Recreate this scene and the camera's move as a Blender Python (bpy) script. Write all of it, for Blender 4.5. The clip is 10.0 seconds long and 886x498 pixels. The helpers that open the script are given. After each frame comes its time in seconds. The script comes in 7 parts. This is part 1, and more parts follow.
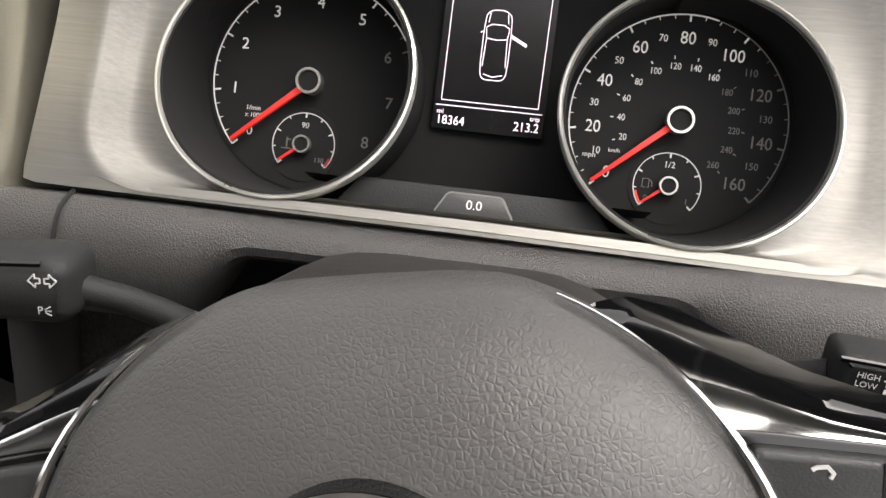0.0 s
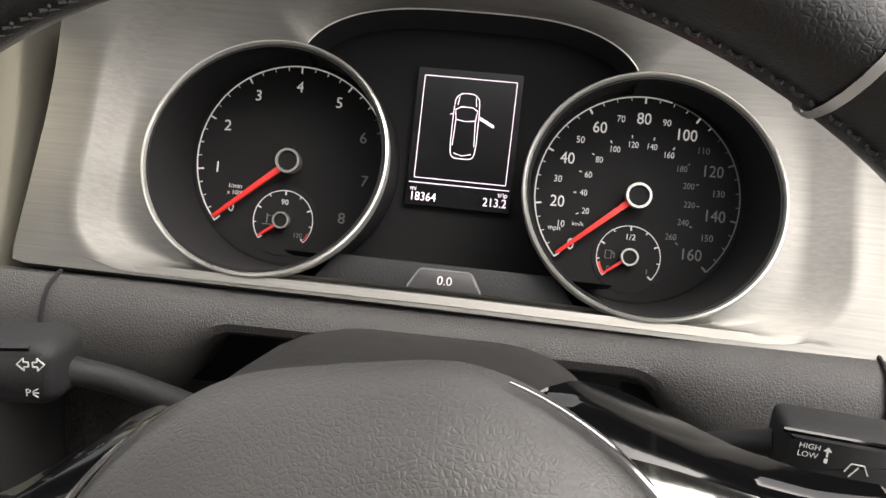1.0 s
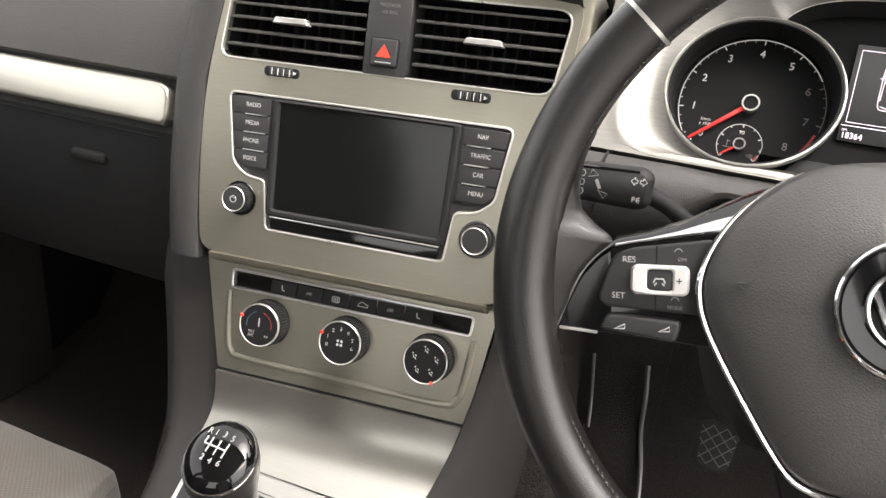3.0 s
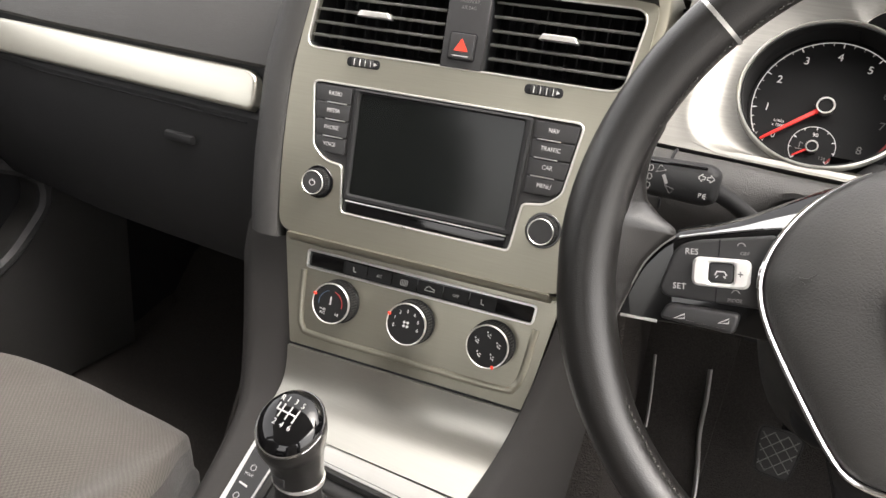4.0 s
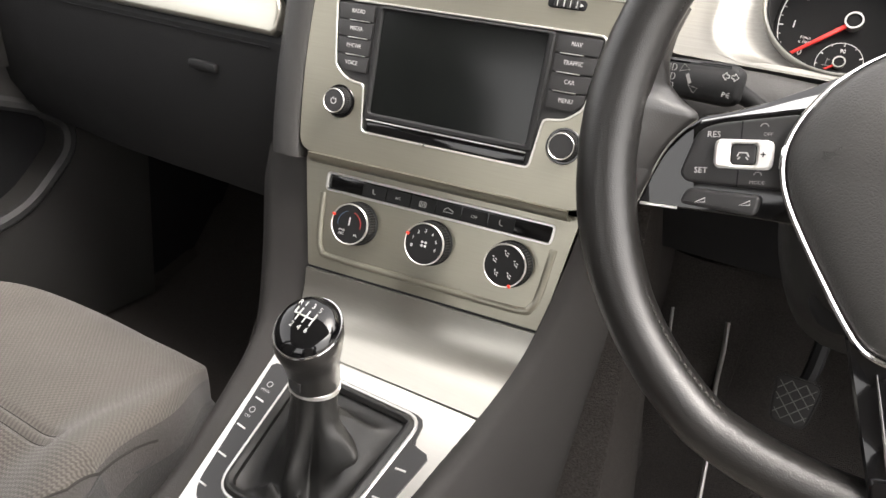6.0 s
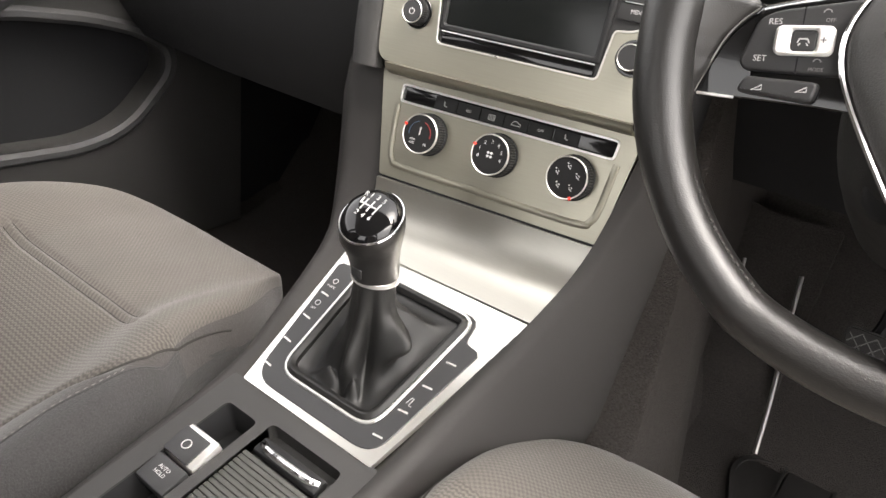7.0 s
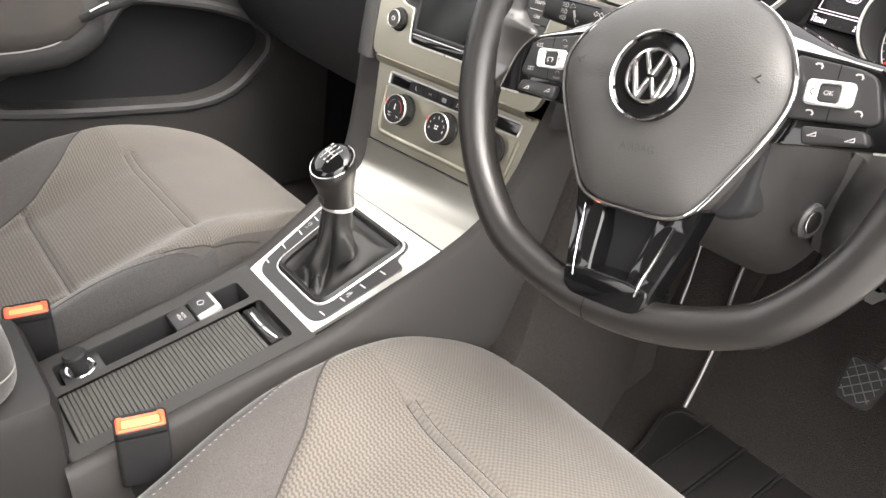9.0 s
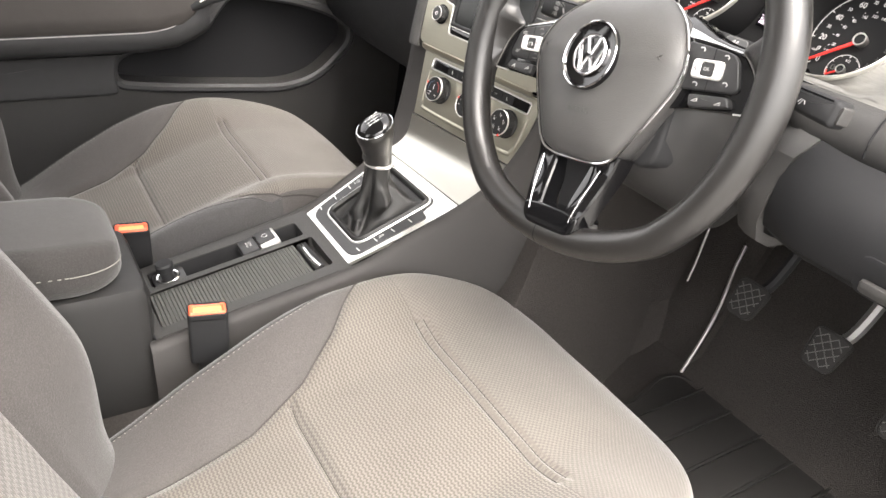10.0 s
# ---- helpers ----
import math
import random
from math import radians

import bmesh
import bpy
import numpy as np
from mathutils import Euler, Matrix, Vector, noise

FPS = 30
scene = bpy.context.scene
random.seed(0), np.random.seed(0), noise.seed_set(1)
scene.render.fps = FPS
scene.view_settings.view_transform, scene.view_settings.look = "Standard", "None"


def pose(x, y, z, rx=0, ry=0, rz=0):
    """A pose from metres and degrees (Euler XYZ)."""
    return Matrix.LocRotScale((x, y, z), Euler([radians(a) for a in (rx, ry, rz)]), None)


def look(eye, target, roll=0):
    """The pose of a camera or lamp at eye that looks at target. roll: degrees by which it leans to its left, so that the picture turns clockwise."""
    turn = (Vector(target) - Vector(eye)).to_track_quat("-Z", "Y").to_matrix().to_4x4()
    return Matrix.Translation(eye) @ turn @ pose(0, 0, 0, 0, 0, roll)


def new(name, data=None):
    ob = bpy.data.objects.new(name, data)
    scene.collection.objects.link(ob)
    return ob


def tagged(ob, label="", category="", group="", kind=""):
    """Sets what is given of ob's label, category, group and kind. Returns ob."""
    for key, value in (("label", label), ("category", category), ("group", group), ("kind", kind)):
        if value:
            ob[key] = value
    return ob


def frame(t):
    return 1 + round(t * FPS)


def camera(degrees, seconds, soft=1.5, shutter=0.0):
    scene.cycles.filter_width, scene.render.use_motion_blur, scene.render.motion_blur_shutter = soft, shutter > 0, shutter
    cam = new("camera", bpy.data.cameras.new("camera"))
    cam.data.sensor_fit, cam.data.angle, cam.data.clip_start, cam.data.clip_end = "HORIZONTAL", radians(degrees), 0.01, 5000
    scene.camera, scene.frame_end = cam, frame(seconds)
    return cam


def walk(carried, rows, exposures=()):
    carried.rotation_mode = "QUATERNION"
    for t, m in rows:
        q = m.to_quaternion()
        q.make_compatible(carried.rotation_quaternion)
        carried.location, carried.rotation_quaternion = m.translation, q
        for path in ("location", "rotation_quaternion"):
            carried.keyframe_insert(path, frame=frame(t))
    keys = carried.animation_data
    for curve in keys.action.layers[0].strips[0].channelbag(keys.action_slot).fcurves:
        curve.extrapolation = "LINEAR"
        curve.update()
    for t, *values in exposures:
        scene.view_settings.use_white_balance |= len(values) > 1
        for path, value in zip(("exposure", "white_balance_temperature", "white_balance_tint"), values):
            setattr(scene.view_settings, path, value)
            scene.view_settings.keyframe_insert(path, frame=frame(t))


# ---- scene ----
cam = camera(61.3, 10.0)
PATH = [
    (0, (0.3844, 0.2916, 0.8171), (0.1957, 1.9984, -0.2083), 3.40),
    (0.5, (0.3834, 0.2881, 0.8276), (0.2106, 2.0280, -0.1435), 3.27),
    (1, (0.3903, 0.2834, 0.8362), (0.2286, 2.0553, -0.0772), 3.24),
    (1.5, (0.3959, 0.2354, 0.8311), (0.198, 2.034, -0.002), 2.85),
    (1.7, (0.3753, 0.2040, 0.8251), (0.171, 2.004, -0.003), 3.54),
    (2, (0.3382, 0.1480, 0.8170), (0.014, 1.941, 0.011), 3.04),
    (2.5, (0.2930, 0.0863, 0.8149), (-0.240, 1.825, 0.001), 3.42),
    (3, (0.2851, 0.0446, 0.8110), (-0.409, 1.723, -0.006), 3.81),
    (4.5, (0.2954, 0.0185, 0.8120), (-0.566, 1.606, -0.028), 4.49),
    (5, (0.2932, 0.0076, 0.8021), (-0.568, 1.594, -0.041), 4.69),
    (6.5, (0.3262, -0.0022, 0.7365), (-0.592, 1.524, -0.155), 5.48),
    (7, (0.3497, -0.0217, 0.7197), (-0.684, 1.399, -0.218), 5.77),
    (7.5, (0.3841, -0.0424, 0.7119), (-0.816, 1.214, -0.262), 6.04),
    (8, (0.4508, -0.0388, 0.7410), (-0.825, 1.116, -0.260), 6.12),
    (8.5, (0.5517, -0.0610, 0.7902), (-0.730, 1.090, -0.208), 6.22),
    (9, (0.6506, -0.0463, 0.8076), (-0.633, 1.105, -0.189), 6.32),
    (9.5, (0.7382, -0.0472, 0.8199), (-0.654, 0.961, -0.187), 6.30),
    (10, (0.8528, -0.0846, 0.8423), (-0.572, 0.882, -0.158), 6.59),
]
EXPOSURES = [(0.0, 2.1, 6900, 12), (1.5, 2.05, 6900, 12), (2.5, 2.38, 6900, 12), (4.0, 2.5, 6900, 12), (6.5, 2.65, 6900, 12), (7.5, 2.9, 6900, 12), (8.5, 3.07, 6900, 12), (10.0, 3.1, 6900, 12)]
walk(cam, [(t, look(eye, target, roll)) for t, eye, target, roll in PATH], EXPOSURES)

# ---- world and light ----
world = bpy.data.worlds.new("sky_world")
scene.world = world
world.use_nodes = True
wn = world.node_tree
for n in list(wn.nodes):
    wn.nodes.remove(n)
w_out = wn.nodes.new("ShaderNodeOutputWorld")
w_bg = wn.nodes.new("ShaderNodeBackground")
w_sky = wn.nodes.new("ShaderNodeTexSky")
w_sky.sky_type = "NISHITA"
w_sky.sun_disc = False
w_sky.sun_elevation = radians(63)
w_sky.sun_rotation = radians(100)
w_sky.dust_density = 4.0
w_sky.ozone_density = 0.6
w_mix = wn.nodes.new("ShaderNodeHueSaturation")
w_mix.inputs["Saturation"].default_value = 0.12
w_bg.inputs["Strength"].default_value = 0.15
wn.links.new(w_sky.outputs[0], w_mix.inputs["Color"])
wn.links.new(w_mix.outputs[0], w_bg.inputs["Color"])
wn.links.new(w_bg.outputs[0], w_out.inputs["Surface"])

sun_data = bpy.data.lights.new("sun", "SUN")
sun_data.energy = 0.5
sun_data.angle = radians(50)
sun_data.color = (1.0, 0.96, 0.90)
sun_lamp = new("sun", sun_data)
sun_lamp.matrix_world = look((2.1, -0.1, 4.2), (0.2, 0.3, 0.3))


# ---- materials ----
def material(name, base, rough=0.5, metal=0.0, coat=0.0, emit=0.0, var=0.12, var_scale=40.0, bump=None, spec=0.5, rough_var=0.08):
    """A surface with colour and gloss that vary at two scales, and fine relief. bump: (kind, scale, depth in metres)."""
    m = bpy.data.materials.new(name)
    m.use_nodes = True
    nt = m.node_tree
    b = nt.nodes["Principled BSDF"]
    b.inputs["Roughness"].default_value = rough
    b.inputs["Metallic"].default_value = metal
    b.inputs["Coat Weight"].default_value = coat
    b.inputs["Coat Roughness"].default_value = 0.04
    b.inputs["Specular IOR Level"].default_value = spec
    tc = nt.nodes.new("ShaderNodeTexCoord")
    n1 = nt.nodes.new("ShaderNodeTexNoise")
    n1.inputs["Scale"].default_value = var_scale
    n1.inputs["Detail"].default_value = 6.0
    n1.inputs["Roughness"].default_value = 0.65
    nt.links.new(tc.outputs["Object"], n1.inputs["Vector"])
    ramp = nt.nodes.new("ShaderNodeMapRange")
    ramp.inputs["To Min"].default_value = 1.0 - var
    ramp.inputs["To Max"].default_value = 1.0 + var
    nt.links.new(n1.outputs["Fac"], ramp.inputs["Value"])
    mul = nt.nodes.new("ShaderNodeMix")
    mul.data_type = "RGBA"
    mul.blend_type = "MULTIPLY"
    mul.inputs["Factor"].default_value = 1.0
    mul.inputs["A"].default_value = (*base, 1.0)
    comb = nt.nodes.new("ShaderNodeCombineColor")
    for i in range(3):
        nt.links.new(ramp.outputs["Result"], comb.inputs[i])
    nt.links.new(comb.outputs[0], mul.inputs["B"])
    nt.links.new(mul.outputs["Result"], b.inputs["Base Color"])
    r2 = nt.nodes.new("ShaderNodeMapRange")
    r2.inputs["To Min"].default_value = max(0.02, rough - rough_var)
    r2.inputs["To Max"].default_value = min(1.0, rough + rough_var)
    nt.links.new(n1.outputs["Fac"], r2.inputs["Value"])
    nt.links.new(r2.outputs["Result"], b.inputs["Roughness"])
    if emit:
        b.inputs["Emission Color"].default_value = (*base, 1.0)
        b.inputs["Emission Strength"].default_value = emit
    if bump:
        kind, scale, depth = bump
        bn = nt.nodes.new("ShaderNodeBump")
        bn.inputs["Strength"].default_value = 1.0
        bn.inputs["Distance"].default_value = depth
        mp = nt.nodes.new("ShaderNodeMapping")
        nt.links.new(tc.outputs["Object"], mp.inputs["Vector"])
        if kind == "leather":
            dis = nt.nodes.new("ShaderNodeTexNoise")
            dis.inputs["Scale"].default_value = scale * 0.5
            nt.links.new(mp.outputs[0], dis.inputs["Vector"])
            add = nt.nodes.new("ShaderNodeMix")
            add.data_type = "VECTOR"
            add.inputs["Factor"].default_value = 0.004 * 300 / scale
            nt.links.new(mp.outputs[0], add.inputs["A"])
            nt.links.new(dis.outputs["Color"], add.inputs["B"])
            vo = nt.nodes.new("ShaderNodeTexVoronoi")
            vo.feature = "DISTANCE_TO_EDGE"
            vo.inputs["Scale"].default_value = scale
            nt.links.new(add.outputs["Result"], vo.inputs["Vector"])
            inv = nt.nodes.new("ShaderNodeMapRange")
            inv.interpolation_type = "SMOOTHSTEP"
            inv.inputs["From Max"].default_value = 0.26
            nt.links.new(vo.outputs["Distance"], inv.inputs["Value"])
            nt.links.new(inv.outputs["Result"], bn.inputs["Height"])
        elif kind == "brushed":
            mp.inputs["Scale"].default_value = (0.03, 1.0, 1.0)
            br = nt.nodes.new("ShaderNodeTexNoise")
            br.inputs["Scale"].default_value = scale
            br.inputs["Detail"].default_value = 3.0
            nt.links.new(mp.outputs[0], br.inputs["Vector"])
            nt.links.new(br.outputs["Fac"], bn.inputs["Height"])
            r3 = nt.nodes.new("ShaderNodeMapRange")
            r3.inputs["To Min"].default_value = 1.0 - var
            r3.inputs["To Max"].default_value = 1.0 + var
            nt.links.new(br.outputs["Fac"], r3.inputs["Value"])
            for i in range(3):
                nt.links.new(r3.outputs["Result"], comb.inputs[i])
        elif kind == "fine":
            fn = nt.nodes.new("ShaderNodeTexNoise")
            fn.inputs["Scale"].default_value = scale
            fn.inputs["Detail"].default_value = 4.0
            nt.links.new(mp.outputs[0], fn.inputs["Vector"])
            nt.links.new(fn.outputs["Fac"], bn.inputs["Height"])
        nt.links.new(bn.outputs[0], b.inputs["Normal"])
    return m


def fabric(name, base, dark, kind, pitch):
    """Woven upholstery: ribs across the seat, a small diamond mesh, or a plain twill, with fuzz and faint soiling."""
    m = bpy.data.materials.new(name)
    m.use_nodes = True
    nt = m.node_tree
    b = nt.nodes["Principled BSDF"]
    b.inputs["Roughness"].default_value = 0.9
    b.inputs["Specular IOR Level"].default_value = 0.25
    b.inputs["Sheen Weight"].default_value = 0.25
    b.inputs["Sheen Roughness"].default_value = 0.5
    tc = nt.nodes.new("ShaderNodeTexCoord")
    sep = nt.nodes.new("ShaderNodeSeparateXYZ")
    nt.links.new(tc.outputs["Object"], sep.inputs[0])

    def sine(socket, step, phase=0.0):
        a = nt.nodes.new("ShaderNodeMath")
        a.operation = "MULTIPLY_ADD"
        a.inputs[1].default_value = 2 * math.pi / step
        a.inputs[2].default_value = phase
        nt.links.new(socket, a.inputs[0])
        s = nt.nodes.new("ShaderNodeMath")
        s.operation = "SINE"
        nt.links.new(a.outputs[0], s.inputs[0])
        return s.outputs[0]

    def join(a, c, op="MULTIPLY"):
        q = nt.nodes.new("ShaderNodeMath")
        q.operation = op
        nt.links.new(a, q.inputs[0])
        nt.links.new(c, q.inputs[1])
        return q.outputs[0]

    if kind == "rib":
        # ribs that waver from side to side, broken up along their length
        wave = nt.nodes.new("ShaderNodeMath")
        wave.operation = "MULTIPLY_ADD"
        wave.inputs[1].default_value = pitch * 0.16
        nt.links.new(sine(sep.outputs[0], pitch * 1.5), wave.inputs[0])
        nt.links.new(sep.outputs[1], wave.inputs[2])
        half = nt.nodes.new("ShaderNodeMath")
        half.operation = "MULTIPLY"
        half.inputs[1].default_value = 0.4
        nt.links.new(sine(sep.outputs[0], pitch * 0.75), half.inputs[0])
        h = join(sine(wave.outputs[0], pitch), half.outputs[0], "ADD")
    elif kind == "mesh":
        v = join(sep.outputs[1], sep.outputs[2], "SUBTRACT")
        lat = join(sine(sep.outputs[0], pitch), sine(v, pitch * 1.1))
        up = nt.nodes.new("ShaderNodeMath")
        up.operation = "MULTIPLY_ADD"
        up.inputs[1].default_value = 0.9
        up.inputs[2].default_value = 0.35
        nt.links.new(lat, up.inputs[0])
        h = up.outputs[0]
    else:
        tw = nt.nodes.new("ShaderNodeTexNoise")
        tw.inputs["Scale"].default_value = 1.0 / pitch
        tw.inputs["Detail"].default_value = 2.0
        nt.links.new(tc.outputs["Object"], tw.inputs["Vector"])
        two = nt.nodes.new("ShaderNodeMath")
        two.operation = "MULTIPLY_ADD"
        two.inputs[1].default_value = 4.0
        two.inputs[2].default_value = -2.0
        nt.links.new(tw.outputs["Fac"], two.inputs[0])
        h = two.outputs[0]
    nz = nt.nodes.new("ShaderNodeTexNoise")
    nz.inputs["Scale"].default_value = 900.0
    nz.inputs["Detail"].default_value = 3.0
    nt.links.new(tc.outputs["Object"], nz.inputs["Vector"])
    big = nt.nodes.new("ShaderNodeTexNoise")
    big.inputs["Scale"].default_value = 9.0
    big.inputs["Detail"].default_value = 5.0
    nt.links.new(tc.outputs["Object"], big.inputs["Vector"])
    mr = nt.nodes.new("ShaderNodeMapRange")
    mr.inputs["From Min"].default_value = -1.0
    mr.inputs["From Max"].default_value = 1.0
    nt.links.new(h, mr.inputs["Value"])
    hh = join(mr.outputs["Result"], nz.outputs["Fac"])
    mix = nt.nodes.new("ShaderNodeMix")
    mix.data_type = "RGBA"
    mix.inputs["A"].default_value = (*dark, 1.0)
    mix.inputs["B"].default_value = (*base, 1.0)
    sc = nt.nodes.new("ShaderNodeMath")
    sc.operation = "MULTIPLY"
    sc.inputs[1].default_value = 1.9
    sc.use_clamp = True
    nt.links.new(hh, sc.inputs[0])
    nt.links.new(sc.outputs[0], mix.inputs["Factor"])
    soil = nt.nodes.new("ShaderNodeMapRange")
    soil.inputs["To Min"].default_value = 0.82
    soil.inputs["To Max"].default_value = 1.12
    nt.links.new(big.outputs["Fac"], soil.inputs["Value"])
    comb = nt.nodes.new("ShaderNodeCombineColor")
    for i in range(3):
        nt.links.new(soil.outputs["Result"], comb.inputs[i])
    mul = nt.nodes.new("ShaderNodeMix")
    mul.data_type = "RGBA"
    mul.blend_type = "MULTIPLY"
    mul.inputs["Factor"].default_value = 1.0
    nt.links.new(mix.outputs["Result"], mul.inputs["A"])
    nt.links.new(comb.outputs[0], mul.inputs["B"])
    nt.links.new(mul.outputs["Result"], b.inputs["Base Color"])
    bn = nt.nodes.new("ShaderNodeBump")
    bn.inputs["Distance"].default_value = 0.0006
    bn.inputs["Strength"].default_value = 0.8
    nt.links.new(hh, bn.inputs["Height"])
    nt.links.new(bn.outputs[0], b.inputs["Normal"])
    return m


M_DASH = material("dash_grain", (0.035, 0.034, 0.033), 0.52, bump=("leather", 720, 0.00013))
M_PAD = material("airbag_grain", (0.060, 0.0585, 0.057), 0.44, bump=("leather", 560, 0.00008), var=0.12, spec=0.6)
M_BLACK = material("black_plastic", (0.018, 0.0182, 0.0192), 0.6, bump=("fine", 1500, 0.0002), spec=0.25)
M_SHROUD = material("shroud_plastic", (0.014, 0.0135, 0.0132), 0.55, bump=("fine", 1300, 0.0003))
M_HOOD = material("hood_plastic", (0.022, 0.022, 0.022), 0.55, bump=("fine", 1100, 0.0002))
M_FLANK = material("console_side_plastic", (0.028, 0.026, 0.025), 0.6, bump=("leather", 700, 0.00008), spec=0.35)
M_KNEE = material("knee_panel_plastic", (0.011, 0.0112, 0.0120), 0.62, bump=("fine", 1300, 0.0003), spec=0.2)
# Lid's copy of the brushed metal, toned for the light it reflects.
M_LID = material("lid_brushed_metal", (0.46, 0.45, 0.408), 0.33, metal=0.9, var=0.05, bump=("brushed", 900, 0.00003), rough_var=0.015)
M_GREY = material("grey_plastic", (0.034, 0.033, 0.032), 0.58, bump=("fine", 1300, 0.0003))
# Near black for recess backs and gaps, their shade put into the colour.
M_DARK = material("dark_recess_tone", (0.015, 0.0152, 0.0165), 0.75, bump=("fine", 900, 0.0003), spec=0.2)
M_GLOSS = material("piano_black", (0.004, 0.004, 0.0045), 0.08, coat=0.3, rough_var=0.03, spec=0.4)
M_STITCH = material("dark_grey_thread", (0.075, 0.072, 0.070), 0.85, spec=0.1)
M_EMBOSS = material("embossed_grain", (0.048, 0.047, 0.046), 0.5)
M_KEYSILVER = material("key_silver", (0.84, 0.83, 0.81), 0.30, metal=0.35, var=0.04)
# Bright metal that stands in for sky mirrored in black gloss.
M_SKY_STRIP = material("sky_reflection_strip", (0.60, 0.60, 0.59), 0.10, metal=1.0, var=0.04, rough_var=0.02)
M_CHROME = material("chrome", (0.82, 0.82, 0.83), 0.10, metal=1.0, var=0.03, rough_var=0.04)
M_SATIN = material("satin_silver", (0.78, 0.77, 0.75), 0.30, metal=0.8, var=0.06)
M_RING = material("bright_ring_metal", (0.66, 0.65, 0.61), 0.30, metal=0.8, var=0.04)
# Brushed metal comes in lit and shaded copies, reflections put into the tone.
M_BRUSH_SHADED = material("brushed_metal_shaded", (0.215, 0.209, 0.194), 0.46, metal=0.9, var=0.22, bump=("brushed", 700, 0.00006), rough_var=0.02)
M_BRUSH_LIT = material("brushed_metal_lit", (0.80, 0.785, 0.74), 0.30, metal=0.9, var=0.05, bump=("brushed", 900, 0.00003), rough_var=0.015)
M_STACK = material("champagne_silver_trim", (0.375, 0.36, 0.297), 0.33, metal=0.85, var=0.07, bump=("brushed", 900, 0.00005))
M_LEATHER = material("wheel_leather", (0.013, 0.0122, 0.0116), 0.32, bump=("leather", 800, 0.00004), var=0.2, var_scale=25, spec=0.7)
M_BOOT = material("boot_leather", (0.012, 0.0118, 0.0115), 0.46, bump=("leather", 700, 0.00008), var=0.2)
M_CARPET = material("carpet", (0.053, 0.048, 0.045), 0.95, var=0.75, var_scale=420, bump=("fine", 600, 0.004), spec=0.1)
M_RUBBER = material("rubber_mat", (0.016, 0.0148, 0.014), 0.7, var=0.3, bump=("fine", 800, 0.0008))
M_DIAL = material("dial_face", (0.0125, 0.0125, 0.013), 0.8, var=0.1, spec=0.2)
M_SCREEN = material("screen_glass", (0.006, 0.0070, 0.0068), 0.14, rough_var=0.03, spec=0.35)
M_LCD = material("display_black", (0.004, 0.004, 0.005), 0.25)
# Print, pointers and red marks carry a faint added glow.
M_MARK = material("printed_white", (0.50, 0.49, 0.48), 0.5, emit=0.14, var=0.03)
M_DIM = material("dimmed_white_mark", (0.12, 0.118, 0.115), 0.5, emit=0.06, var=0.03)
M_GLYPH = material("lit_display_glyph", (0.70, 0.58, 0.68), 0.5, emit=0.5, var=0.02)
M_FAINT = material("faint_key_print", (0.27, 0.265, 0.26), 0.5, var=0.04)
M_PRINT = material("key_print", (0.55, 0.55, 0.54), 0.5, var=0.04)
M_NEEDLE = material("red_needle", (0.62, 0.03, 0.025), 0.4, emit=0.10, var=0.05)
M_RED = material("red_plastic", (0.70, 0.05, 0.03), 0.4, emit=0.10, var=0.05)
M_DARKRED = material("dark_red_print", (0.22, 0.02, 0.018), 0.5, emit=0.05, var=0.05)
M_ORANGE = material("orange_red_button", (0.80, 0.12, 0.05), 0.45, var=0.08, bump=("fine", 900, 0.0003))
M_BUTTON = material("button_plastic", (0.030, 0.030, 0.031), 0.42, bump=("fine", 1600, 0.00012))
M_THREAD = material("grey_thread", (0.24, 0.23, 0.21), 0.8)
M_TREAD = material("worn_ridge_glints", (0.13, 0.127, 0.122), 0.34, metal=0.3, var=0.5, var_scale=90)
M_DULL = material("dull_grey_metal", (0.32, 0.31, 0.30), 0.42, metal=0.8)
M_RIB = fabric("woven_seat_cloth", (0.142, 0.128, 0.113), (0.072, 0.065, 0.057), "rib", 0.0043)
M_MESH = fabric("mesh_seat_cloth", (0.138, 0.125, 0.111), (0.070, 0.063, 0.056), "mesh", 0.0056)
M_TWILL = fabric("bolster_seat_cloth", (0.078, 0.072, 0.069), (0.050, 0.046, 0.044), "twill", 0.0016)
M_ARM = fabric("armrest_cloth", (0.048, 0.045, 0.043), (0.030, 0.028, 0.027), "twill", 0.0016)
M_SEAM = material("dark_seam", (0.050, 0.047, 0.044), 0.9, spec=0.1)
M_DOORPAD = material("door_pad_cloth", (0.056, 0.051, 0.048), 0.8, bump=("fine", 1200, 0.0004), spec=0.2)
M_SLAT = material("blind_slat_plastic", (0.056, 0.056, 0.051), 0.5, bump=("fine", 1300, 0.0002))
# Brushed metal again, lightened for the light this strip reflects.
M_STRIP = material("cream_silver_strip", (0.50, 0.487, 0.43), 0.36, metal=0.85, var=0.05, bump=("brushed", 900, 0.00003), rough_var=0.015)
M_AMBER = material("light_orange_plastic", (0.95, 0.36, 0.13), 0.35, var=0.08)
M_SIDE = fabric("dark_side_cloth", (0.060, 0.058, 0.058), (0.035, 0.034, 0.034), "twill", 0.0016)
M_DOOR = material("door_grey_plastic", (0.046, 0.046, 0.047), 0.5, bump=("leather", 600, 0.00010), spec=0.35)
M_HEADLINER = material("headliner_cloth", (0.45, 0.44, 0.42), 0.95, bump=("fine", 900, 0.0006))
M_PAINT = material("car_paint", (0.35, 0.36, 0.38), 0.25, metal=0.4, coat=0.8)
M_ASPHALT = material("asphalt", (0.27, 0.262, 0.252), 0.9, var=0.3, var_scale=8, bump=("fine", 120, 0.004))
m_glass = bpy.data.materials.new("window_glass")
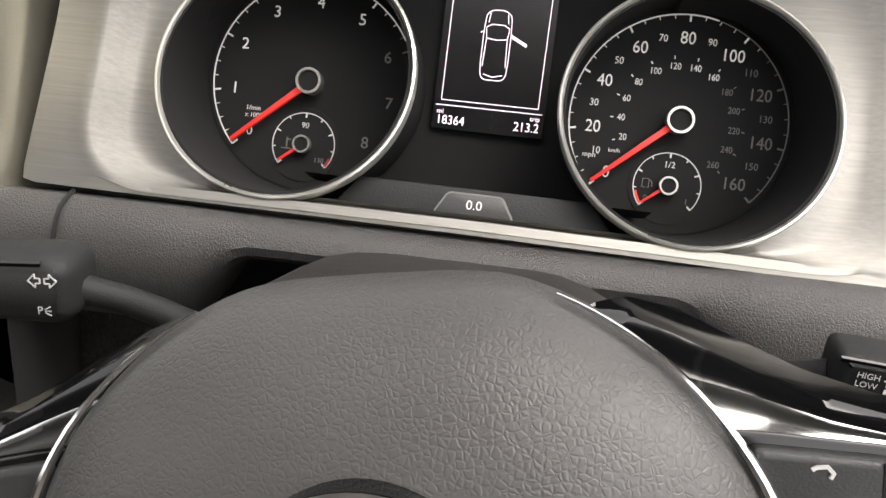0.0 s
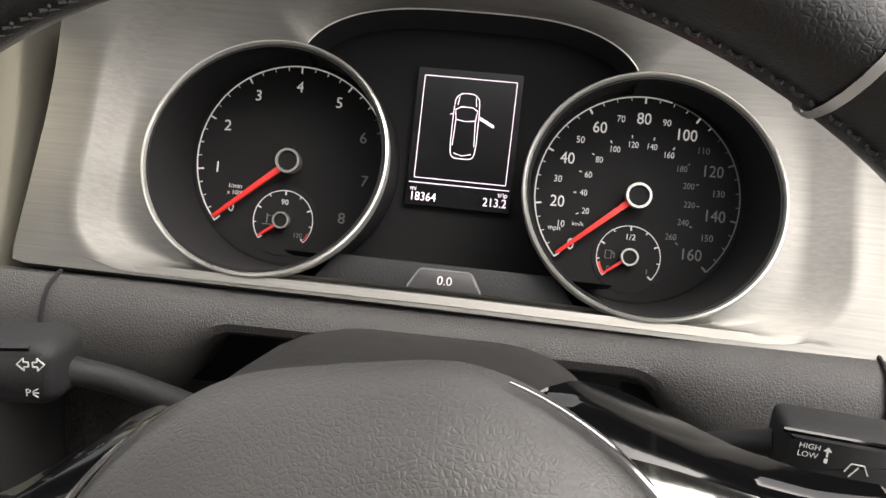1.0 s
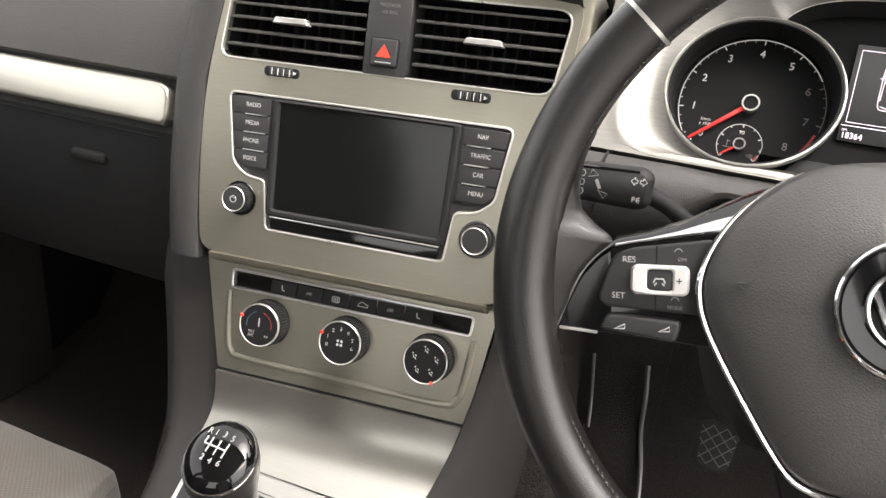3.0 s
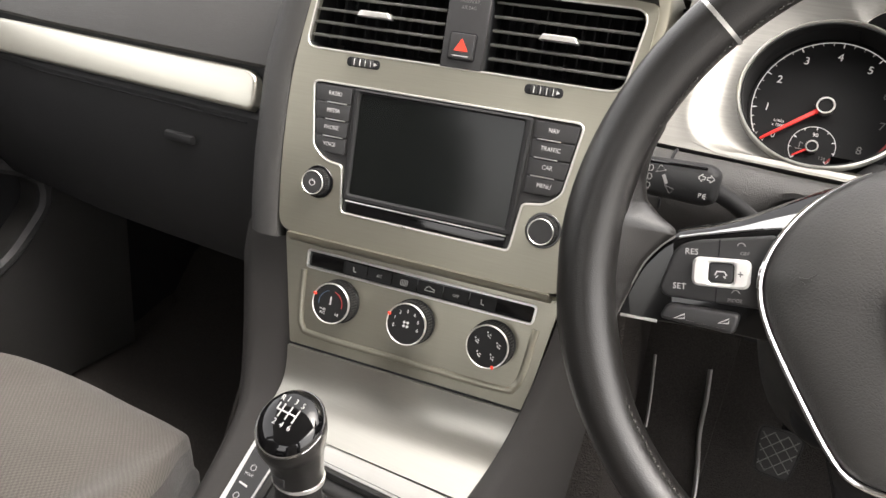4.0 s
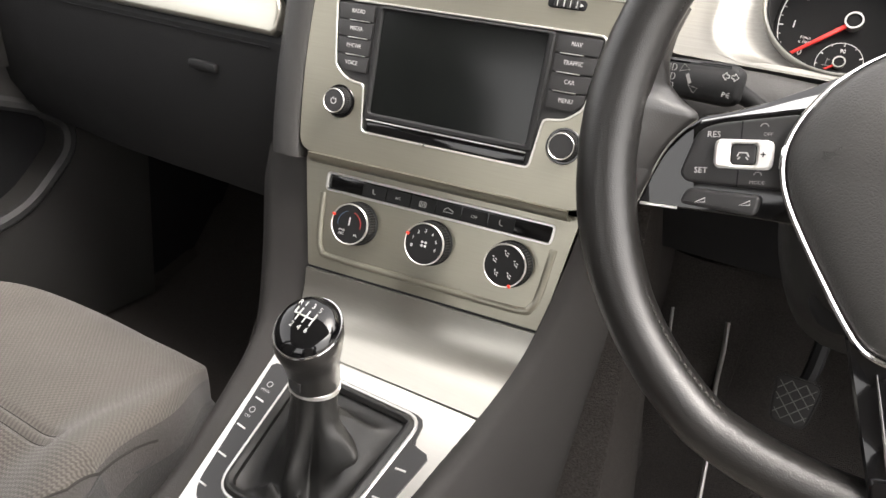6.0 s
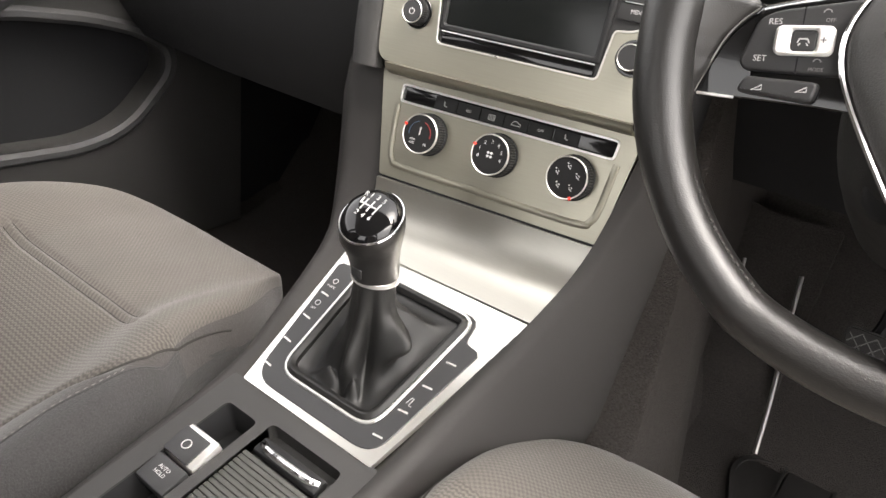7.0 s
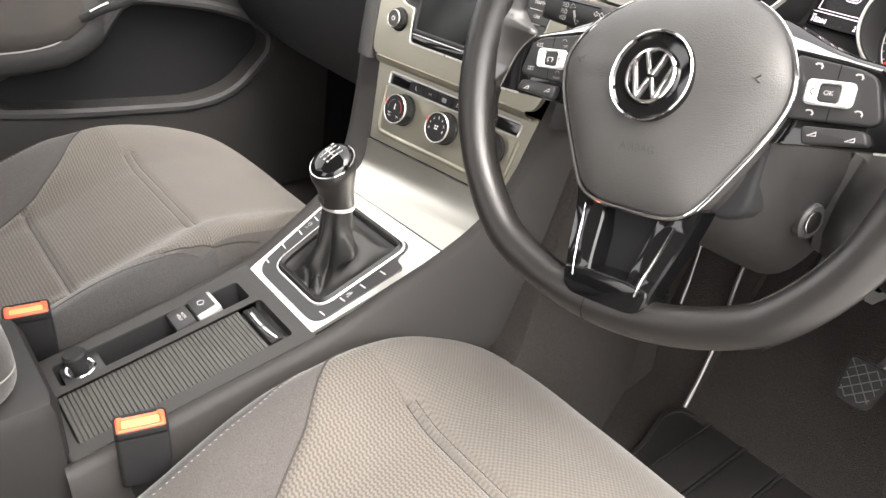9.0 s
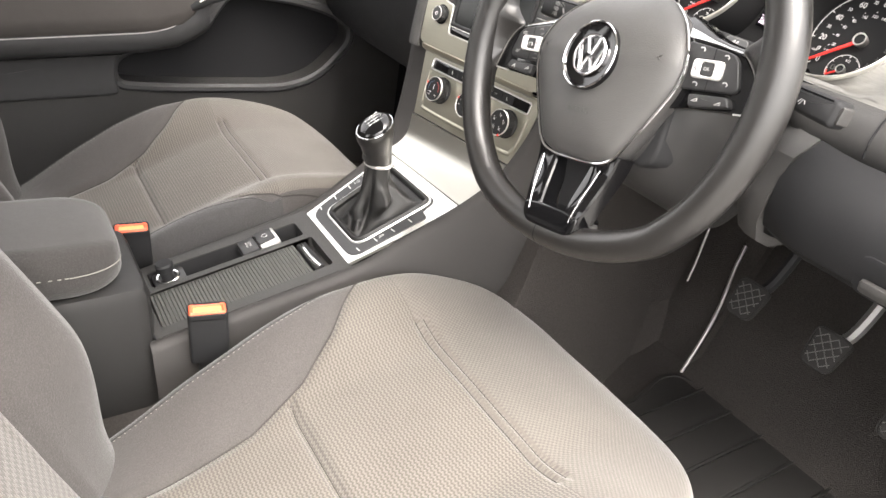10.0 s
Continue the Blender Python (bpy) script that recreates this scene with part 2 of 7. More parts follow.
m_glass.use_nodes = True
g_b = m_glass.node_tree.nodes["Principled BSDF"]
g_b.inputs["Transmission Weight"].default_value = 1.0
g_b.inputs["Roughness"].default_value = 0.0
g_b.inputs["IOR"].default_value = 1.05
g_b.inputs["Base Color"].default_value = (0.93, 0.96, 0.94, 1.0)


# ---- mesh builders ----
def finish(name, bm, mat, sharp=35):
    bmesh.ops.recalc_face_normals(bm, faces=bm.faces)
    me = bpy.data.meshes.new(name)
    bm.to_mesh(me)
    bm.free()
    me.materials.append(mat)
    for p in me.polygons:
        p.use_smooth = True
    me.set_sharp_from_angle(angle=radians(sharp))
    return me


def part(name, bm, mat, parent, label="", m=None, sharp=35):
    ob = new(name, finish(name, bm, mat, sharp))
    if parent is not None:
        ob.parent = parent
    if m is not None:
        ob.matrix_basis = m
    return tagged(ob, label)


def thing(name, m, label, category, group="", kind=""):
    ob = new(name)
    ob.empty_display_size = 0.02
    ob.matrix_world = m
    return tagged(ob, label, category, group, kind)


def solid(name, bm, mat, label, category, group="", kind="", m=None, sharp=35):
    ob = new(name, finish(name, bm, mat, sharp))
    if m is not None:
        ob.matrix_world = m
    return tagged(ob, label, category, group, kind)


def facing(origin, lean, yaw=0.0, turn=0.0):
    """A panel's frame: x to its right, y up along it, z out towards the driver. lean: its top tips forward."""
    return Matrix.Translation(origin) @ Euler((0, 0, radians(yaw))).to_matrix().to_4x4() @ Euler((radians(90 - lean), 0, 0)).to_matrix().to_4x4() @ Euler((0, 0, radians(turn))).to_matrix().to_4x4()


def at(x, y, z=0.0, turn=0.0):
    return pose(x, y, z, 0, 0, turn)


def rr(w, h, r, cx=0.0, cy=0.0, n=5):
    """A rounded rectangle, counter-clockwise."""
    pts = []
    for sx, sy, a0 in ((1, 1, 0), (-1, 1, 90), (-1, -1, 180), (1, -1, 270)):
        for i in range(n + 1):
            a = radians(a0 + 90 * i / n)
            pts.append((cx + sx * (w / 2 - r) + r * math.cos(a), cy + sy * (h / 2 - r) + r * math.sin(a)))
    return pts


def circle(r, n=40, cx=0.0, cy=0.0):
    return [(cx + r * math.cos(2 * math.pi * i / n), cy + r * math.sin(2 * math.pi * i / n)) for i in range(n)]


def rounded(poly, r, n=4):
    """A polygon with its corners rounded; r may be one radius or one for each corner."""
    out = []
    k = len(poly)
    rs = r if isinstance(r, (list, tuple)) else [r] * k
    for i in range(k):
        p, a, b = Vector(poly[i]), Vector(poly[i - 1]), Vector(poly[(i + 1) % k])
        da, db = (a - p), (b - p)
        d = min(rs[i], da.length * 0.48, db.length * 0.48)
        p0, p1 = p + da.normalized() * d, p + db.normalized() * d
        for j in range(n + 1):
            t = j / n
            q = p0 * (1 - t) ** 2 + p * 2 * t * (1 - t) + p1 * t ** 2
            out.append((q.x, q.y))
    return out


def offset(pts, d):
    """Moves a counter-clockwise outline inwards by d."""
    out = []
    n = len(pts)
    for i in range(n):
        a, p, b = Vector(pts[i - 1]), Vector(pts[i]), Vector(pts[(i + 1) % n])
        e1, e2 = p - a, b - p
        n1, n2 = Vector((-e1.y, e1.x)), Vector((-e2.y, e2.x))
        v = (n1.normalized() if n1.length > 1e-9 else Vector((0, 0))) + (n2.normalized() if n2.length > 1e-9 else Vector((0, 0)))
        if v.length < 1e-6:
            out.append((p.x, p.y))
            continue
        v.normalize()
        out.append((p.x + v.x * d, p.y + v.y * d))
    return out


def rings(bm, loops, close_first=True, close_last=True, cyclic=True):
    """Bridges loops of 3D points that have one length."""
    vs = [[bm.verts.new(p) for p in loop] for loop in loops]
    n = len(vs[0])
    for a, b in zip(vs, vs[1:]):
        for i in range(n if cyclic else n - 1):
            j = (i + 1) % n
            bm.faces.new((a[i], a[j], b[j], b[i]))
    if close_first:
        bm.faces.new(list(reversed(vs[0])))
    if close_last:
        bm.faces.new(vs[-1])
    return vs


def prism(pts, z0, z1, b=0.0, bm=None, dome=0.0):
    """A plate from an outline, from z0 up to z1, its upper edge rounded by b."""
    bm = bm or bmesh.new()
    loops = [[(x, y, z0) for x, y in pts]]
    if b > 0:
        for i in range(4):
            a = radians(90 * i / 3)
            loops.append([(x, y, z1 - b + b * math.sin(a)) for x, y in offset(pts, b * (1 - math.cos(a)))])
    else:
        loops.append([(x, y, z1) for x, y in pts])
    rings(bm, loops)
    return bm


def frame_plate(outer, inner, z0, z1, b=0.0, bm=None):
    """A plate with one opening; both outlines have the same number of points."""
    bm = bm or bmesh.new()
    L = [[(x, y, z0) for x, y in outer], [(x, y, z1 - b) for x, y in outer]]
    if b > 0:
        L.append([(x, y, z1) for x, y in offset(outer, b)])
        L.append([(x, y, z1) for x, y in offset(inner, -b)])
    else:
        L.append([(x, y, z1) for x, y in inner])
    L.append([(x, y, z1 - b) for x, y in inner])
    L.append([(x, y, z0) for x, y in inner])
    if b <= 0:
        L.pop(-2)
    vs = rings(bm, L, False, False)
    n = len(outer)
    for i in range(n):
        j = (i + 1) % n
        bm.faces.new((vs[-1][i], vs[-1][j], vs[0][j], vs[0][i]))
    return bm


def plate_with_holes(outer, holes, z1, depth, bm=None):
    """A flat face with any number of openings, whose edges go back by depth."""
    bm = bm or bmesh.new()
    edges = []
    for loop in [outer] + holes:
        vs = [bm.verts.new((x, y, z1)) for x, y in loop]
        lo = [bm.verts.new((x, y, z1 - depth)) for x, y in loop]
        for i in range(len(vs)):
            j = (i + 1) % len(vs)
            edges.append(bm.edges.new((vs[i], vs[j])))
            bm.faces.new((vs[i], vs[j], lo[j], lo[i]))
    bmesh.ops.triangle_fill(bm, edges=edges, use_beauty=True, normal=(0, 0, 1))
    return bm


def revolve(profile, n=40, bm=None, m=None, hollow=False):
    """Turns (radius, height) points about the z axis; hollow: a ring closed on itself."""
    bm = bm or bmesh.new()
    loops = []
    for r, z in profile:
        loops.append([(r * math.cos(2 * math.pi * i / n), r * math.sin(2 * math.pi * i / n), z) for i in range(n)])
    if m is not None:
        loops = [[tuple(m @ Vector(p)) for p in l] for l in loops]
    if hollow:
        loops.append(loops[0])
        rings(bm, loops, False, False)
    else:
        rings(bm, loops, profile[0][0] > 1e-6, profile[-1][0] > 1e-6)
    bmesh.ops.remove_doubles(bm, verts=bm.verts, dist=1e-6)
    return bm


def tube(path, radius, n=10, closed=False, bm=None, flat=1.0):
    """A round bar along points; radius may be one number or one for each point."""
    bm = bm or bmesh.new()
    P = [Vector(p) for p in path]
    k = len(P)
    rad = radius if isinstance(radius, (list, tuple)) else [radius] * k
    loops = []
    up = Vector((0, 0, 1))
    for i in range(k):
        a = P[i - 1] if (i > 0 or closed) else P[i]
        b = P[(i + 1) % k] if (i < k - 1 or closed) else P[i]
        t = (b - a).normalized()
        side = t.cross(up)
        if side.length < 0.05:
            side = t.cross(Vector((0, 1, 0)))
        side.normalize()
        w = side.cross(t).normalized()
        loops.append([tuple(P[i] + side * rad[i] * math.cos(2 * math.pi * j / n) + w * rad[i] * flat * math.sin(2 * math.pi * j / n)) for j in range(n)])
    if closed:
        rings(bm, loops + [loops[0]], False, False)
        bmesh.ops.remove_doubles(bm, verts=bm.verts, dist=1e-6)
    else:
        rings(bm, loops)
    return bm


def curve_points(ctrl, n=24):
    """A smooth line through control points (Catmull-Rom)."""
    C = [Vector(c) for c in ctrl]
    C = [C[0] * 2 - C[1]] + C + [C[-1] * 2 - C[-2]]
    out = []
    segs = len(C) - 3
    for s in range(segs):
        p0, p1, p2, p3 = C[s:s + 4]
        m = max(2, n // segs)
        for i in range(m):
            t = i / m
            out.append(0.5 * ((2 * p1) + (p2 - p0) * t + (2 * p0 - 5 * p1 + 4 * p2 - p3) * t * t + (3 * p1 - p0 - 3 * p2 + p3) * t ** 3))
    out.append(C[-2])
    return out


def sheet(rows, thick=0.0, bm=None, back=None):
    """A surface through rows of 3D points, with thickness along the normals, or along back."""
    bm = bm or bmesh.new()
    A = np.array([[tuple(p) for p in r] for r in rows], float)
    if thick:
        du = np.gradient(A, axis=1)
        dv = np.gradient(A, axis=0)
        N = np.cross(du, dv)
        N /= np.maximum(np.linalg.norm(N, axis=2, keepdims=True), 1e-9)
        B = A - N * thick if back is None else A + np.array(back) * thick
    nv, nu = A.shape[:2]
    f = [[bm.verts.new(A[j, i]) for i in range(nu)] for j in range(nv)]
    for j in range(nv - 1):
        for i in range(nu - 1):
            bm.faces.new((f[j][i], f[j][i + 1], f[j + 1][i + 1], f[j + 1][i]))
    if thick:
        g = [[bm.verts.new(B[j, i]) for i in range(nu)] for j in range(nv)]
        for j in range(nv - 1):
            for i in range(nu - 1):
                bm.faces.new((g[j][i], g[j + 1][i], g[j + 1][i + 1], g[j][i + 1]))
        for j in range(nv - 1):
            bm.faces.new((f[j][0], f[j + 1][0], g[j + 1][0], g[j][0]))
            bm.faces.new((f[j][-1], g[j][-1], g[j + 1][-1], f[j + 1][-1]))
        for i in range(nu - 1):
            bm.faces.new((f[0][i], g[0][i], g[0][i + 1], f[0][i + 1]))
            bm.faces.new((f[-1][i], f[-1][i + 1], g[-1][i + 1], g[-1][i]))
    return bm


def block(sx, sy, sz, b=0.003, m=None, bm=None, seg=2):
    """A box with rounded edges, centred."""
    tmp = bmesh.new()
    bmesh.ops.create_cube(tmp, size=1.0)
    bmesh.ops.scale(tmp, vec=(sx, sy, sz), verts=tmp.verts)
    if b > 0:
        bmesh.ops.bevel(tmp, geom=list(tmp.edges), offset=b, segments=seg, affect="EDGES", profile=0.5)
    if m is not None:
        bmesh.ops.transform(tmp, matrix=m, verts=tmp.verts)
    if bm is None:
        return tmp
    me = bpy.data.meshes.new("tmp")
    tmp.to_mesh(me)
    tmp.free()
    bm.from_mesh(me)
    bpy.data.meshes.remove(me)
    return bm


def writing(text, size, parent, mat, m, name="lettering", align="CENTER", squeeze=1.0):
    """Raised print with the built-in font."""
    cu = bpy.data.curves.new("print", "FONT")
    cu.body = text
    cu.size = size
    cu.align_x = align
    cu.align_y = "CENTER"
    cu.extrude = size * 0.012
    cu.resolution_u = 3
    tmp = bpy.data.objects.new("print", cu)
    scene.collection.objects.link(tmp)
    me = bpy.data.meshes.new_from_object(tmp.evaluated_get(bpy.context.evaluated_depsgraph_get()))
    bpy.data.objects.remove(tmp)
    bpy.data.curves.remove(cu)
    me.materials.clear()
    me.materials.append(mat)
    me.name = name
    ob = new(name, me)
    ob.parent = parent
    ob.matrix_basis = m @ Matrix.Diagonal((squeeze, 1, 1, 1))
    return ob


def strip(pts, width, z0, z1, bm=None, closed=False):
    """A flat raised line of a given width along 2D points."""
    bm = bm or bmesh.new()
    P = [Vector(p) for p in pts]
    k = len(P)
    L, R = [], []
    for i in range(k):
        a = P[i - 1] if (i > 0 or closed) else P[i]
        b = P[(i + 1) % k] if (i < k - 1 or closed) else P[i]
        d = (b - a).normalized()
        nrm = Vector((-d.y, d.x)) * width / 2
        L.append(P[i] + nrm)
        R.append(P[i] - nrm)
    loops = [[(l.x, l.y, z0), (l.x, l.y, z1), (r.x, r.y, z1), (r.x, r.y, z0)] for l, r in zip(L, R)]
    if closed:
        loops.append(loops[0])
    rings(bm, loops, not closed, not closed)
    if closed:
        bmesh.ops.remove_doubles(bm, verts=bm.verts, dist=1e-7)
    return bm


def resample(poly, n):
    """n points at even steps round a closed outline, from its lowest middle point on."""
    P = [Vector(p) for p in poly]
    P.append(P[0])
    acc = [0.0]
    for a, b in zip(P, P[1:]):
        acc.append(acc[-1] + (b - a).length)
    out = []
    for i in range(n):
        s = acc[-1] * i / n
        for k in range(len(acc) - 1):
            if acc[k] <= s <= acc[k + 1] + 1e-12:
                f = (s - acc[k]) / max(1e-9, acc[k + 1] - acc[k])
                q = P[k].lerp(P[k + 1], f)
                out.append((q.x, q.y))
                break
    return out


def smooth(a, b, x):
    t = min(1.0, max(0.0, (x - a) / (b - a)))
    return t * t * (3 - 2 * t)


def lerp_table(tab, x):
    """Linear reading of a small table of (x, value), eased."""
    if x <= tab[0][0]:
        return tab[0][1]
    for (x0, v0), (x1, v1) in zip(tab, tab[1:]):
        if x <= x1:
            return v0 + (v1 - v0) * (x - x0) / (x1 - x0)
    return tab[-1][1]


F_DIAL = facing((0.365, 0.631, 0.698), 29, 0, -0.5)
F_FRONT = facing((0.365, 0.598, 0.713), 40.5, 0, -0.5)
F_STACK = facing((0.013, 0.522, 0.620), 14, 7)
F_CLIMATE = facing((0.013, 0.507, 0.485), 18, 7)
F_SHIFT = facing((0.0, 0.366, 0.3435), 62.3)
F_CONSOLE = facing((-0.002, 0.165, 0.2765), 79.5)
F_WHEEL = facing((0.364, 0.3960, 0.6605), 15, 0, 10.5)
F_DOOR = Matrix(((0, 0, 1, -0.72), (1, 0, 0, 0), (0, 1, 0, 0), (0, 0, 0, 1)))


# ---- the shell of the car and the ground outside ----
def build_shell():
    bm = bmesh.new()
    rows = []
    for i in range(41):
        y = -60 + 3 * i
        rows.append([(x, y, -0.32) for x in [-60 + 3 * k for k in range(41)]])
    solid("ground", sheet(rows, 0.0, bm), M_ASPHALT, "grey asphalt ground outside the car", "ground", kind="structure")
    # floor pan with the tunnel
    xs = [-0.78, -0.74, -0.55, -0.35, -0.22, -0.17, -0.13, 0.0, 0.13, 0.17, 0.22, 0.35, 0.55, 0.74, 0.78]
    rows = []
    for y, z in ((-1.2, 0.04), (-0.6, 0.04), (-0.1, 0.04), (0.3, 0.045), (0.6, 0.05), (0.82, 0.055), (0.90, 0.08), (0.98, 0.17), (1.06, 0.30), (1.10, 0.45), (1.10, 0.70)):
        rows.append([(x, y, max(z, 0.16 if abs(x) < 0.14 else (0.14 if abs(x) > 0.76 else z))) for x in xs])
    solid("floor", sheet(rows, 0.02, back=(0, 0, -1)), M_CARPET, "dark grey carpet on the car floor", "floor", kind="structure")
    # roof, with the windscreen and the windows left open between the pillars
    # Unseen; its width and front edge are set to shape the trim's reflections.
    rows = []
    for y, z in ((-0.95, 1.11), (-0.7, 1.15), (-0.4, 1.17), (0.0, 1.165), (0.20, 1.14), (0.33, 1.10)):
        rows.append([(x, y, z - 0.07 * (abs(x) / 0.52) ** 3) for x in [0.52 * (k / 8 - 1) for k in range(17)]])
    solid("roof", sheet(rows, 0.03), M_HEADLINER, "light grey cloth headliner under the roof", "roof", kind="structure")
    for s in (-1, 1):
        path = [(s * 0.53, 0.34, 1.03), (s * 0.62, 0.52, 0.93), (s * 0.70, 0.74, 0.80), (s * 0.76, 0.94, 0.66)]
        solid("pillar_front", tube(curve_points(path, 16), 0.03, 8), M_GREY, "dark grey windscreen pillar trim", "pillar", kind="structure")
        path = [(s * 0.52, -0.42, 1.08), (s * 0.70, -0.40, 0.80), (s * 0.75, -0.38, 0.50), (s * 0.77, -0.36, 0.10)]
        solid("pillar_middle", tube(curve_points(path, 16), 0.045, 8), M_GREY, "dark grey door pillar trim", "pillar", kind="structure")
    solid("sill", block(0.10, 1.5, 0.12, 0.02, Matrix.Translation((0.79, 0.25, 0.06))), M_BLACK, "black plastic door sill", "sill", kind="structure")
    solid("wall_rear", block(1.5, 0.04, 0.64, 0.02, Matrix.Translation((0, -1.25, 0.30))), M_CARPET, "dark wall closing the cabin behind", "wall", kind="structure")
    solid("wall_rear_left", block(0.05, 0.85, 0.62, 0.02, Matrix.Translation((-0.77, -0.84, 0.35))), M_DOOR, "grey rear door trim", "wall", kind="structure")
    solid("wall_rear_right", block(0.05, 0.85, 0.62, 0.02, Matrix.Translation((0.77, -0.84, 0.35))), M_DOOR, "grey rear door trim", "wall", kind="structure")
    # Left kick panel in near black, painting the footwell's shade into it.
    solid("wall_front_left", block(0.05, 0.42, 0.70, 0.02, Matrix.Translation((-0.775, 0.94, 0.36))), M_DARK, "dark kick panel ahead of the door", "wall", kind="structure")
    solid("wall_front_right", block(0.05, 0.36, 0.66, 0.02, Matrix.Translation((0.77, 0.93, 0.36))), M_CARPET, "dark kick panel ahead of the door", "wall", kind="structure")
    # Unseen dark blocks added to darken part of the screen's reflection.
    for s in (-1, 1):
        solid("pillar_rear", block(0.26, 0.34, 0.52, 0.05, Matrix.Translation((s * 0.64, -1.08, 0.90)) @ Euler((radians(22), 0, 0)).to_matrix().to_4x4()), M_GREY, "unseen dark block added for what the screen reflects", "pillar", kind="structure")
    solid("bonnet", sheet([[(x, y, z) for x in (-0.78, -0.4, 0, 0.4, 0.78)] for y, z in ((1.12, 0.70), (1.3, 0.72), (1.9, 0.62), (2.1, 0.4))], 0.02), M_PAINT, "car bonnet ahead of the windscreen", "bonnet", kind="structure")


build_shell()


# ---- dashboard ----
def arch_y(x):
    """Upper edge of the opening between the dials."""
    return 0.0560 + 0.0277 * (1 - min(1.0, abs(x) / 0.080) ** 3.2) ** 0.62


def hood_y(x):
    return 0.0885 + 0.031 * smooth(0.06, 0.17, abs(x))


def build_dash():
    dash = thing("dashboard", Matrix.Identity(4), "dark grey grained dashboard with brushed silver trim", "dashboard", kind="structure")
    low = Matrix.Translation((0.0, 0.011, -0.002))
    # padded roll under the instruments, cut away over the steering column
    xs = [0.150 + 0.005 * i for i in range(121)]
    rows = []
    for x in xs:
        k = smooth(0.085, 0.125, abs(x - 0.362))
        k = 0.30 + 0.70 * k
        sec = [(0.551, 0.6640), (0.544, 0.6665), (0.536, 0.664), (0.528, 0.655), (0.523, 0.643), (0.523, 0.630), (0.528, 0.618), (0.540, 0.608), (0.57, 0.600)]
        rows.append([(x, 0.551 + (y - 0.551) * (0.5 + 0.5 * k), 0.664 + (z - 0.664) * k) for y, z in sec])
    part("padded_roll", sheet(rows), M_DASH, dash, "grained soft dark grey pad", low)
    for x in (0.193, 0.548):
        sec = [(x, 0.547, 0.6668), (x, 0.536, 0.6648), (x, 0.5275, 0.6555), (x, 0.5222, 0.643), (x, 0.5222, 0.630)]
        part("seam", tube(curve_points(sec, 10), 0.0011, 6), M_DARK, dash, "", low)
    # near-black sheet that paints the shaded recess behind the column and lower panels
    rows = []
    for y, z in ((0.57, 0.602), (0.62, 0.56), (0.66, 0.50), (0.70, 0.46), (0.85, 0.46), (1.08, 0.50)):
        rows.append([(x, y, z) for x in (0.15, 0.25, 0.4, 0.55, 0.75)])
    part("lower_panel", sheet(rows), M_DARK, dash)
    # lower cover beside the column, and the knee panel with the release lever's hollow as a dark plate
    def knee(y, z, x):
        return (x, y - 0.015 * smooth(0.5, 0.56, x) + 0.04 * (1 - smooth(0.455, 0.50, x)), z)

    sec = ((0.532, 0.622), (0.505, 0.610), (0.492, 0.585), (0.488, 0.558), (0.492, 0.546), (0.508, 0.538), (0.540, 0.534), (0.66, 0.530))
    part("column_side_cover", sheet([[knee(y, z, x) for x in (0.450, 0.46, 0.47, 0.48, 0.49, 0.50, 0.512)] for y, z in sec], 0.01), M_GREY, dash, "grey plastic cover beside the column")
    sec = ((0.532, 0.622), (0.508, 0.612), (0.495, 0.598), (0.491, 0.572), (0.494, 0.562), (0.504, 0.554), (0.540, 0.548), (0.66, 0.540))
    part("knee_panel", sheet([[knee(y, z, x) for x in (0.515, 0.53, 0.54, 0.56, 0.60, 0.68, 0.75)] for y, z in sec], 0.01), M_KNEE, dash, "dark plastic knee panel")
    part("panel_edge", tube(curve_points([(0.545, 0.4800, 0.588), (0.58, 0.4775, 0.588), (0.62, 0.4775, 0.588), (0.75, 0.4775, 0.588)], 10), 0.0012, 6), M_DARK, dash, "dark joint of the fuse box lid")
    # Raised dark plate standing in for the shaded hollow behind the lever.
    part("lever_hollow", prism(rr(0.085, 0.034, 0.010), 0.0, 0.004, 0.001), M_DARK, dash, "", facing((0.650, 0.4725, 0.568), -5))
    part("release_lever", block(0.07, 0.012, 0.010, 0.004, facing((0.650, 0.4690, 0.560), -5)), M_GREY, dash)
    # instrument surround
    hole = []
    cx, R = 0.0885, 0.0570
    lo, hi = -0.0535, 0.0560
    aL0 = math.atan2(lo, math.sqrt(R * R - lo * lo))
    aT0 = math.atan2(hi, math.sqrt(R * R - hi * hi))
    pts = [(0.0, lo)]
    # right dial: from its lower inner point round the outside to its upper inner point
    for i in range(61):
        a = (-math.pi + abs(aL0)) + (2 * math.pi - abs(aL0) - aT0) * i / 60
        if -math.pi + abs(aL0) <= a <= math.pi - aT0:
            pts.append((cx + R * math.cos(a), R * math.sin(a)))
    arch = [(x, arch_y(x)) for x in [0.0788 * math.sin(math.pi * (0.5 - i / 36)) for i in range(37)]]
    pts += arch
    for i in range(61):
        a = aT0 + (2 * math.pi - abs(aL0) - aT0) * i / 60
        if a <= 2 * math.pi - abs(aL0):
            pts.append((-cx + R * math.cos(a), R * math.sin(a)))
    hole = resample(pts, 200)
    bowl = resample([(0.0, -0.0565)] + rounded([(0.171, -0.0575), (0.174, 0.080), (0.0, 0.098), (-0.174, 0.080), (-0.171, -0.0575)], [0.034, 0.060, 0.080, 0.060, 0.034], 8), 200)
    outer = resample([(0.0, -0.0625)] + rounded([(0.1975, -0.0640), (0.1975, 0.12), (-0.198, 0.12), (-0.196, -0.0625)], 0.004, 3), 200)
    b2 = []
    for (x, y), (u, v) in zip(bowl, hole):
        d = max(1e-6, math.hypot(u - x, v - y))
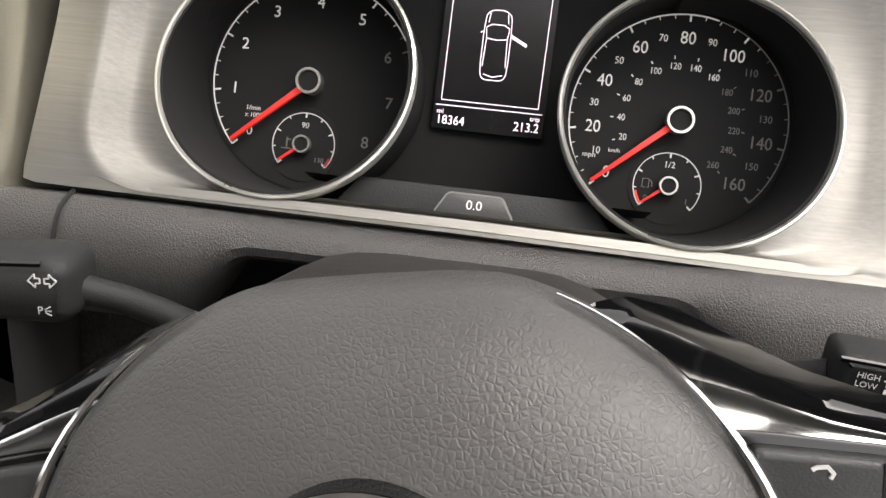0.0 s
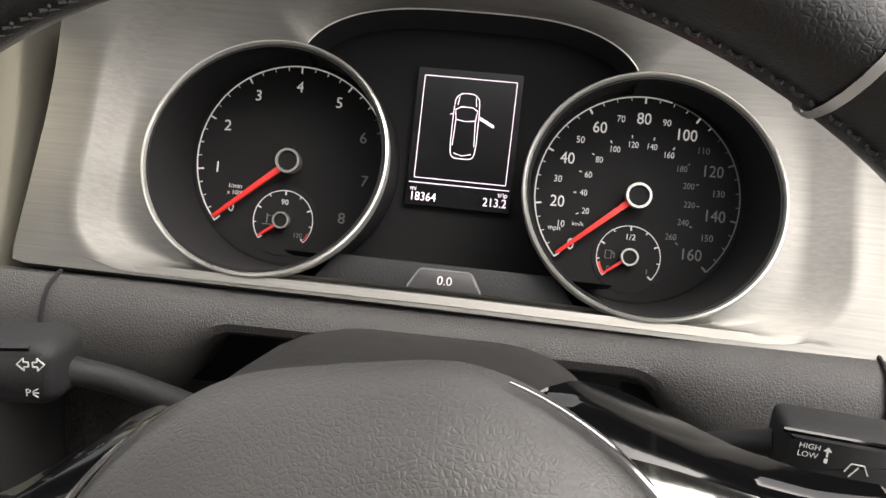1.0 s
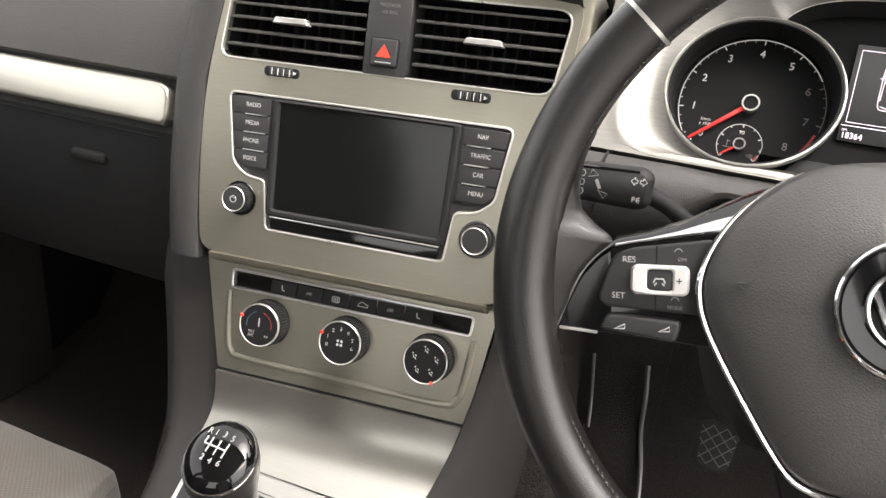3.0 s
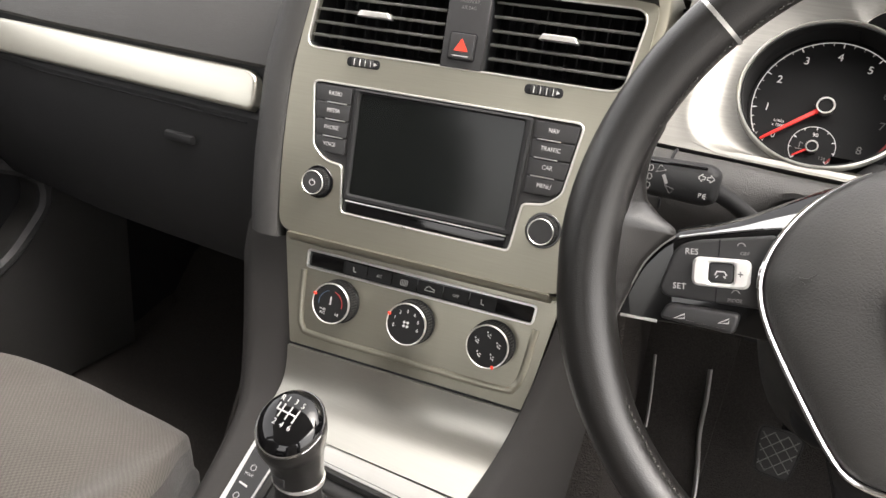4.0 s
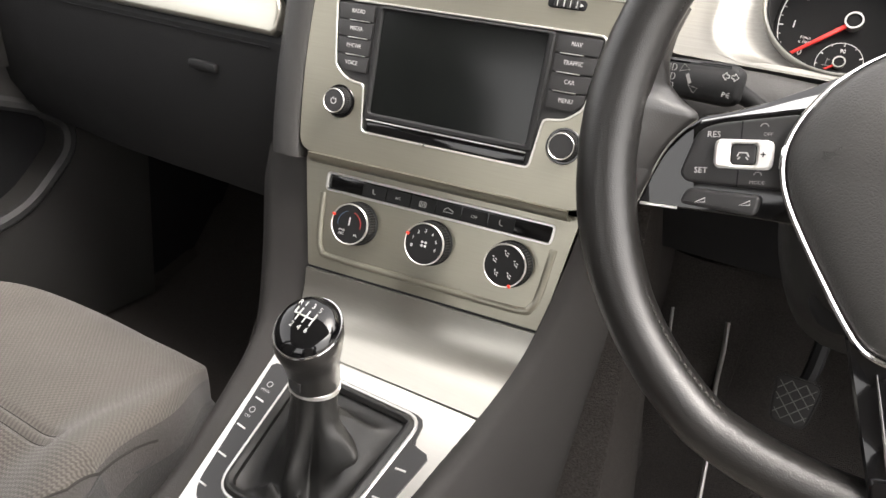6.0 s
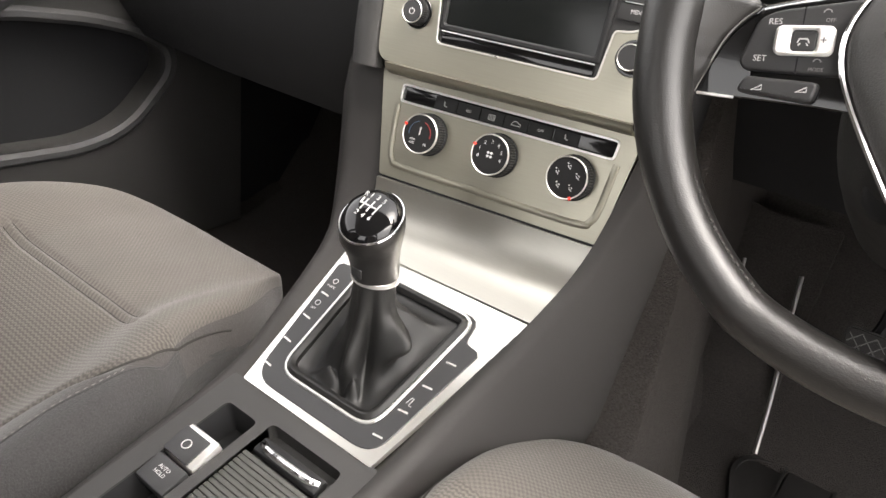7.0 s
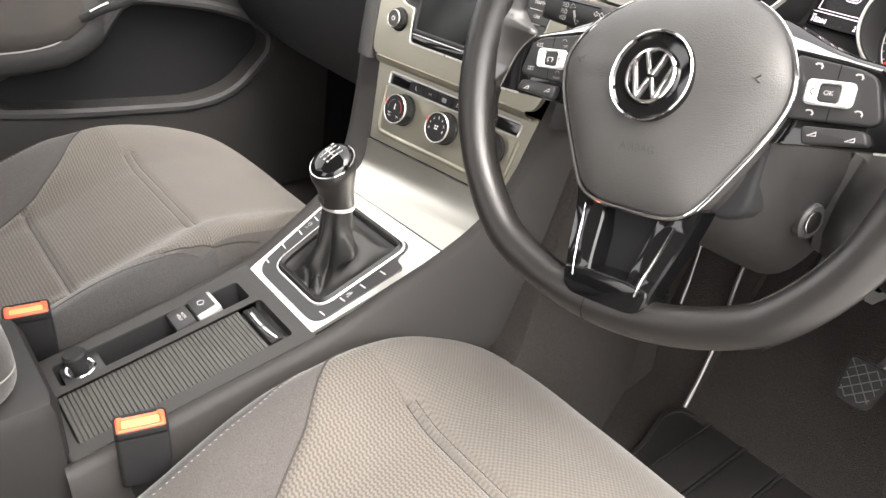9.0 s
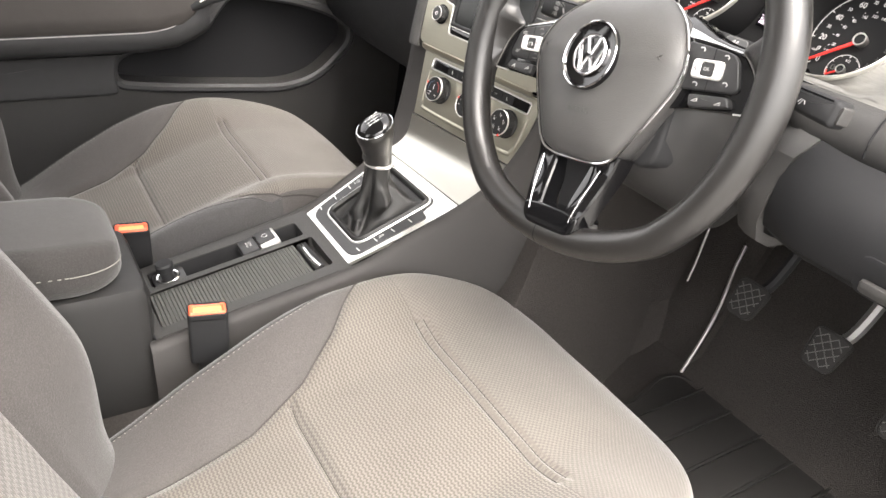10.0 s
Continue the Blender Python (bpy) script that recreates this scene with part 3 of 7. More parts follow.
        f = min(0.5, 0.014 / d)
        b2.append((x + (u - x) * f, y + (v - y) * f))
    # the surround hollows out and leans over the dials towards its top
    def curl(x, y):
        return 2.0 * max(0.0, y) ** 2

    mid = [(x + (u - x) * f, y + (v - y) * f) for f in (0.75, 0.5, 0.25) for (x, y), (u, v) in zip(outer, bowl)]
    n = len(outer)
    bm = bmesh.new()
    rings(bm, [[(x, y, -0.012) for x, y in outer]] + [[(x, y, curl(x, y)) for x, y in outer]] + [[(x, y, curl(x, y)) for x, y in mid[k * n:(k + 1) * n]] for k in (2, 1, 0)] + [[(x, y, 0.0004 + curl(x, y)) for x, y in offset(bowl, -0.004)], [(x, y, -0.0002 + curl(x, y)) for x, y in bowl], [(x, y, -0.0062 + curl(x, y)) for x, y in b2],
               [(x * 0.5 + u * 0.5, y * 0.5 + v * 0.5, -0.0068 + curl(x * 0.5 + u * 0.5, y * 0.5 + v * 0.5)) for (x, y), (u, v) in zip(b2, hole)], [(x, y, -0.004) for x, y in hole]], False, False)
    part("instrument_surround", bm, M_BRUSH_SHADED, dash, "brushed silver surround of the instruments", F_FRONT, 50)
    bm = bmesh.new()
    rings(bm, [[(x, y, z) for x, y in hole] for z in (-0.0041, -0.023)], False, False)
    part("opening_wall", bm, M_DIAL, dash, "black inner wall of the opening", F_FRONT)
    part("arch_edge", tube([(x, y - 0.0002, -0.0040) for x, y in arch], 0.0004, 6), M_RING, dash, "thin bright edge of the arch", F_FRONT)
    part("side_vent_trim", prism(rounded([(0.1990, -0.0640), (0.31, -0.0640), (0.31, 0.10), (0.1990, 0.10)], 0.003), -0.012, 0.0004, 0.0015), M_BRUSH_SHADED, dash, "brushed silver trim beside the instruments", F_FRONT)
    # hood over the instruments, running forward into the dash top
    rows = []
    for i in range(121):
        x = -0.198 + 0.60 * i / 120
        y0 = hood_y(x)
        row = []
        for dy, z in ((0.0, -0.02), (0.001, 0.020), (0.004, 0.050), (0.007, 0.068), (0.013, 0.074), (0.026, 0.060), (0.045, 0.030), (0.075, -0.010), (0.12, -0.06), (0.20, -0.15), (0.32, -0.30)):
            row.append((x, y0 * (1 - smooth(0.05, 0.2, dy)) + 0.06 * smooth(0.05, 0.2, dy) + dy, z + 0.022 * smooth(0.13, 0.18, abs(x)) * smooth(0.0, 0.012, dy) * smooth(0.12, 0.05, dy)))
        rows.append(row)
    part("hood", sheet(rows), M_HOOD, dash, "dark hood over the instruments", F_FRONT, 60)
    # passenger side: upper pad, silver strip, glove box
    sec = [(1.06, 0.72), (0.85, 0.775), (0.72, 0.795), (0.64, 0.785), (0.595, 0.755), (0.568, 0.715), (0.553, 0.685), (0.547, 0.668), (0.550, 0.664)]
    rows = [[(x, y + 0.03 * smooth(-0.45, -0.85, x), z) for y, z in sec] for x in (-0.80, -0.7, -0.6, -0.5, -0.4, -0.3, -0.2, -0.150, -0.1)]
    part("upper_pad", sheet(rows), M_DASH, dash, "grained dark grey upper dash pad")
    shape = resample(rounded([(-0.80, -0.019), (-0.188, -0.019), (-0.188, 0.019), (-0.80, 0.019)], [0.002, 0.004, 0.020, 0.002], 6), 140)
    bm = prism(shape, -0.012, 0.004, 0.004)
    for v in bm.verts:
        v.co.z -= 0.03 * smooth(-0.45, -0.85, v.co.x)
    part("trim_strip", bm, M_STRIP, dash, "long brushed silver trim strip", facing((0.0, 0.5445, 0.6425), 20))
    # top of the dash over the centre stack, and the closed space below the windscreen
    sec = [(1.08, 0.72), (0.90, 0.765), (0.74, 0.800), (0.66, 0.806), (0.60, 0.796), (0.572, 0.780), (0.563, 0.769), (0.575, 0.758), (0.62, 0.74)]
    rows = [[(x, y, z) for y, z in sec] for x in (-0.135, -0.12, -0.05, 0.02, 0.08, 0.12, 0.158)]
    part("centre_pad", sheet(rows), M_DASH, dash, "grained dark pad over the centre vents")
    # Unseen sheet added to stop windscreen light leaking into the footwells.
    part("bulkhead_shelf", sheet([[(x, y, z) for x in (-0.80, -0.4, 0.0, 0.4, 0.80)] for y, z in ((0.70, 0.745), (0.85, 0.74), (1.12, 0.69))], 0.01), M_DARK, dash)
    sec = [(0.556, 0.664), (0.552, 0.645), (0.545, 0.622), (0.541, 0.617), (0.541, 0.600), (0.547, 0.540), (0.560, 0.480), (0.590, 0.430), (0.65, 0.405), (0.80, 0.42), (1.08, 0.46)]
    rows = [[(x, y + 0.03 * smooth(-0.45, -0.85, x), z) for y, z in sec] for x in (-0.80, -0.7, -0.5, -0.4, -0.3, -0.22, -0.17, -0.12)]
    part("glove_box", sheet(rows), M_BLACK, dash, "black plastic glove box front")
    part("glove_box_handle", block(0.040, 0.010, 0.008, 0.003, facing((-0.292, 0.541, 0.579), -3)), M_BLACK, dash, "black glove box handle")
    part("seam", tube([(-0.78, 0.567, 0.614), (-0.5, 0.541, 0.612), (-0.20, 0.540, 0.612)], 0.0009, 6), M_DARK, dash)
    return dash


dashboard = build_dash()


# ---- instruments ----
def dial_pos(r, deg):
    """Clockwise from the top."""
    a = radians(90 - deg)
    return r * math.cos(a), r * math.sin(a)


def tick(parent, r0, r1, deg, w, mat, name="tick"):
    x0, y0 = dial_pos(r0, deg)
    x1, y1 = dial_pos(r1, deg)
    bm = strip([(x0, y0), (x1, y1)], w, 0.0, 0.00025)
    return part(name, bm, mat, parent)


def arc_pts(r, d0, d1, n):
    return [dial_pos(r, d0 + (d1 - d0) * i / n) for i in range(n + 1)]


def needle(parent, deg, r, w, name="needle"):
    pts = [(-w / 2, 0.004), (w / 2, 0.004), (w * 0.28, r), (-w * 0.28, r)]
    ob = part(name, prism(pts, 0.0035, 0.0055, 0.0004), M_NEEDLE, parent, "red pointer", at(0, 0, 0, -deg))
    return ob


def hub(parent, r, z, name="hub"):
    part(name, revolve([(r * 0.9, 0.0), (r, z * 0.8), (r * 0.98, z), (r * 0.80, z), (r * 0.78, z * 0.8)], 32, hollow=True), M_RING, parent, "chrome ring of the hub")
    part(name, revolve([(r * 0.80, 0.0), (r * 0.80, z * 0.85), (0.0, z * 0.86)], 24), M_DIAL, parent, "dark hub cap")


def build_instruments():
    cl = thing("instrument_cluster", F_DIAL, "instrument cluster with two round dials and a lit display", "instrument cluster")
    inv = F_DIAL.inverted() @ F_FRONT
    part("backing", prism(rounded([(-0.15, -0.062), (0.15, -0.062), (0.15, 0.085), (-0.15, 0.085)], 0.02), -0.020, -0.012), M_DIAL, cl)
    # lower shelf in front of the display
    rows = []
    for t in range(9):
        f = t / 8
        a = Vector((0, -0.046, -0.012)).lerp(inv @ Vector((0, -0.0415, -0.010)), f)
        rows.append([(x, a.y - 0.002 * math.sin(f * math.pi), a.z) for x in (-0.075, -0.03, 0.0, 0.03, 0.075)])
    part("shelf", sheet(rows), M_DIAL, cl)
    part("button_strip", prism([(-0.060, -0.0540), (0.060, -0.0540), (0.050, -0.0405), (-0.050, -0.0405)], -0.016, -0.009, 0.0012), M_BLACK, cl, "", inv)
    tb = part("trip_button", prism(rounded([(-0.0185, -0.0050), (0.0185, -0.0050), (0.0125, 0.0055), (-0.0125, 0.0055)], 0.002), -0.002, 0.0022, 0.0008), M_BUTTON, cl, "dark trip reset button", inv @ at(0.001, -0.0490, -0.0075) @ Matrix.Scale(0.92, 4))
    # Pale line painting the highlight on the button's bevel.
    part("button_edge", strip(rounded([(-0.0185, -0.0050), (0.0185, -0.0050), (0.0125, 0.0055), (-0.0125, 0.0055)], 0.002), 0.0007, 0.001, 0.0021, None, True), M_DIM, tb, "grey line painted for the highlight on the bevel")
    writing("0.0", 0.0062, tb, M_MARK, at(0, 0, 0.0024))
    for side, x0 in (("rev", -0.0885), ("speed", 0.0885)):
        d = part("dial", revolve([(0.056, -0.003), (0.0555, 0.0), (0.0, 0.0)], 64), M_DIAL, cl, "black rev counter dial" if side == "rev" else "black speedometer dial", at(x0, 0, -0.0085))
        # tapering tube from the dial's edge up to the bezel
        n = 72
        low = [Vector((x0 + 0.0535 * math.cos(2 * math.pi * i / n), 0.0535 * math.sin(2 * math.pi * i / n), -0.0085)) for i in range(n)]
        low2 = [Vector((x0 + 0.0520 * math.cos(2 * math.pi * i / n), -0.0005 + 0.0520 * math.sin(2 * math.pi * i / n), -0.0082)) for i in range(n)]
        top = [inv @ Vector((x0 + 0.0545 * math.cos(2 * math.pi * i / n), 0.0545 * math.sin(2 * math.pi * i / n), 0.0)) for i in range(n)]
        out = [inv @ Vector((x0 + 0.0575 * math.cos(2 * math.pi * i / n), 0.0575 * math.sin(2 * math.pi * i / n), -0.001)) for i in range(n)]
        lowo = [Vector((x0 + 0.0560 * math.cos(2 * math.pi * i / n), 0.0560 * math.sin(2 * math.pi * i / n), -0.0115)) for i in range(n)]
        mid = [a.lerp(b, 0.22) for a, b in zip(low, top)]
        bm = bmesh.new()
        rings(bm, [[tuple(p) for p in l] for l in (low2, low, mid, top, out, lowo)], False, False)
        part("dial_tube", bm, M_DIAL, cl, "black tube round the dial")
        part("bezel", revolve([(0.0556, -0.003), (0.0559, 0.0006), (0.0567, 0.0016), (0.0576, 0.0012), (0.0582, -0.0004), (0.0580, -0.004)], 72, hollow=True), M_RING, cl, "bright chrome bezel ring", inv @ at(x0, 0, 0))
        hub(d, 0.0064, 0.0085)
        sub = part("sub_dial", revolve([(0.0185, -0.001), (0.0182, 0.0004), (0.0, 0.0004)], 40), M_DIAL, d, "small gauge in the dial", at(-0.001, -0.0305, 0.0))
        hub(sub, 0.0044, 0.0055)
        tube_arc = strip(arc_pts(0.0157, -130, 130, 30), 0.0004, 0.0004, 0.0007)
        part("scale_arc", tube_arc, M_MARK, sub)
        for k in range(9):
            dg = -130 + 260 * k / 8
            part("tick", strip([dial_pos(0.0157, dg), dial_pos(0.0134 if k % 2 == 0 else 0.0142, dg)], 0.0005 if k % 2 else 0.0007, 0.0004, 0.0008), M_MARK, sub)
        nd = prism([(-0.0008, 0.002), (0.0008, 0.002), (0.0005, 0.0145), (-0.0005, 0.0145)], 0.0022, 0.0034, 0.0003)
        part("needle", nd, M_NEEDLE, sub, "red pointer", at(0, 0, 0, 128))
        if side == "rev":
            part("scale_arc", strip(arc_pts(0.0505, -132, 60, 60), 0.0006, 0.0, 0.0003), M_MARK, d)
            # Print past here is dimmed in colour, for fading light on the right.
            part("scale_arc", strip(arc_pts(0.0505, 62, 104, 16), 0.0005, 0.0, 0.0003), M_DIM, d)
            part("red_zone", strip(arc_pts(0.0490, 107, 132, 14), 0.0018, 0.0, 0.0003), M_DARKRED, d, "dark red zone")
            for k in range(33):
                dg = -132 + 8.25 * k
                big = k % 4 == 0
                tick(d, 0.0505, 0.0470 if big else 0.0484, dg, 0.0008 if big else 0.0004, M_MARK if dg < 50 else M_DIM)
            for k in range(9):
                x, y = dial_pos(0.0395, -132 + 33 * k)
                writing(str(k), 0.0080 if k else 0.0066, d, M_MARK if k < 6 else M_DIM, at(x, y, 0.0003))
            writing("1/min", 0.0034, d, M_MARK, at(-0.0285, -0.0150, 0.0003))
            writing("x 1000", 0.0032, d, M_MARK, at(-0.0280, -0.0185, 0.0003))
            writing("90", 0.0040, sub, M_MARK, at(0.0, 0.0095, 0.0008))
            writing("130", 0.0034, sub, M_DIM, at(0.0085, -0.0070, 0.0008))
            part("red_zone", strip(arc_pts(0.0150, 112, 130, 6), 0.0014, 0.0004, 0.0008), M_DARKRED, sub)
            bm = strip([(-0.0085, 0.003), (-0.0085, -0.002)], 0.0006, 0.0004, 0.0008)
            strip([(-0.0085, 0.002), (-0.0065, 0.002)], 0.0005, 0.0004, 0.0008, bm)
            strip([(-0.0110, -0.0025), (-0.0060, -0.0025)], 0.0005, 0.0004, 0.0008, bm)
            part("symbol", bm, M_DIM, sub)
        else:
            part("scale_arc", strip(arc_pts(0.0505, -132, 15, 50), 0.0006, 0.0, 0.0003), M_MARK, d)
            # The right half's print is a dimmer copy, painting the same fade.
            part("scale_arc", strip(arc_pts(0.0505, 16, 132, 40), 0.0005, 0.0, 0.0003), M_DIM, d)
            for k in range(33):
                dg = -132 + 8.25 * k
                big = k % 4 == 0
                tick(d, 0.0505, 0.0473 if big else 0.0486, dg, 0.0009 if big else 0.0004, M_MARK if dg < 45 else M_DIM)
            for v in range(0, 161, 10):
                dg = -132 + 1.65 * v
                if v % 20 == 0:
                    x, y = dial_pos(0.0393 if v else 0.0405, dg)
                    writing(str(v), 0.0082, d, M_MARK if v < 105 else M_DIM, at(x, y, 0.0003), squeeze=0.9)
                elif v:
                    x, y = dial_pos(0.0400, dg)
                    writing(str(v), 0.0048, d, M_MARK if v < 95 else M_DIM, at(x, y, 0.0003), squeeze=0.9)
            for v in range(0, 261, 20):
                dg = (v - 129) * 1.025
                x, y = dial_pos(0.0262, dg)
                if abs(dg) < 136 and v:
                    writing(str(v), 0.0044, d, M_MARK if v < 170 else M_DIM, at(x, y, 0.0003), squeeze=0.85)
                    tick(d, 0.0312, 0.0298, dg, 0.0005, M_MARK if v < 170 else M_DIM)
            writing("mph", 0.0036, d, M_MARK, at(-0.0390, -0.0195, 0.0003))
            writing("km/h", 0.0028, d, M_MARK, at(-0.0275, -0.0165, 0.0003))
            writing("1/2", 0.0042, sub, M_MARK, at(0.0, 0.0100, 0.0008))
            writing("0", 0.0036, sub, M_DIM, at(-0.0095, -0.0065, 0.0008))
            writing("1", 0.0036, sub, M_DIM, at(0.0095, -0.0065, 0.0008))
            part("red_zone", strip(arc_pts(0.0148, -130, -104, 6), 0.0012, 0.0004, 0.0008), M_RED, sub)
            bm = strip([(-0.0115, 0.0025), (-0.0085, 0.0025), (-0.0085, -0.0015), (-0.0115, -0.0015)], 0.0004, 0.0004, 0.0008, None, True)
            strip([(-0.0080, 0.0020), (-0.0070, 0.0010), (-0.0070, -0.0010)], 0.0004, 0.0004, 0.0008, bm)
            part("symbol", bm, M_DIM, sub)
        needle(d, -131, 0.0490, 0.0031)
    # centre display
    lcd = part("display", prism(rounded([(-0.0275, -0.0150), (0.0265, -0.0150), (0.0265, 0.0560), (-0.0275, 0.0560)], 0.001), -0.004, 0.0), M_LCD, cl, "lit monochrome display", at(0, 0, -0.0085))
    part("display_frame_line", strip(rounded([(-0.0240, -0.0010), (0.0230, -0.0010), (0.0235, 0.0520), (-0.0240, 0.0520)], 0.0006), 0.00036, 0.0, 0.0003, None, True), M_GLYPH, lcd)
    part("display_line", strip([(-0.0265, -0.0035), (0.0250, -0.0035)], 0.0004, 0.0, 0.0003), M_GLYPH, lcd)
    writing("mi", 0.0034, lcd, M_GLYPH, at(-0.0255, -0.0066, 0.0002), align="LEFT")
    writing("18364", 0.0062, lcd, M_GLYPH, at(-0.0255, -0.0108, 0.0002), align="LEFT", squeeze=0.9)
    writing("trip", 0.0034, lcd, M_GLYPH, at(0.0245, -0.0060, 0.0002), align="RIGHT")
    writing("213.2", 0.0062, lcd, M_GLYPH, at(0.0245, -0.0105, 0.0002), align="RIGHT", squeeze=0.9)
    # outline of a car seen from above, one door open
    cx, cy = -0.0008, 0.0270
    body = rounded([(-0.0058, -0.0165), (0.0058, -0.0165), (0.0066, -0.010), (0.0066, 0.008), (0.0060, 0.0150), (0.0030, 0.0172), (-0.0030, 0.0172), (-0.0060, 0.0150), (-0.0066, 0.008), (-0.0066, -0.010)], 0.004, 4)
    bm = strip([(x + cx, y + cy) for x, y in body], 0.0004, 0.0, 0.0003, None, True)
    for line in (((-0.0058, 0.0085), (-0.003, 0.0102), (0.003, 0.0102), (0.0058, 0.0085)), ((-0.0050, 0.0035), (0.0, 0.0028), (0.0050, 0.0035)), ((-0.0045, -0.0138), (0.0, -0.0150), (0.0045, -0.0138)),
                 ((-0.0056, 0.008), (-0.0050, 0.0035), (-0.0056, -0.010)), ((0.0056, 0.008), (0.0050, 0.0035), (0.0056, -0.010)), ((-0.0042, 0.0155), (-0.0048, 0.011)), ((0.0042, 0.0155), (0.0048, 0.011)), ((-0.0066, 0.0065), (-0.0082, 0.0060))):
        strip([(x + cx, y + cy) for x, y in line], 0.0004, 0.0, 0.0003, bm)
    part("car_symbol", bm, M_GLYPH, lcd, "outline drawing of a car from above")
    part("open_door_symbol", prism([(0.0062, 0.0330), (0.0140, 0.0290), (0.0136, 0.0276), (0.0064, 0.0312)], 0.0, 0.0003), M_GLYPH, lcd)
    return cl


build_instruments()


# ---- steering wheel ----
def rim_point(a, r=0.1750):
    x, y = r * math.cos(a), r * math.sin(a)
    if y < -0.135:
        y = -0.135 + (y + 0.135) * 0.72
    return x, y + 0.003


def build_wheel():
    wh = thing("steering_wheel", F_WHEEL, "black leather steering wheel with chrome and gloss black trim", "steering wheel")
    n, k = 144, 20
    loops = []
    for i in range(n + 1):
        a = 2 * math.pi * i / n
        cx, cy = rim_point(a)
        fat = 1.0 + 0.12 * math.exp(-((math.degrees(math.acos(max(-1, min(1, abs(math.cos(a)))))) - 8) / 16) ** 2) * (1 if math.sin(a) > -0.4 else 0.5)
        loop = []
        for j in range(k):
            b = 2 * math.pi * j / k
            rr_, zz = 0.0145 * fat * math.cos(b), 0.0035 + 0.0158 * math.sin(b)
            nx, ny = math.cos(a), math.sin(a)
            loop.append((cx + nx * rr_, cy + ny * rr_, zz))
        loops.append(loop)
    bm = bmesh.new()
    rings(bm, loops, False, False)
    bmesh.ops.remove_doubles(bm, verts=bm.verts, dist=1e-6)
    part("rim", bm, M_LEATHER, wh, "black leather rim, shiny with wear")
    # bright clips across the rim and the seam at its foot
    for deg in (131, 49, 266):
        a = radians(deg)
        bm = bmesh.new()
        loops = []
        wide = 0.006 if deg < 200 else 0.0028
        grow = 1.03 if deg < 200 else 1.006
        for da in (-wide, wide):
            px, py = rim_point(a + da)
            loops.append([(px + math.cos(a) * 0.0149 * math.cos(b) * grow, py + math.sin(a) * 0.0149 * math.cos(b) * grow, 0.0035 + 0.0161 * math.sin(b) * grow) for b in [2 * math.pi * j / 24 for j in range(24)]])
        rings(bm, loops, False, False)
        part("clip" if deg < 200 else "seam", bm, M_SATIN if deg < 200 else M_DARK, wh, "narrow satin silver clip" if deg < 200 else "")
    # cross stitching along the inside of the rim
    bm = bmesh.new()
    for i in range(230):
        a = 2 * math.pi * (i + 0.3) / 230
        if -0.16 < math.sin(a) < 0.34 or math.sin(a) < -0.86:
            continue
        for za, zb in ((0.0060, 0.0095), (0.0095, 0.0060)):
            p, q = rim_point(a, 0.1612), rim_point(a + 0.015, 0.1612)
            tube([(p[0], p[1], za), ((p[0] + q[0]) / 2, (p[1] + q[1]) / 2, 0.0080), (q[0], q[1], zb)], 0.00045, 4, bm=bm)
    tagged(part("stitching", bm, M_STITCH, wh, "dark grey cross stitching"), kind="stuff")
    # airbag cover
    half = [(0.0, 0.0680), (0.030, 0.0668), (0.051, 0.0590), (0.069, 0.0455), (0.0805, 0.0300), (0.0865, 0.0155), (0.0872, 0.0020), (0.0835, -0.0120), (0.0752, -0.0290), (0.0640, -0.0490), (0.0520, -0.0690), (0.0420, -0.0805), (0.0250, -0.0858), (0.0, -0.0865)]
    prof = [(p.x, p.y) for p in curve_points([(x, y, 0) for x, y in half], 52)]
    outline = [(0.0, -0.0865)] + [(x, y) for x, y in reversed(prof[1:-1])] + [(0.0, 0.0680)] + [(-x, y) for x, y in prof[1:-1]]
    outline = resample(outline, 120)
    dome = [(0.12, 0.0150), (0.3, 0.0146), (0.5, 0.0132), (0.65, 0.0112), (0.78, 0.0082), (0.88, 0.0048), (0.94, 0.0018), (0.975, -0.0012), (0.992, -0.0042)]

    def roll(y):
        """How far the cover falls back towards its top."""
        return 0.15 * max(0.0, y - 0.012) + 6.0 * max(0.0, y - 0.020) ** 2

    def pad_z(x, y):
        """Height of the cover's face over a point of the wheel's plane."""
        a = math.atan2(y, x)
        best = min(outline, key=lambda p: abs(math.remainder(math.atan2(p[1], p[0]) - a, 2 * math.pi)))
        f = math.hypot(x, y) / math.hypot(*best)
        return lerp_table(dome, f) + 0.10 * max(0.0, -y) - roll(y)

    bm = bmesh.new()
    loops = [[(x * 0.90, y * 0.88, -0.034) for x, y in outline], [(x * 0.985, y * 0.985, -0.019 - 0.1 * max(0.0, y)) for x, y in outline], [(x, y, -0.0085 + 0.10 * max(0.0, -y) - roll(y)) for x, y in outline]]
    for f, z in reversed(dome):
        loops.append([(x * f, y * f, z + 0.10 * max(0.0, -y * f) - roll(y * f)) for x, y in outline])
    rings(bm, loops)
    pad = part("airbag_cover", bm, M_PAD, wh, "grained dark grey airbag cover", sharp=60)
    # slim chrome strip round sides and foot, fading out at the top
    right = sorted([(x * 1.008, y * 1.008) for x, y in outline if y < 0.0640], key=lambda p: math.atan2(p[0], p[1] + 0.01) % (2 * math.pi))
    m = len(right) - 1
    rad = [0.0004 + 0.0012 * min(1.0, 6 * min(i, m - i) / m) for i in range(m + 1)]
    part("chrome_strip", tube([(x, y, -0.0022 + 0.10 * max(0.0, -y) - roll(y)) for x, y in right], rad, 8), M_CHROME, wh, "slim bright chrome strip round the airbag cover")
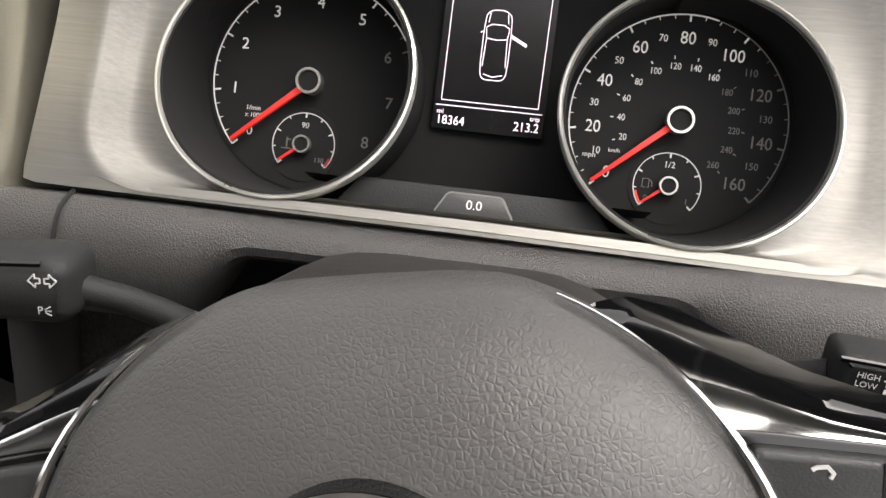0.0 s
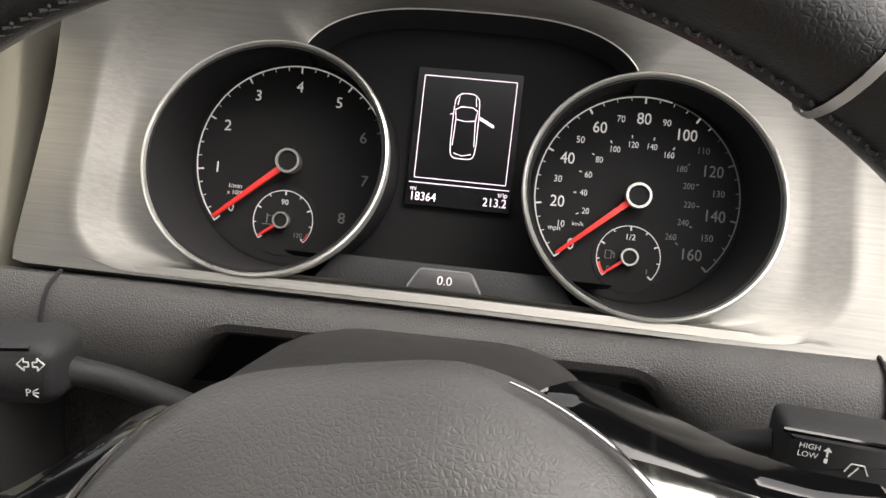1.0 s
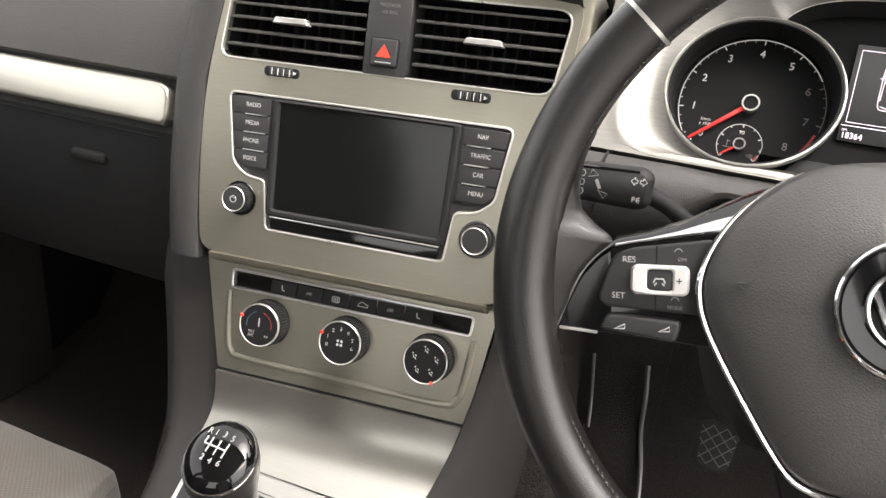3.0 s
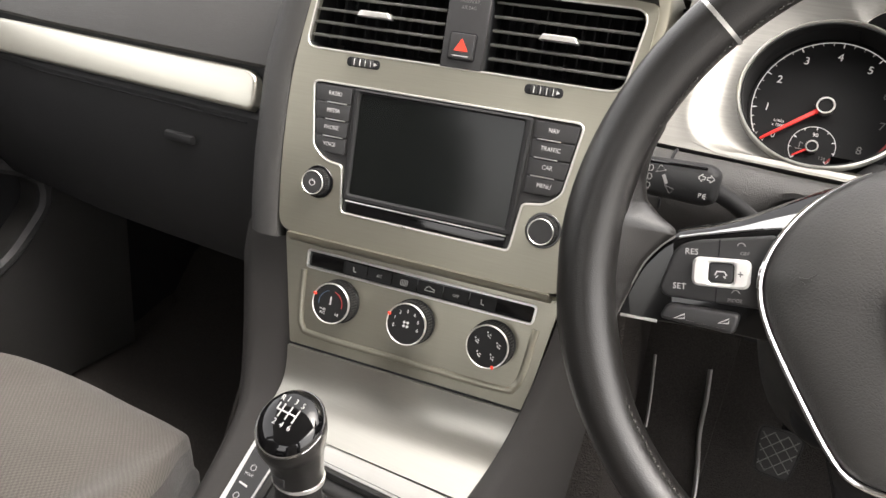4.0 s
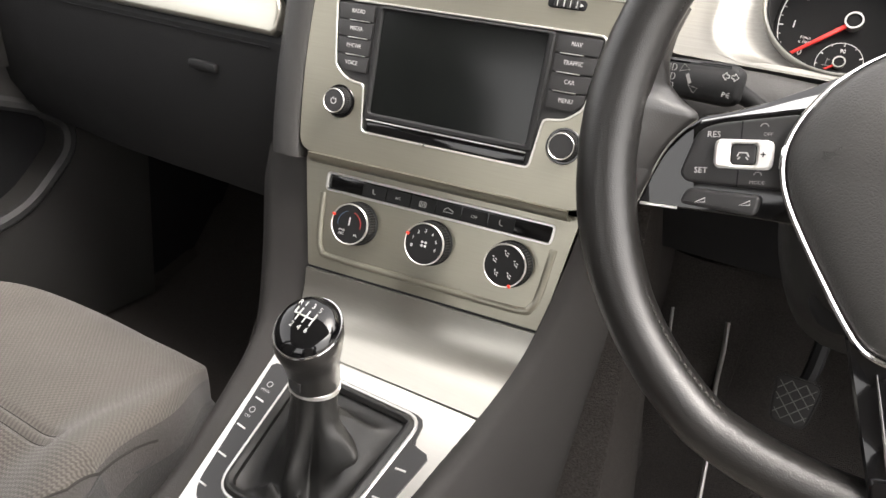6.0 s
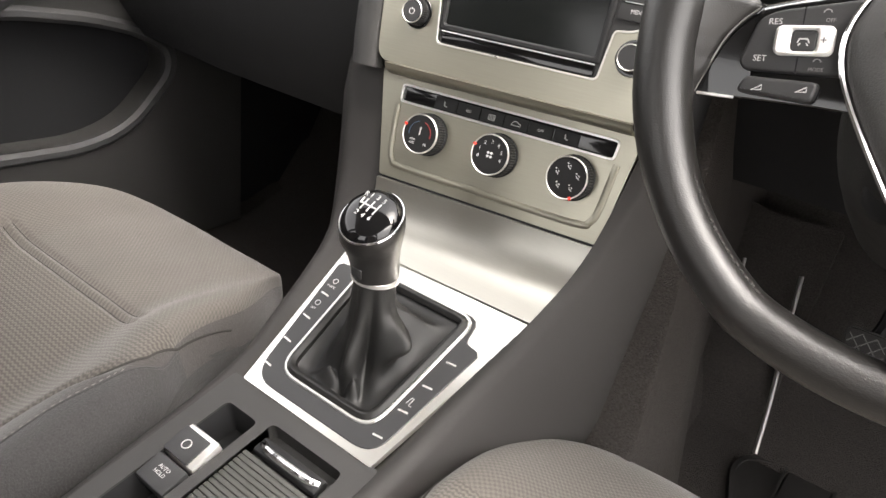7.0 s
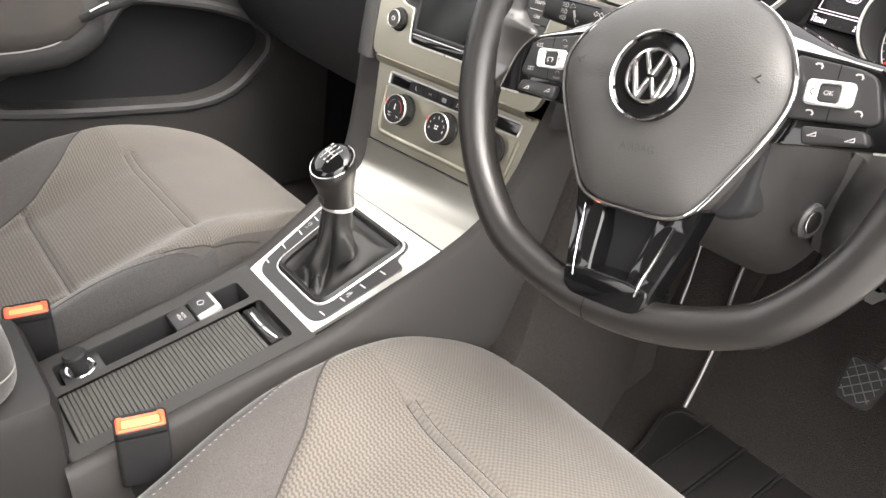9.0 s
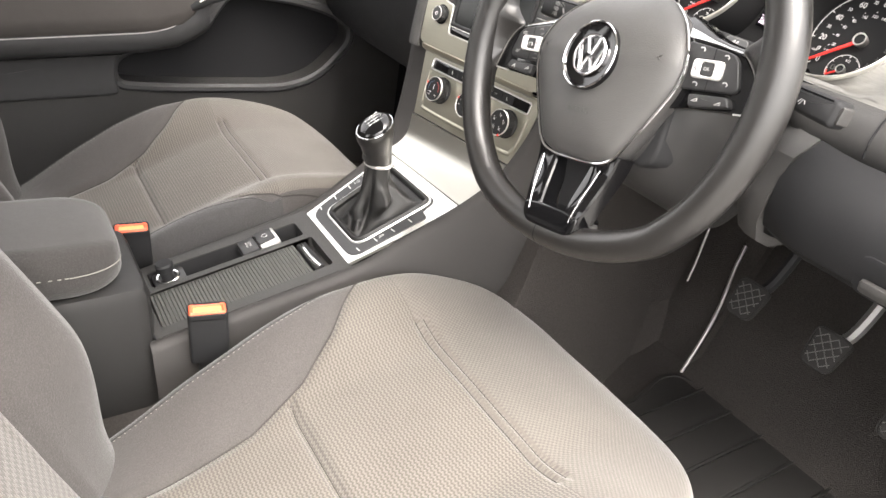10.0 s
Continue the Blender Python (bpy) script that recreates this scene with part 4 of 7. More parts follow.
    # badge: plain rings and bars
    bd = part("badge", revolve([(0.0335, -0.006), (0.0335, 0.0022), (0.0315, 0.0030), (0.0300, 0.0012), (0.020, -0.0004), (0.0, -0.0008)], 56), M_GLOSS, wh, "round gloss black badge with chrome emblem", at(-0.0005, 0.0054, 0.0160) @ pose(0, 0, 0, -7.5) @ Matrix.Scale(0.92, 4))
    part("badge_ring", revolve([(0.0330, 0.0015), (0.0336, 0.0030), (0.0326, 0.0038), (0.0316, 0.0028), (0.0317, 0.0012)], 56, hollow=True), M_CHROME, bd, "chrome ring")
    part("emblem_ring", revolve([(0.0206, -0.0006), (0.0207, 0.0026), (0.0198, 0.0036), (0.0186, 0.0034), (0.0180, 0.0022), (0.0181, -0.0006)], 48, hollow=True), M_CHROME, bd, "chrome inner ring")

    def emblem_bar(pts, w):
        bm = bmesh.new()
        P = [Vector(p) for p in pts]
        d = (P[1] - P[0]).normalized()
        q = Vector((-d.y, d.x))
        loops = []
        for p in P:
            loops.append([(*(p + q * w * u), z) for u, z in ((-0.5, -0.0006), (-0.5, 0.0018), (-0.22, 0.0032), (0.22, 0.0032), (0.5, 0.0018), (0.5, -0.0006))])
        rings(bm, loops)
        part("emblem_bar", bm, M_CHROME, bd, "plain chrome bar")

    for s in (-1, 1):
        emblem_bar([(s * 0.0082, 0.0166), (s * 0.0012, 0.0006)], 0.0032)
        emblem_bar([(s * 0.0166, 0.0085), (s * 0.0078, -0.0162)], 0.0032)
        emblem_bar([(s * 0.0072, -0.0160), (s * 0.0012, -0.0018)], 0.0030)
    writing("AIRBAG", 0.0080, pad, M_EMBOSS, at(0.002, -0.0430, pad_z(0, -0.043) + 0.0001))
    for s in (-1, 1):
        bm = bmesh.new()
        for line in (((-0.0040, 0.0), (0.0005, 0.0), (0.0035, 0.0026)), ((0.0005, 0.0), (0.0035, -0.0022)), ((-0.0030, -0.0014), (-0.0012, -0.0030))):
            strip([(s * 0.0665 + x, 0.0125 + y) for x, y in line], 0.0007, pad_z(s * 0.066, 0.0125) - 0.0012, pad_z(s * 0.066, 0.0125) + 0.0004, bm)
        part("horn_mark", bm, M_EMBOSS, pad)
    # side spokes: a gloss black blade with a sloping upper facet, and switches
    top_y = [(0.040, 0.0500), (0.052, 0.0525), (0.060, 0.0520), (0.070, 0.0482), (0.085, 0.0414), (0.100, 0.0350), (0.115, 0.0306), (0.131, 0.0276), (0.138, 0.0215), (0.147, 0.0110), (0.154, -0.0040), (0.160, -0.0175)]
    facet_y = [(0.040, 0.0365), (0.070, 0.0348), (0.0875, 0.0326), (0.119, 0.0276), (0.131, 0.0250), (0.138, 0.0200), (0.147, 0.0098), (0.154, -0.0050), (0.160, -0.0180)]
    foot_y = [(0.040, -0.0260), (0.070, -0.0255), (0.098, -0.0225), (0.130, -0.0205), (0.160, -0.0190)]
    for s in (-1, 1):
        loops = []
        for i in range(41):
            x = 0.044 + 0.116 * i / 40
            yt, yf, yb = lerp_table(top_y, x), lerp_table(facet_y, x), lerp_table(foot_y, x)
            zf = -0.0105
            zt = zf - 1.15 * (yt - yf)
            deep = 0.004 + 0.022 * (1 - i / 40) * smooth(0, 12, i)
            loops.append([(s * x, yb, zf - 0.014), (s * x, yb, zf - 0.001), (s * x, yb + 0.0008, zf), (s * x, yf - 0.0008, zf), (s * x, yf, zf - 0.0004), (s * x, yt, zt), (s * x, yt + 0.0016, zt - 0.0020), (s * x, yt + 0.0024, zt - 0.006), (s * x, yt + 0.0030, zt - deep), (s * x, yt - 0.003, zt - deep - 0.004)])
        bm = bmesh.new()
        rings(bm, loops)
        part("spoke", bm, M_GLOSS, wh, "gloss black side spoke", sharp=28)
        # Bright strip that paints the sky's reflection onto the gloss black slope.
        loops = []
        for i in range(31):
            x = 0.050 + 0.080 * i / 30
            yt, yf = lerp_table(top_y, x), lerp_table(facet_y, x)
            a, b = Vector((s * x, yf + 0.0003, -0.0109)), Vector((s * x, yt - 0.0002, -0.0105 - 1.15 * (yt - yf)))
            b = a.lerp(b, 0.66 - 0.10 * smooth(0.09, 0.06, x))
            q = Vector((0, 0.75, 0.66)) * 0.0005
            loops.append([tuple(a), tuple(a + q), tuple(a.lerp(b, 0.5) + q * 1.6), tuple(b + q), tuple(b)])
        bm = bmesh.new()
        rings(bm, loops)
        part("spoke_facet", bm, M_SKY_STRIP, wh, "bright strip standing in for sky reflected in the spoke", sharp=60)
        keys = rounded([(s * 0.082, 0.0310), (s * 0.122, 0.0255), (s * 0.131, 0.0215), (s * 0.1385, -0.0010), (s * 0.135, -0.0055), (s * 0.084, -0.0075)], [0.003, 0.006, 0.007, 0.004, 0.004, 0.003])
        if s > 0:
            keys = keys[::-1]
        sw = part("switch_panel", prism(keys, -0.016, -0.0072, 0.0018), M_BUTTON, wh, "dark grey multifunction keys")
        lift = at(0, 0.0100, -0.003)
        part("key_gap", strip([(s * 0.109, 0.0170), (s * 0.109, -0.0165)], 0.0007, -0.0045, -0.0040), M_DARK, sw, "", lift)
        ro, ri = rr(0.0285, 0.0150, 0.0035, s * 0.107, 0.0), rr(0.0125, 0.0108, 0.002, s * 0.107, 0.0)
        part("rocker", frame_plate(ro, ri, -0.006, -0.0004, 0.0014), M_KEYSILVER, sw, "satin silver rocker key", lift)
        part("rocker_insert", prism(rr(0.0120, 0.0104, 0.002, s * 0.107, 0.0), -0.006, -0.0014, 0.0008), M_BUTTON, sw, "", lift)
        if s < 0:
            bm = strip([(-0.1098, -0.0012), (-0.1090, 0.0008), (-0.1052, 0.0008), (-0.1042, -0.0012)], 0.0007, -0.0014, -0.0009)
            strip([(-0.1094, -0.0026), (-0.1084, -0.0014)], 0.0006, -0.0014, -0.0009, bm)
            strip([(-0.1046, -0.0026), (-0.1056, -0.0014)], 0.0006, -0.0014, -0.0009, bm)
            part("symbol", bm, M_PRINT, sw, "", lift)
            writing("RES", 0.0044, sw, M_PRINT, at(-0.1225, 0.0196, -0.0070))
            writing("SET", 0.0044, sw, M_PRINT, at(-0.1275, 0.0008, -0.0070))
            writing("OFF", 0.0026, sw, M_FAINT, at(-0.0965, 0.0205, -0.0070))
            writing("MODE", 0.0026, sw, M_FAINT, at(-0.0995, -0.0040, -0.0070))
            for x, y in ((-0.0985, 0.0240), (-0.0995, -0.0005)):
                part("symbol", strip(arc_pts(0.0019, -80, 80, 8), 0.0005, 0.0, 0.0005), M_FAINT, sw, "", at(x, y, -0.0074))
            writing("+", 0.0056, sw, M_BUTTON, at(-0.0975, 0.0100, -0.0032))
        else:
            writing("OK", 0.0040, sw, M_PRINT, at(0.107, 0.0100, -0.0042))
            for x, y in ((0.0965, 0.0255), (0.1205, 0.0215), (0.0980, -0.0020), (0.1255, 0.0010)):
                bm = strip([(x - 0.0022, y + 0.0006), (x - 0.0012, y + 0.0012), (x + 0.0010, y + 0.0012), (x + 0.0022, y - 0.0004), (x + 0.0016, y - 0.0016)], 0.0009, -0.0074, -0.0068)
                part("symbol", bm, M_PRINT, sw)
            part("symbol", strip([(0.0985, 0.0078), (0.0965, 0.0100), (0.0985, 0.0122)], 0.0006, -0.0035, -0.0030), M_BUTTON, sw)
        roc = rounded([(s * 0.0960, -0.0105), (s * 0.1330, -0.0085), (s * 0.1370, -0.0170), (s * 0.0985, -0.0215)], 0.0035)
        if s > 0:
            roc = roc[::-1]
        vr = part("volume_rocker", prism(roc, -0.016, -0.0040, 0.002), M_BUTTON, wh, "dark lower rocker key")
        for x in (s * 0.104, s * 0.126):
            bm = strip([(x - 0.0026, -0.0160), (x + 0.0026, -0.0155), (x + 0.0026, -0.0132)], 0.0006, -0.0042, -0.0034, None, True)
            part("symbol", bm, M_PRINT, vr)
        part("edge_trim", tube(curve_points([(s * 0.1320, 0.0268, -0.0098), (s * 0.1400, 0.0200, -0.0092), (s * 0.1475, 0.0105, -0.0090), (s * 0.1545, -0.0045, -0.0090), (s * 0.1600, -0.0178, -0.0098)], 20), 0.0006, 6), M_DULL, wh, "thin silver edge")
        part("edge_trim", tube([(s * 0.1585, -0.0186, -0.0098), (s * 0.1385, -0.0200, -0.0098)], 0.0009, 6), M_SATIN, wh)
        # leather web flowing from the rim to the spoke
        web = [(-16, 0.1640), (-10, 0.1640), (-6.5, 0.1612), (-2, 0.1545), (4, 0.1480), (9, 0.1395), (11.8, 0.1345), (13.2, 0.1365), (14.6, 0.1450), (17.0, 0.1550), (21, 0.1602), (26, 0.1630), (31, 0.1640)]
        loops = []
        for i in range(95):
            deg = -16 + 0.5 * i
            a = radians(deg)
            ri = lerp_table(web, deg)
            w = min(1.0, (0.1642 - ri) / 0.012)
            sec = [(0.1705, 0.0150), (0.1660, 0.0125)]
            for f in (0.0, 0.2, 0.4, 0.6, 0.8, 1.0):
                z0 = 0.0100 - 0.0195 * w * (f ** 0.8) - 0.006 * f * (1 - w)
                sec.append((0.1648 + (ri - 0.1648) * f, z0))
            sec += [(ri, -0.0125), (0.1665, -0.0125)]
            loops.append([(s * r * math.cos(a), r * math.sin(a), z) for r, z in sec])
        bm = bmesh.new()
        rings(bm, loops)
        part("rim_lug", bm, M_LEATHER, wh, "leather where the rim meets the spoke", sharp=80)
    # lower spoke: two gloss legs with bright ridge lines, a dark gap, a gloss foot
    def leg_z(y):
        return 0.0050 + 0.0135 * smooth(-0.078, -0.142, y)

    for s in (-1, 1):
        loops = []
        for i in range(17):
            f = i / 16
            y = -0.072 - 0.066 * f
            xo, xi = 0.0520 - 0.0160 * f, 0.0240 - 0.0090 * f
            z = leg_z(y)
            loops.append([(s * xo, y - 0.004, z - 0.022), (s * xo, y - 0.004, z - 0.004), (s * (xo - 0.0015), y - 0.004, z - 0.0016), (s * (xo * 0.5 + xi * 0.5), y - 0.002, z), (s * (xi + 0.0012), y, z - 0.0022), (s * xi, y, z - 0.0040), (s * xi, y, z - 0.022)])
        bm = bmesh.new()
        rings(bm, loops)
        part("lower_spoke", bm, M_GLOSS, wh, "gloss black lower spoke", sharp=30)
        # Chrome bead drawn for the highlight along the leg's gloss ridge.
        ridge = [(s * (0.0372 - 0.0105 * f), -0.090 - 0.052 * f, leg_z(-0.090 - 0.052 * f) + 0.0002) for f in (0.0, 0.25, 0.5, 0.75, 1.0)]
        part("spoke_line", tube(ridge, [0.0004, 0.0007, 0.0008, 0.0008, 0.0006], 6), M_CHROME, wh, "thin chrome line drawn for the ridge's highlight")
    foot = resample(rounded([(-0.0365, -0.136), (-0.0345, -0.1500), (-0.026, -0.1565), (0.026, -0.1565), (0.0345, -0.1500), (0.0365, -0.136), (0.0155, -0.1335), (-0.0155, -0.1335)], 0.004, 4), 60)
    bm = prism(foot, -0.012, leg_z(-0.142), 0.0022)
    part("lower_spoke_foot", bm, M_GLOSS, wh, "gloss black foot of the lower spoke")
    part("spoke_line", tube([(-0.0175, -0.1342, leg_z(-0.136) - 0.0008), (0.0040, -0.1345, leg_z(-0.136) - 0.0006), (0.0130, -0.1345, leg_z(-0.136) - 0.0010)], [0.0008, 0.0007, 0.0003], 6), M_CHROME, wh)
    part("lower_insert", prism(rounded([(-0.030, -0.075), (-0.019, -0.138), (0.019, -0.138), (0.030, -0.075)], 0.003), -0.026, -0.0100, 0.002), M_BLACK, wh)
    # hub box behind
    part("hub_box", prism(rounded([(-0.070, -0.080), (0.070, -0.080), (0.078, 0.040), (-0.078, 0.040)], 0.02), -0.060, -0.020, 0.004), M_BLACK, wh)


build_wheel()


# ---- column and stalks ----
def build_column():
    col = thing("steering_column", facing((0.365, 0.40, 0.66), 22), "dark grey plastic steering column shroud", "steering column")
    loops = []
    for zd, w, top, bot in ((-0.016, 0.068, 0.036, -0.060), (-0.026, 0.082, 0.052, -0.078), (-0.06, 0.088, 0.061, -0.090), (-0.10, 0.088, 0.060, -0.096), (-0.16, 0.086, 0.050, -0.104), (-0.20, 0.083, 0.04, -0.108)):
        pts = rounded([(-w, bot * 0.45), (-w * 0.72, bot), (w * 0.72, bot), (w, bot * 0.45), (w, top * 0.2), (w * 0.62, top), (-w * 0.62, top), (-w, top * 0.2)], 0.028, 5)
        loops.append([(x, y, zd) for x, y in pts])
    bm = bmesh.new()
    rings(bm, loops[::-1])
    part("shroud", bm, M_SHROUD, col, "dark grey plastic shroud", sharp=50)
    part("seam", tube([(-0.0885, -0.012, -0.03), (-0.0885, -0.014, -0.16)], 0.0008, 6), M_DARK, col)
    lock = part("ignition_lock", revolve([(0.019, -0.004), (0.019, 0.003), (0.0165, 0.005), (0.0125, 0.0045), (0.0120, 0.0)], 32, hollow=True), M_BUTTON, col, "dark ring of the ignition lock", pose(0.0868, -0.046, -0.118, 0, 80, 0) @ Matrix.Scale(0.75, 4))
    part("lock_barrel", revolve([(0.0115, -0.002), (0.0115, 0.006), (0.009, 0.0075), (0.0, 0.007)], 24), M_CHROME, lock, "chrome key barrel")
    for s in (-1, 1):
        name = "indicator_stalk" if s < 0 else "wiper_stalk"
        st = thing(name, facing((0.200 if s < 0 else 0.516, 0.491, 0.664 if s < 0 else 0.668), 12, -s * 8.0) @ Matrix.Scale(0.92 if s < 0 else 0.78, 4), "black indicator and light stalk" if s < 0 else "black wiper stalk with white symbols", "stalk")
        body = rounded([(-0.037, -0.013), (0.033, -0.0155), (0.037, -0.010), (0.037, 0.010), (0.033, 0.0145), (-0.037, 0.0125)], 0.005)
        if s < 0:
            body = rounded([(-0.037, -0.0120), (0.031, -0.0148), (0.0385, -0.0105), (0.0385, 0.0095), (0.031, 0.0140), (-0.037, 0.0120)], [0.004, 0.012, 0.010, 0.010, 0.012, 0.004])
        bm = bmesh.new()
        loops = []
        for z, o in ((-0.0135, 0.004), (-0.010, 0.0008), (0.0, 0.0), (0.009, 0.0006), (0.0125, 0.0028), (0.0140, 0.0055)):
            loops.append([(x, y, z) for x, y in offset(body, o)])
        rings(bm, loops)
        b = part("grip", bm, M_BLACK, st, "black grip with white symbols")
        if s > 0:
            part("tip", prism(rounded([(0.0366, -0.010), (0.0395, -0.009), (0.0395, 0.0085), (0.0366, 0.010)], 0.003), -0.009, 0.009, 0.003), M_GREY, st, "grey stalk tip")
        # Gloss bead added along the top edge to carry its sky glint.
        part("grip_line", tube([(-0.036, 0.0096, 0.0122), (0.028, 0.0108, 0.0122)], 0.0012, 6), M_GLOSS, st)
        part("arm", tube(curve_points([(-s * 0.034, -0.003, 0.0), (-s * 0.055, -0.014, -0.010), (-s * 0.095, -0.044, -0.030)], 10), [0.0066, 0.0060, 0.0058, 0.0058, 0.0058, 0.0060, 0.0062, 0.0064, 0.0066, 0.0068, 0.0070][:len(curve_points([(0, 0, 0), (1, 0, 0), (2, 0, 0)], 10))], 12), M_BLACK, st)
        if s < 0:
            for q in (-1, 1):
                x = 0.0285 + q * 0.0026
                arrow = rounded([(x + q * 0.0026, 0.0050), (x, 0.0076), (x, 0.0060), (x - q * 0.0018, 0.0060), (x - q * 0.0018, 0.0040), (x, 0.0040), (x, 0.0024)], 0.0002, 2)
                part("arrow", strip(arrow, 0.00045, 0.0138, 0.0144, None, True), M_PRINT, b)
            writing("P", 0.0044, b, M_PRINT, at(0.0265, -0.0070, 0.0142))
            bm = strip([(0.0282, -0.0070), (0.0306, -0.0070)], 0.0004, 0.0139, 0.0144)
            strip([(0.0283, -0.0064), (0.0304, -0.0052)], 0.0004, 0.0139, 0.0144, bm)
            strip([(0.0283, -0.0076), (0.0304, -0.0088)], 0.0004, 0.0139, 0.0144, bm)
            part("symbol", bm, M_PRINT, b)
            for y in (0.0060, 0.0, -0.0060):
                bm = strip([(-0.0090, y - 0.0022), (-0.0070, y - 0.0018), (-0.0063, y), (-0.0070, y + 0.0018), (-0.0090, y + 0.0022)], 0.0006, 0.0138, 0.0144, None, True)
                for k in (-1, 0, 1):
                    strip([(-0.0100, y + k * 0.0014), (-0.0130, y + k * 0.0014)], 0.0005, 0.0138, 0.0144, bm)
                part("lamp_symbol", bm, M_FAINT, b)
            part("arrow", prism([(0.0002, 0.0022), (0.0020, 0.0034), (0.0050, -0.0024), (0.0032, -0.0036)], 0.0138, 0.0144), M_FAINT, b)
            for q in (-1, 1):
                x, y = 0.0026 - q * 0.0036, q * 0.0066
                part("arrow", strip([(x - 0.0032, y - q * 0.0026), (x + 0.0032, y - q * 0.0008), (x - q * 0.001, y + q * 0.0024)], 0.0004, 0.0138, 0.0144, None, True), M_FAINT, b)
        else:
            writing("HIGH", 0.0035, b, M_PRINT, at(-0.0250, 0.0050, 0.0142))
            writing("LOW", 0.0035, b, M_PRINT, at(-0.0252, 0.0012, 0.0142))
            bm = prism([(-0.0185, -0.0010), (-0.0172, -0.0010), (-0.0172, 0.0010), (-0.0185, 0.0010)], 0.0138, 0.0144)
            part("arrow", bm, M_PRINT, b)
            part("arrow", prism([(-0.0182, 0.0018), (-0.0175, 0.0018), (-0.0175, 0.0042), (-0.0162, 0.0042), (-0.0179, 0.0062), (-0.0195, 0.0042), (-0.0182, 0.0042)], 0.0138, 0.0144), M_PRINT, b)
            bm = strip([(-0.010, -0.003), (-0.008, 0.001), (-0.003, 0.001), (-0.001, -0.003)], 0.0005, 0.0138, 0.0144)
            strip([(-0.008, -0.005), (-0.005, 0.0)], 0.0005, 0.0138, 0.0144, bm)
            part("symbol", bm, M_PRINT, b)


build_column()


# ---- centre stack ----
def build_stack():
    st = thing("centre_console_trim", F_STACK, "champagne silver trim panel of the centre stack", "trim panel", kind="structure")
    outline = rounded([(-0.1330, -0.078), (0.1240, -0.078), (0.1420, -0.015), (0.152, 0.145), (-0.122, 0.145), (-0.1375, 0.060), (-0.1385, -0.015)], [0.014, 0.014, 0.03, 0.012, 0.012, 0.03, 0.03], 5)
    ventL = rounded([(-0.1265, 0.082), (-0.0050, 0.082), (-0.0050, 0.137), (-0.1180, 0.137)], [0.010, 0.002, 0.002, 0.012], 5)
    ventR = rounded([(0.0280, 0.082), (0.1370, 0.082), (0.1450, 0.137), (0.0280, 0.137)], [0.002, 0.010, 0.012, 0.002], 5)
    allv = rounded([(-0.1265, 0.080), (0.1370, 0.080), (0.1455, 0.138), (-0.1180, 0.138)], [0.010, 0.010, 0.012, 0.012], 5)
    unit = rounded([(-0.0745, -0.052), (0.0745, -0.052), (0.0790, -0.0130), (0.0960, -0.0110), (0.1080, -0.0010), (0.1150, 0.0530), (-0.1150, 0.0530), (-0.1080, -0.0010), (-0.0960, -0.0110), (-0.0790, -0.0130)],
                   [0.004, 0.004, 0.004, 0.006, 0.005, 0.006, 0.006, 0.005, 0.006, 0.004], 4)
    knobs = [circle(0.0140, 28, x, -0.031) for x in (-0.0990, 0.0990)]
    part("face", plate_with_holes(outline, [allv, unit] + knobs, 0.0, 0.008), M_STACK, st, "brushed champagne silver face", sharp=50)
    # rounded lower lip
    rows = []
    for a in range(7):
        b = radians(90 * a / 6)
        rows.append([(x, -0.078 - 0.0075 * math.sin(b), -0.016 * (1 - math.cos(b)) - 0.0003) for x in [-0.1225 + 0.236 * i / 30 for i in range(31)]])
    part("lip", sheet(rows, 0.003), M_STACK, st)
    # dark side bolster on the passenger's side
    rows = []
    for i in range(21):
        y = -0.086 + 0.25 * i / 20
        xe = lerp_table([(-0.090, -0.1325), (-0.06, -0.1365), (-0.015, -0.1390), (0.06, -0.1380), (0.15, -0.1215)], y)
        rows.append([(xe + 0.001, y, -0.012), (xe, y, 0.0006), (xe - 0.003, y, 0.0026), (xe - 0.012, y, 0.0036), (xe - 0.022, y, 0.0012), (xe - 0.031, y, -0.006), (xe - 0.039, y, -0.020), (xe - 0.043, y, -0.05), (xe - 0.044, y, -0.16)])
    part("side_bolster", sheet(rows), M_DASH, st, "grained dark side bolster")
    for y0, y1, mat in ((0.028, 0.164, M_STACK), (-0.086, 0.0275, M_BLACK)):
        rows = []
        for i in range(11):
            y = y0 + (y1 - y0) * i / 10
            rows.append([(0.1480, y, -0.001), (0.1545, y, -0.010), (0.1560, y, -0.05), (0.1560, y, -0.16)])
        part("side_cheek", sheet(rows), mat, st)
    # thin bright edge round the radio unit
    part("unit_edge", frame_plate(offset(unit, -0.0014), offset(unit, 0.0004), -0.003, 0.0007, 0.0004), M_RING, st, "bright edge round the radio")

    part("vent_edge", frame_plate(offset(allv, -0.0013), offset(allv, 0.0002), -0.003, 0.0008, 0.0004), M_RING, st, "bright edge round the vents")

    # radio unit
    ra = thing("radio_unit", F_STACK, "black touchscreen radio unit, switched off", "radio")
    part("fascia", prism(offset(unit, 0.0006), -0.02, -0.0015, 0.001), M_BUTTON, ra, "matt black fascia")
    bez_o = rounded([(-0.0750, -0.0405), (0.0750, -0.0405), (0.0765, 0.0518), (-0.0765, 0.0518)], 0.003)
    bez_i = rounded([(-0.0695, -0.0350), (0.0695, -0.0350), (0.0705, 0.0485), (-0.0705, 0.0485)], 0.002)
    part("screen_bezel", frame_plate(bez_o, bez_i, -0.004, 0.0020, 0.0016), M_BLACK, ra, "raised black bezel")
    part("screen", prism(offset(bez_i, -0.001), -0.004, -0.0008), M_SCREEN, ra, "dark glass touchscreen")
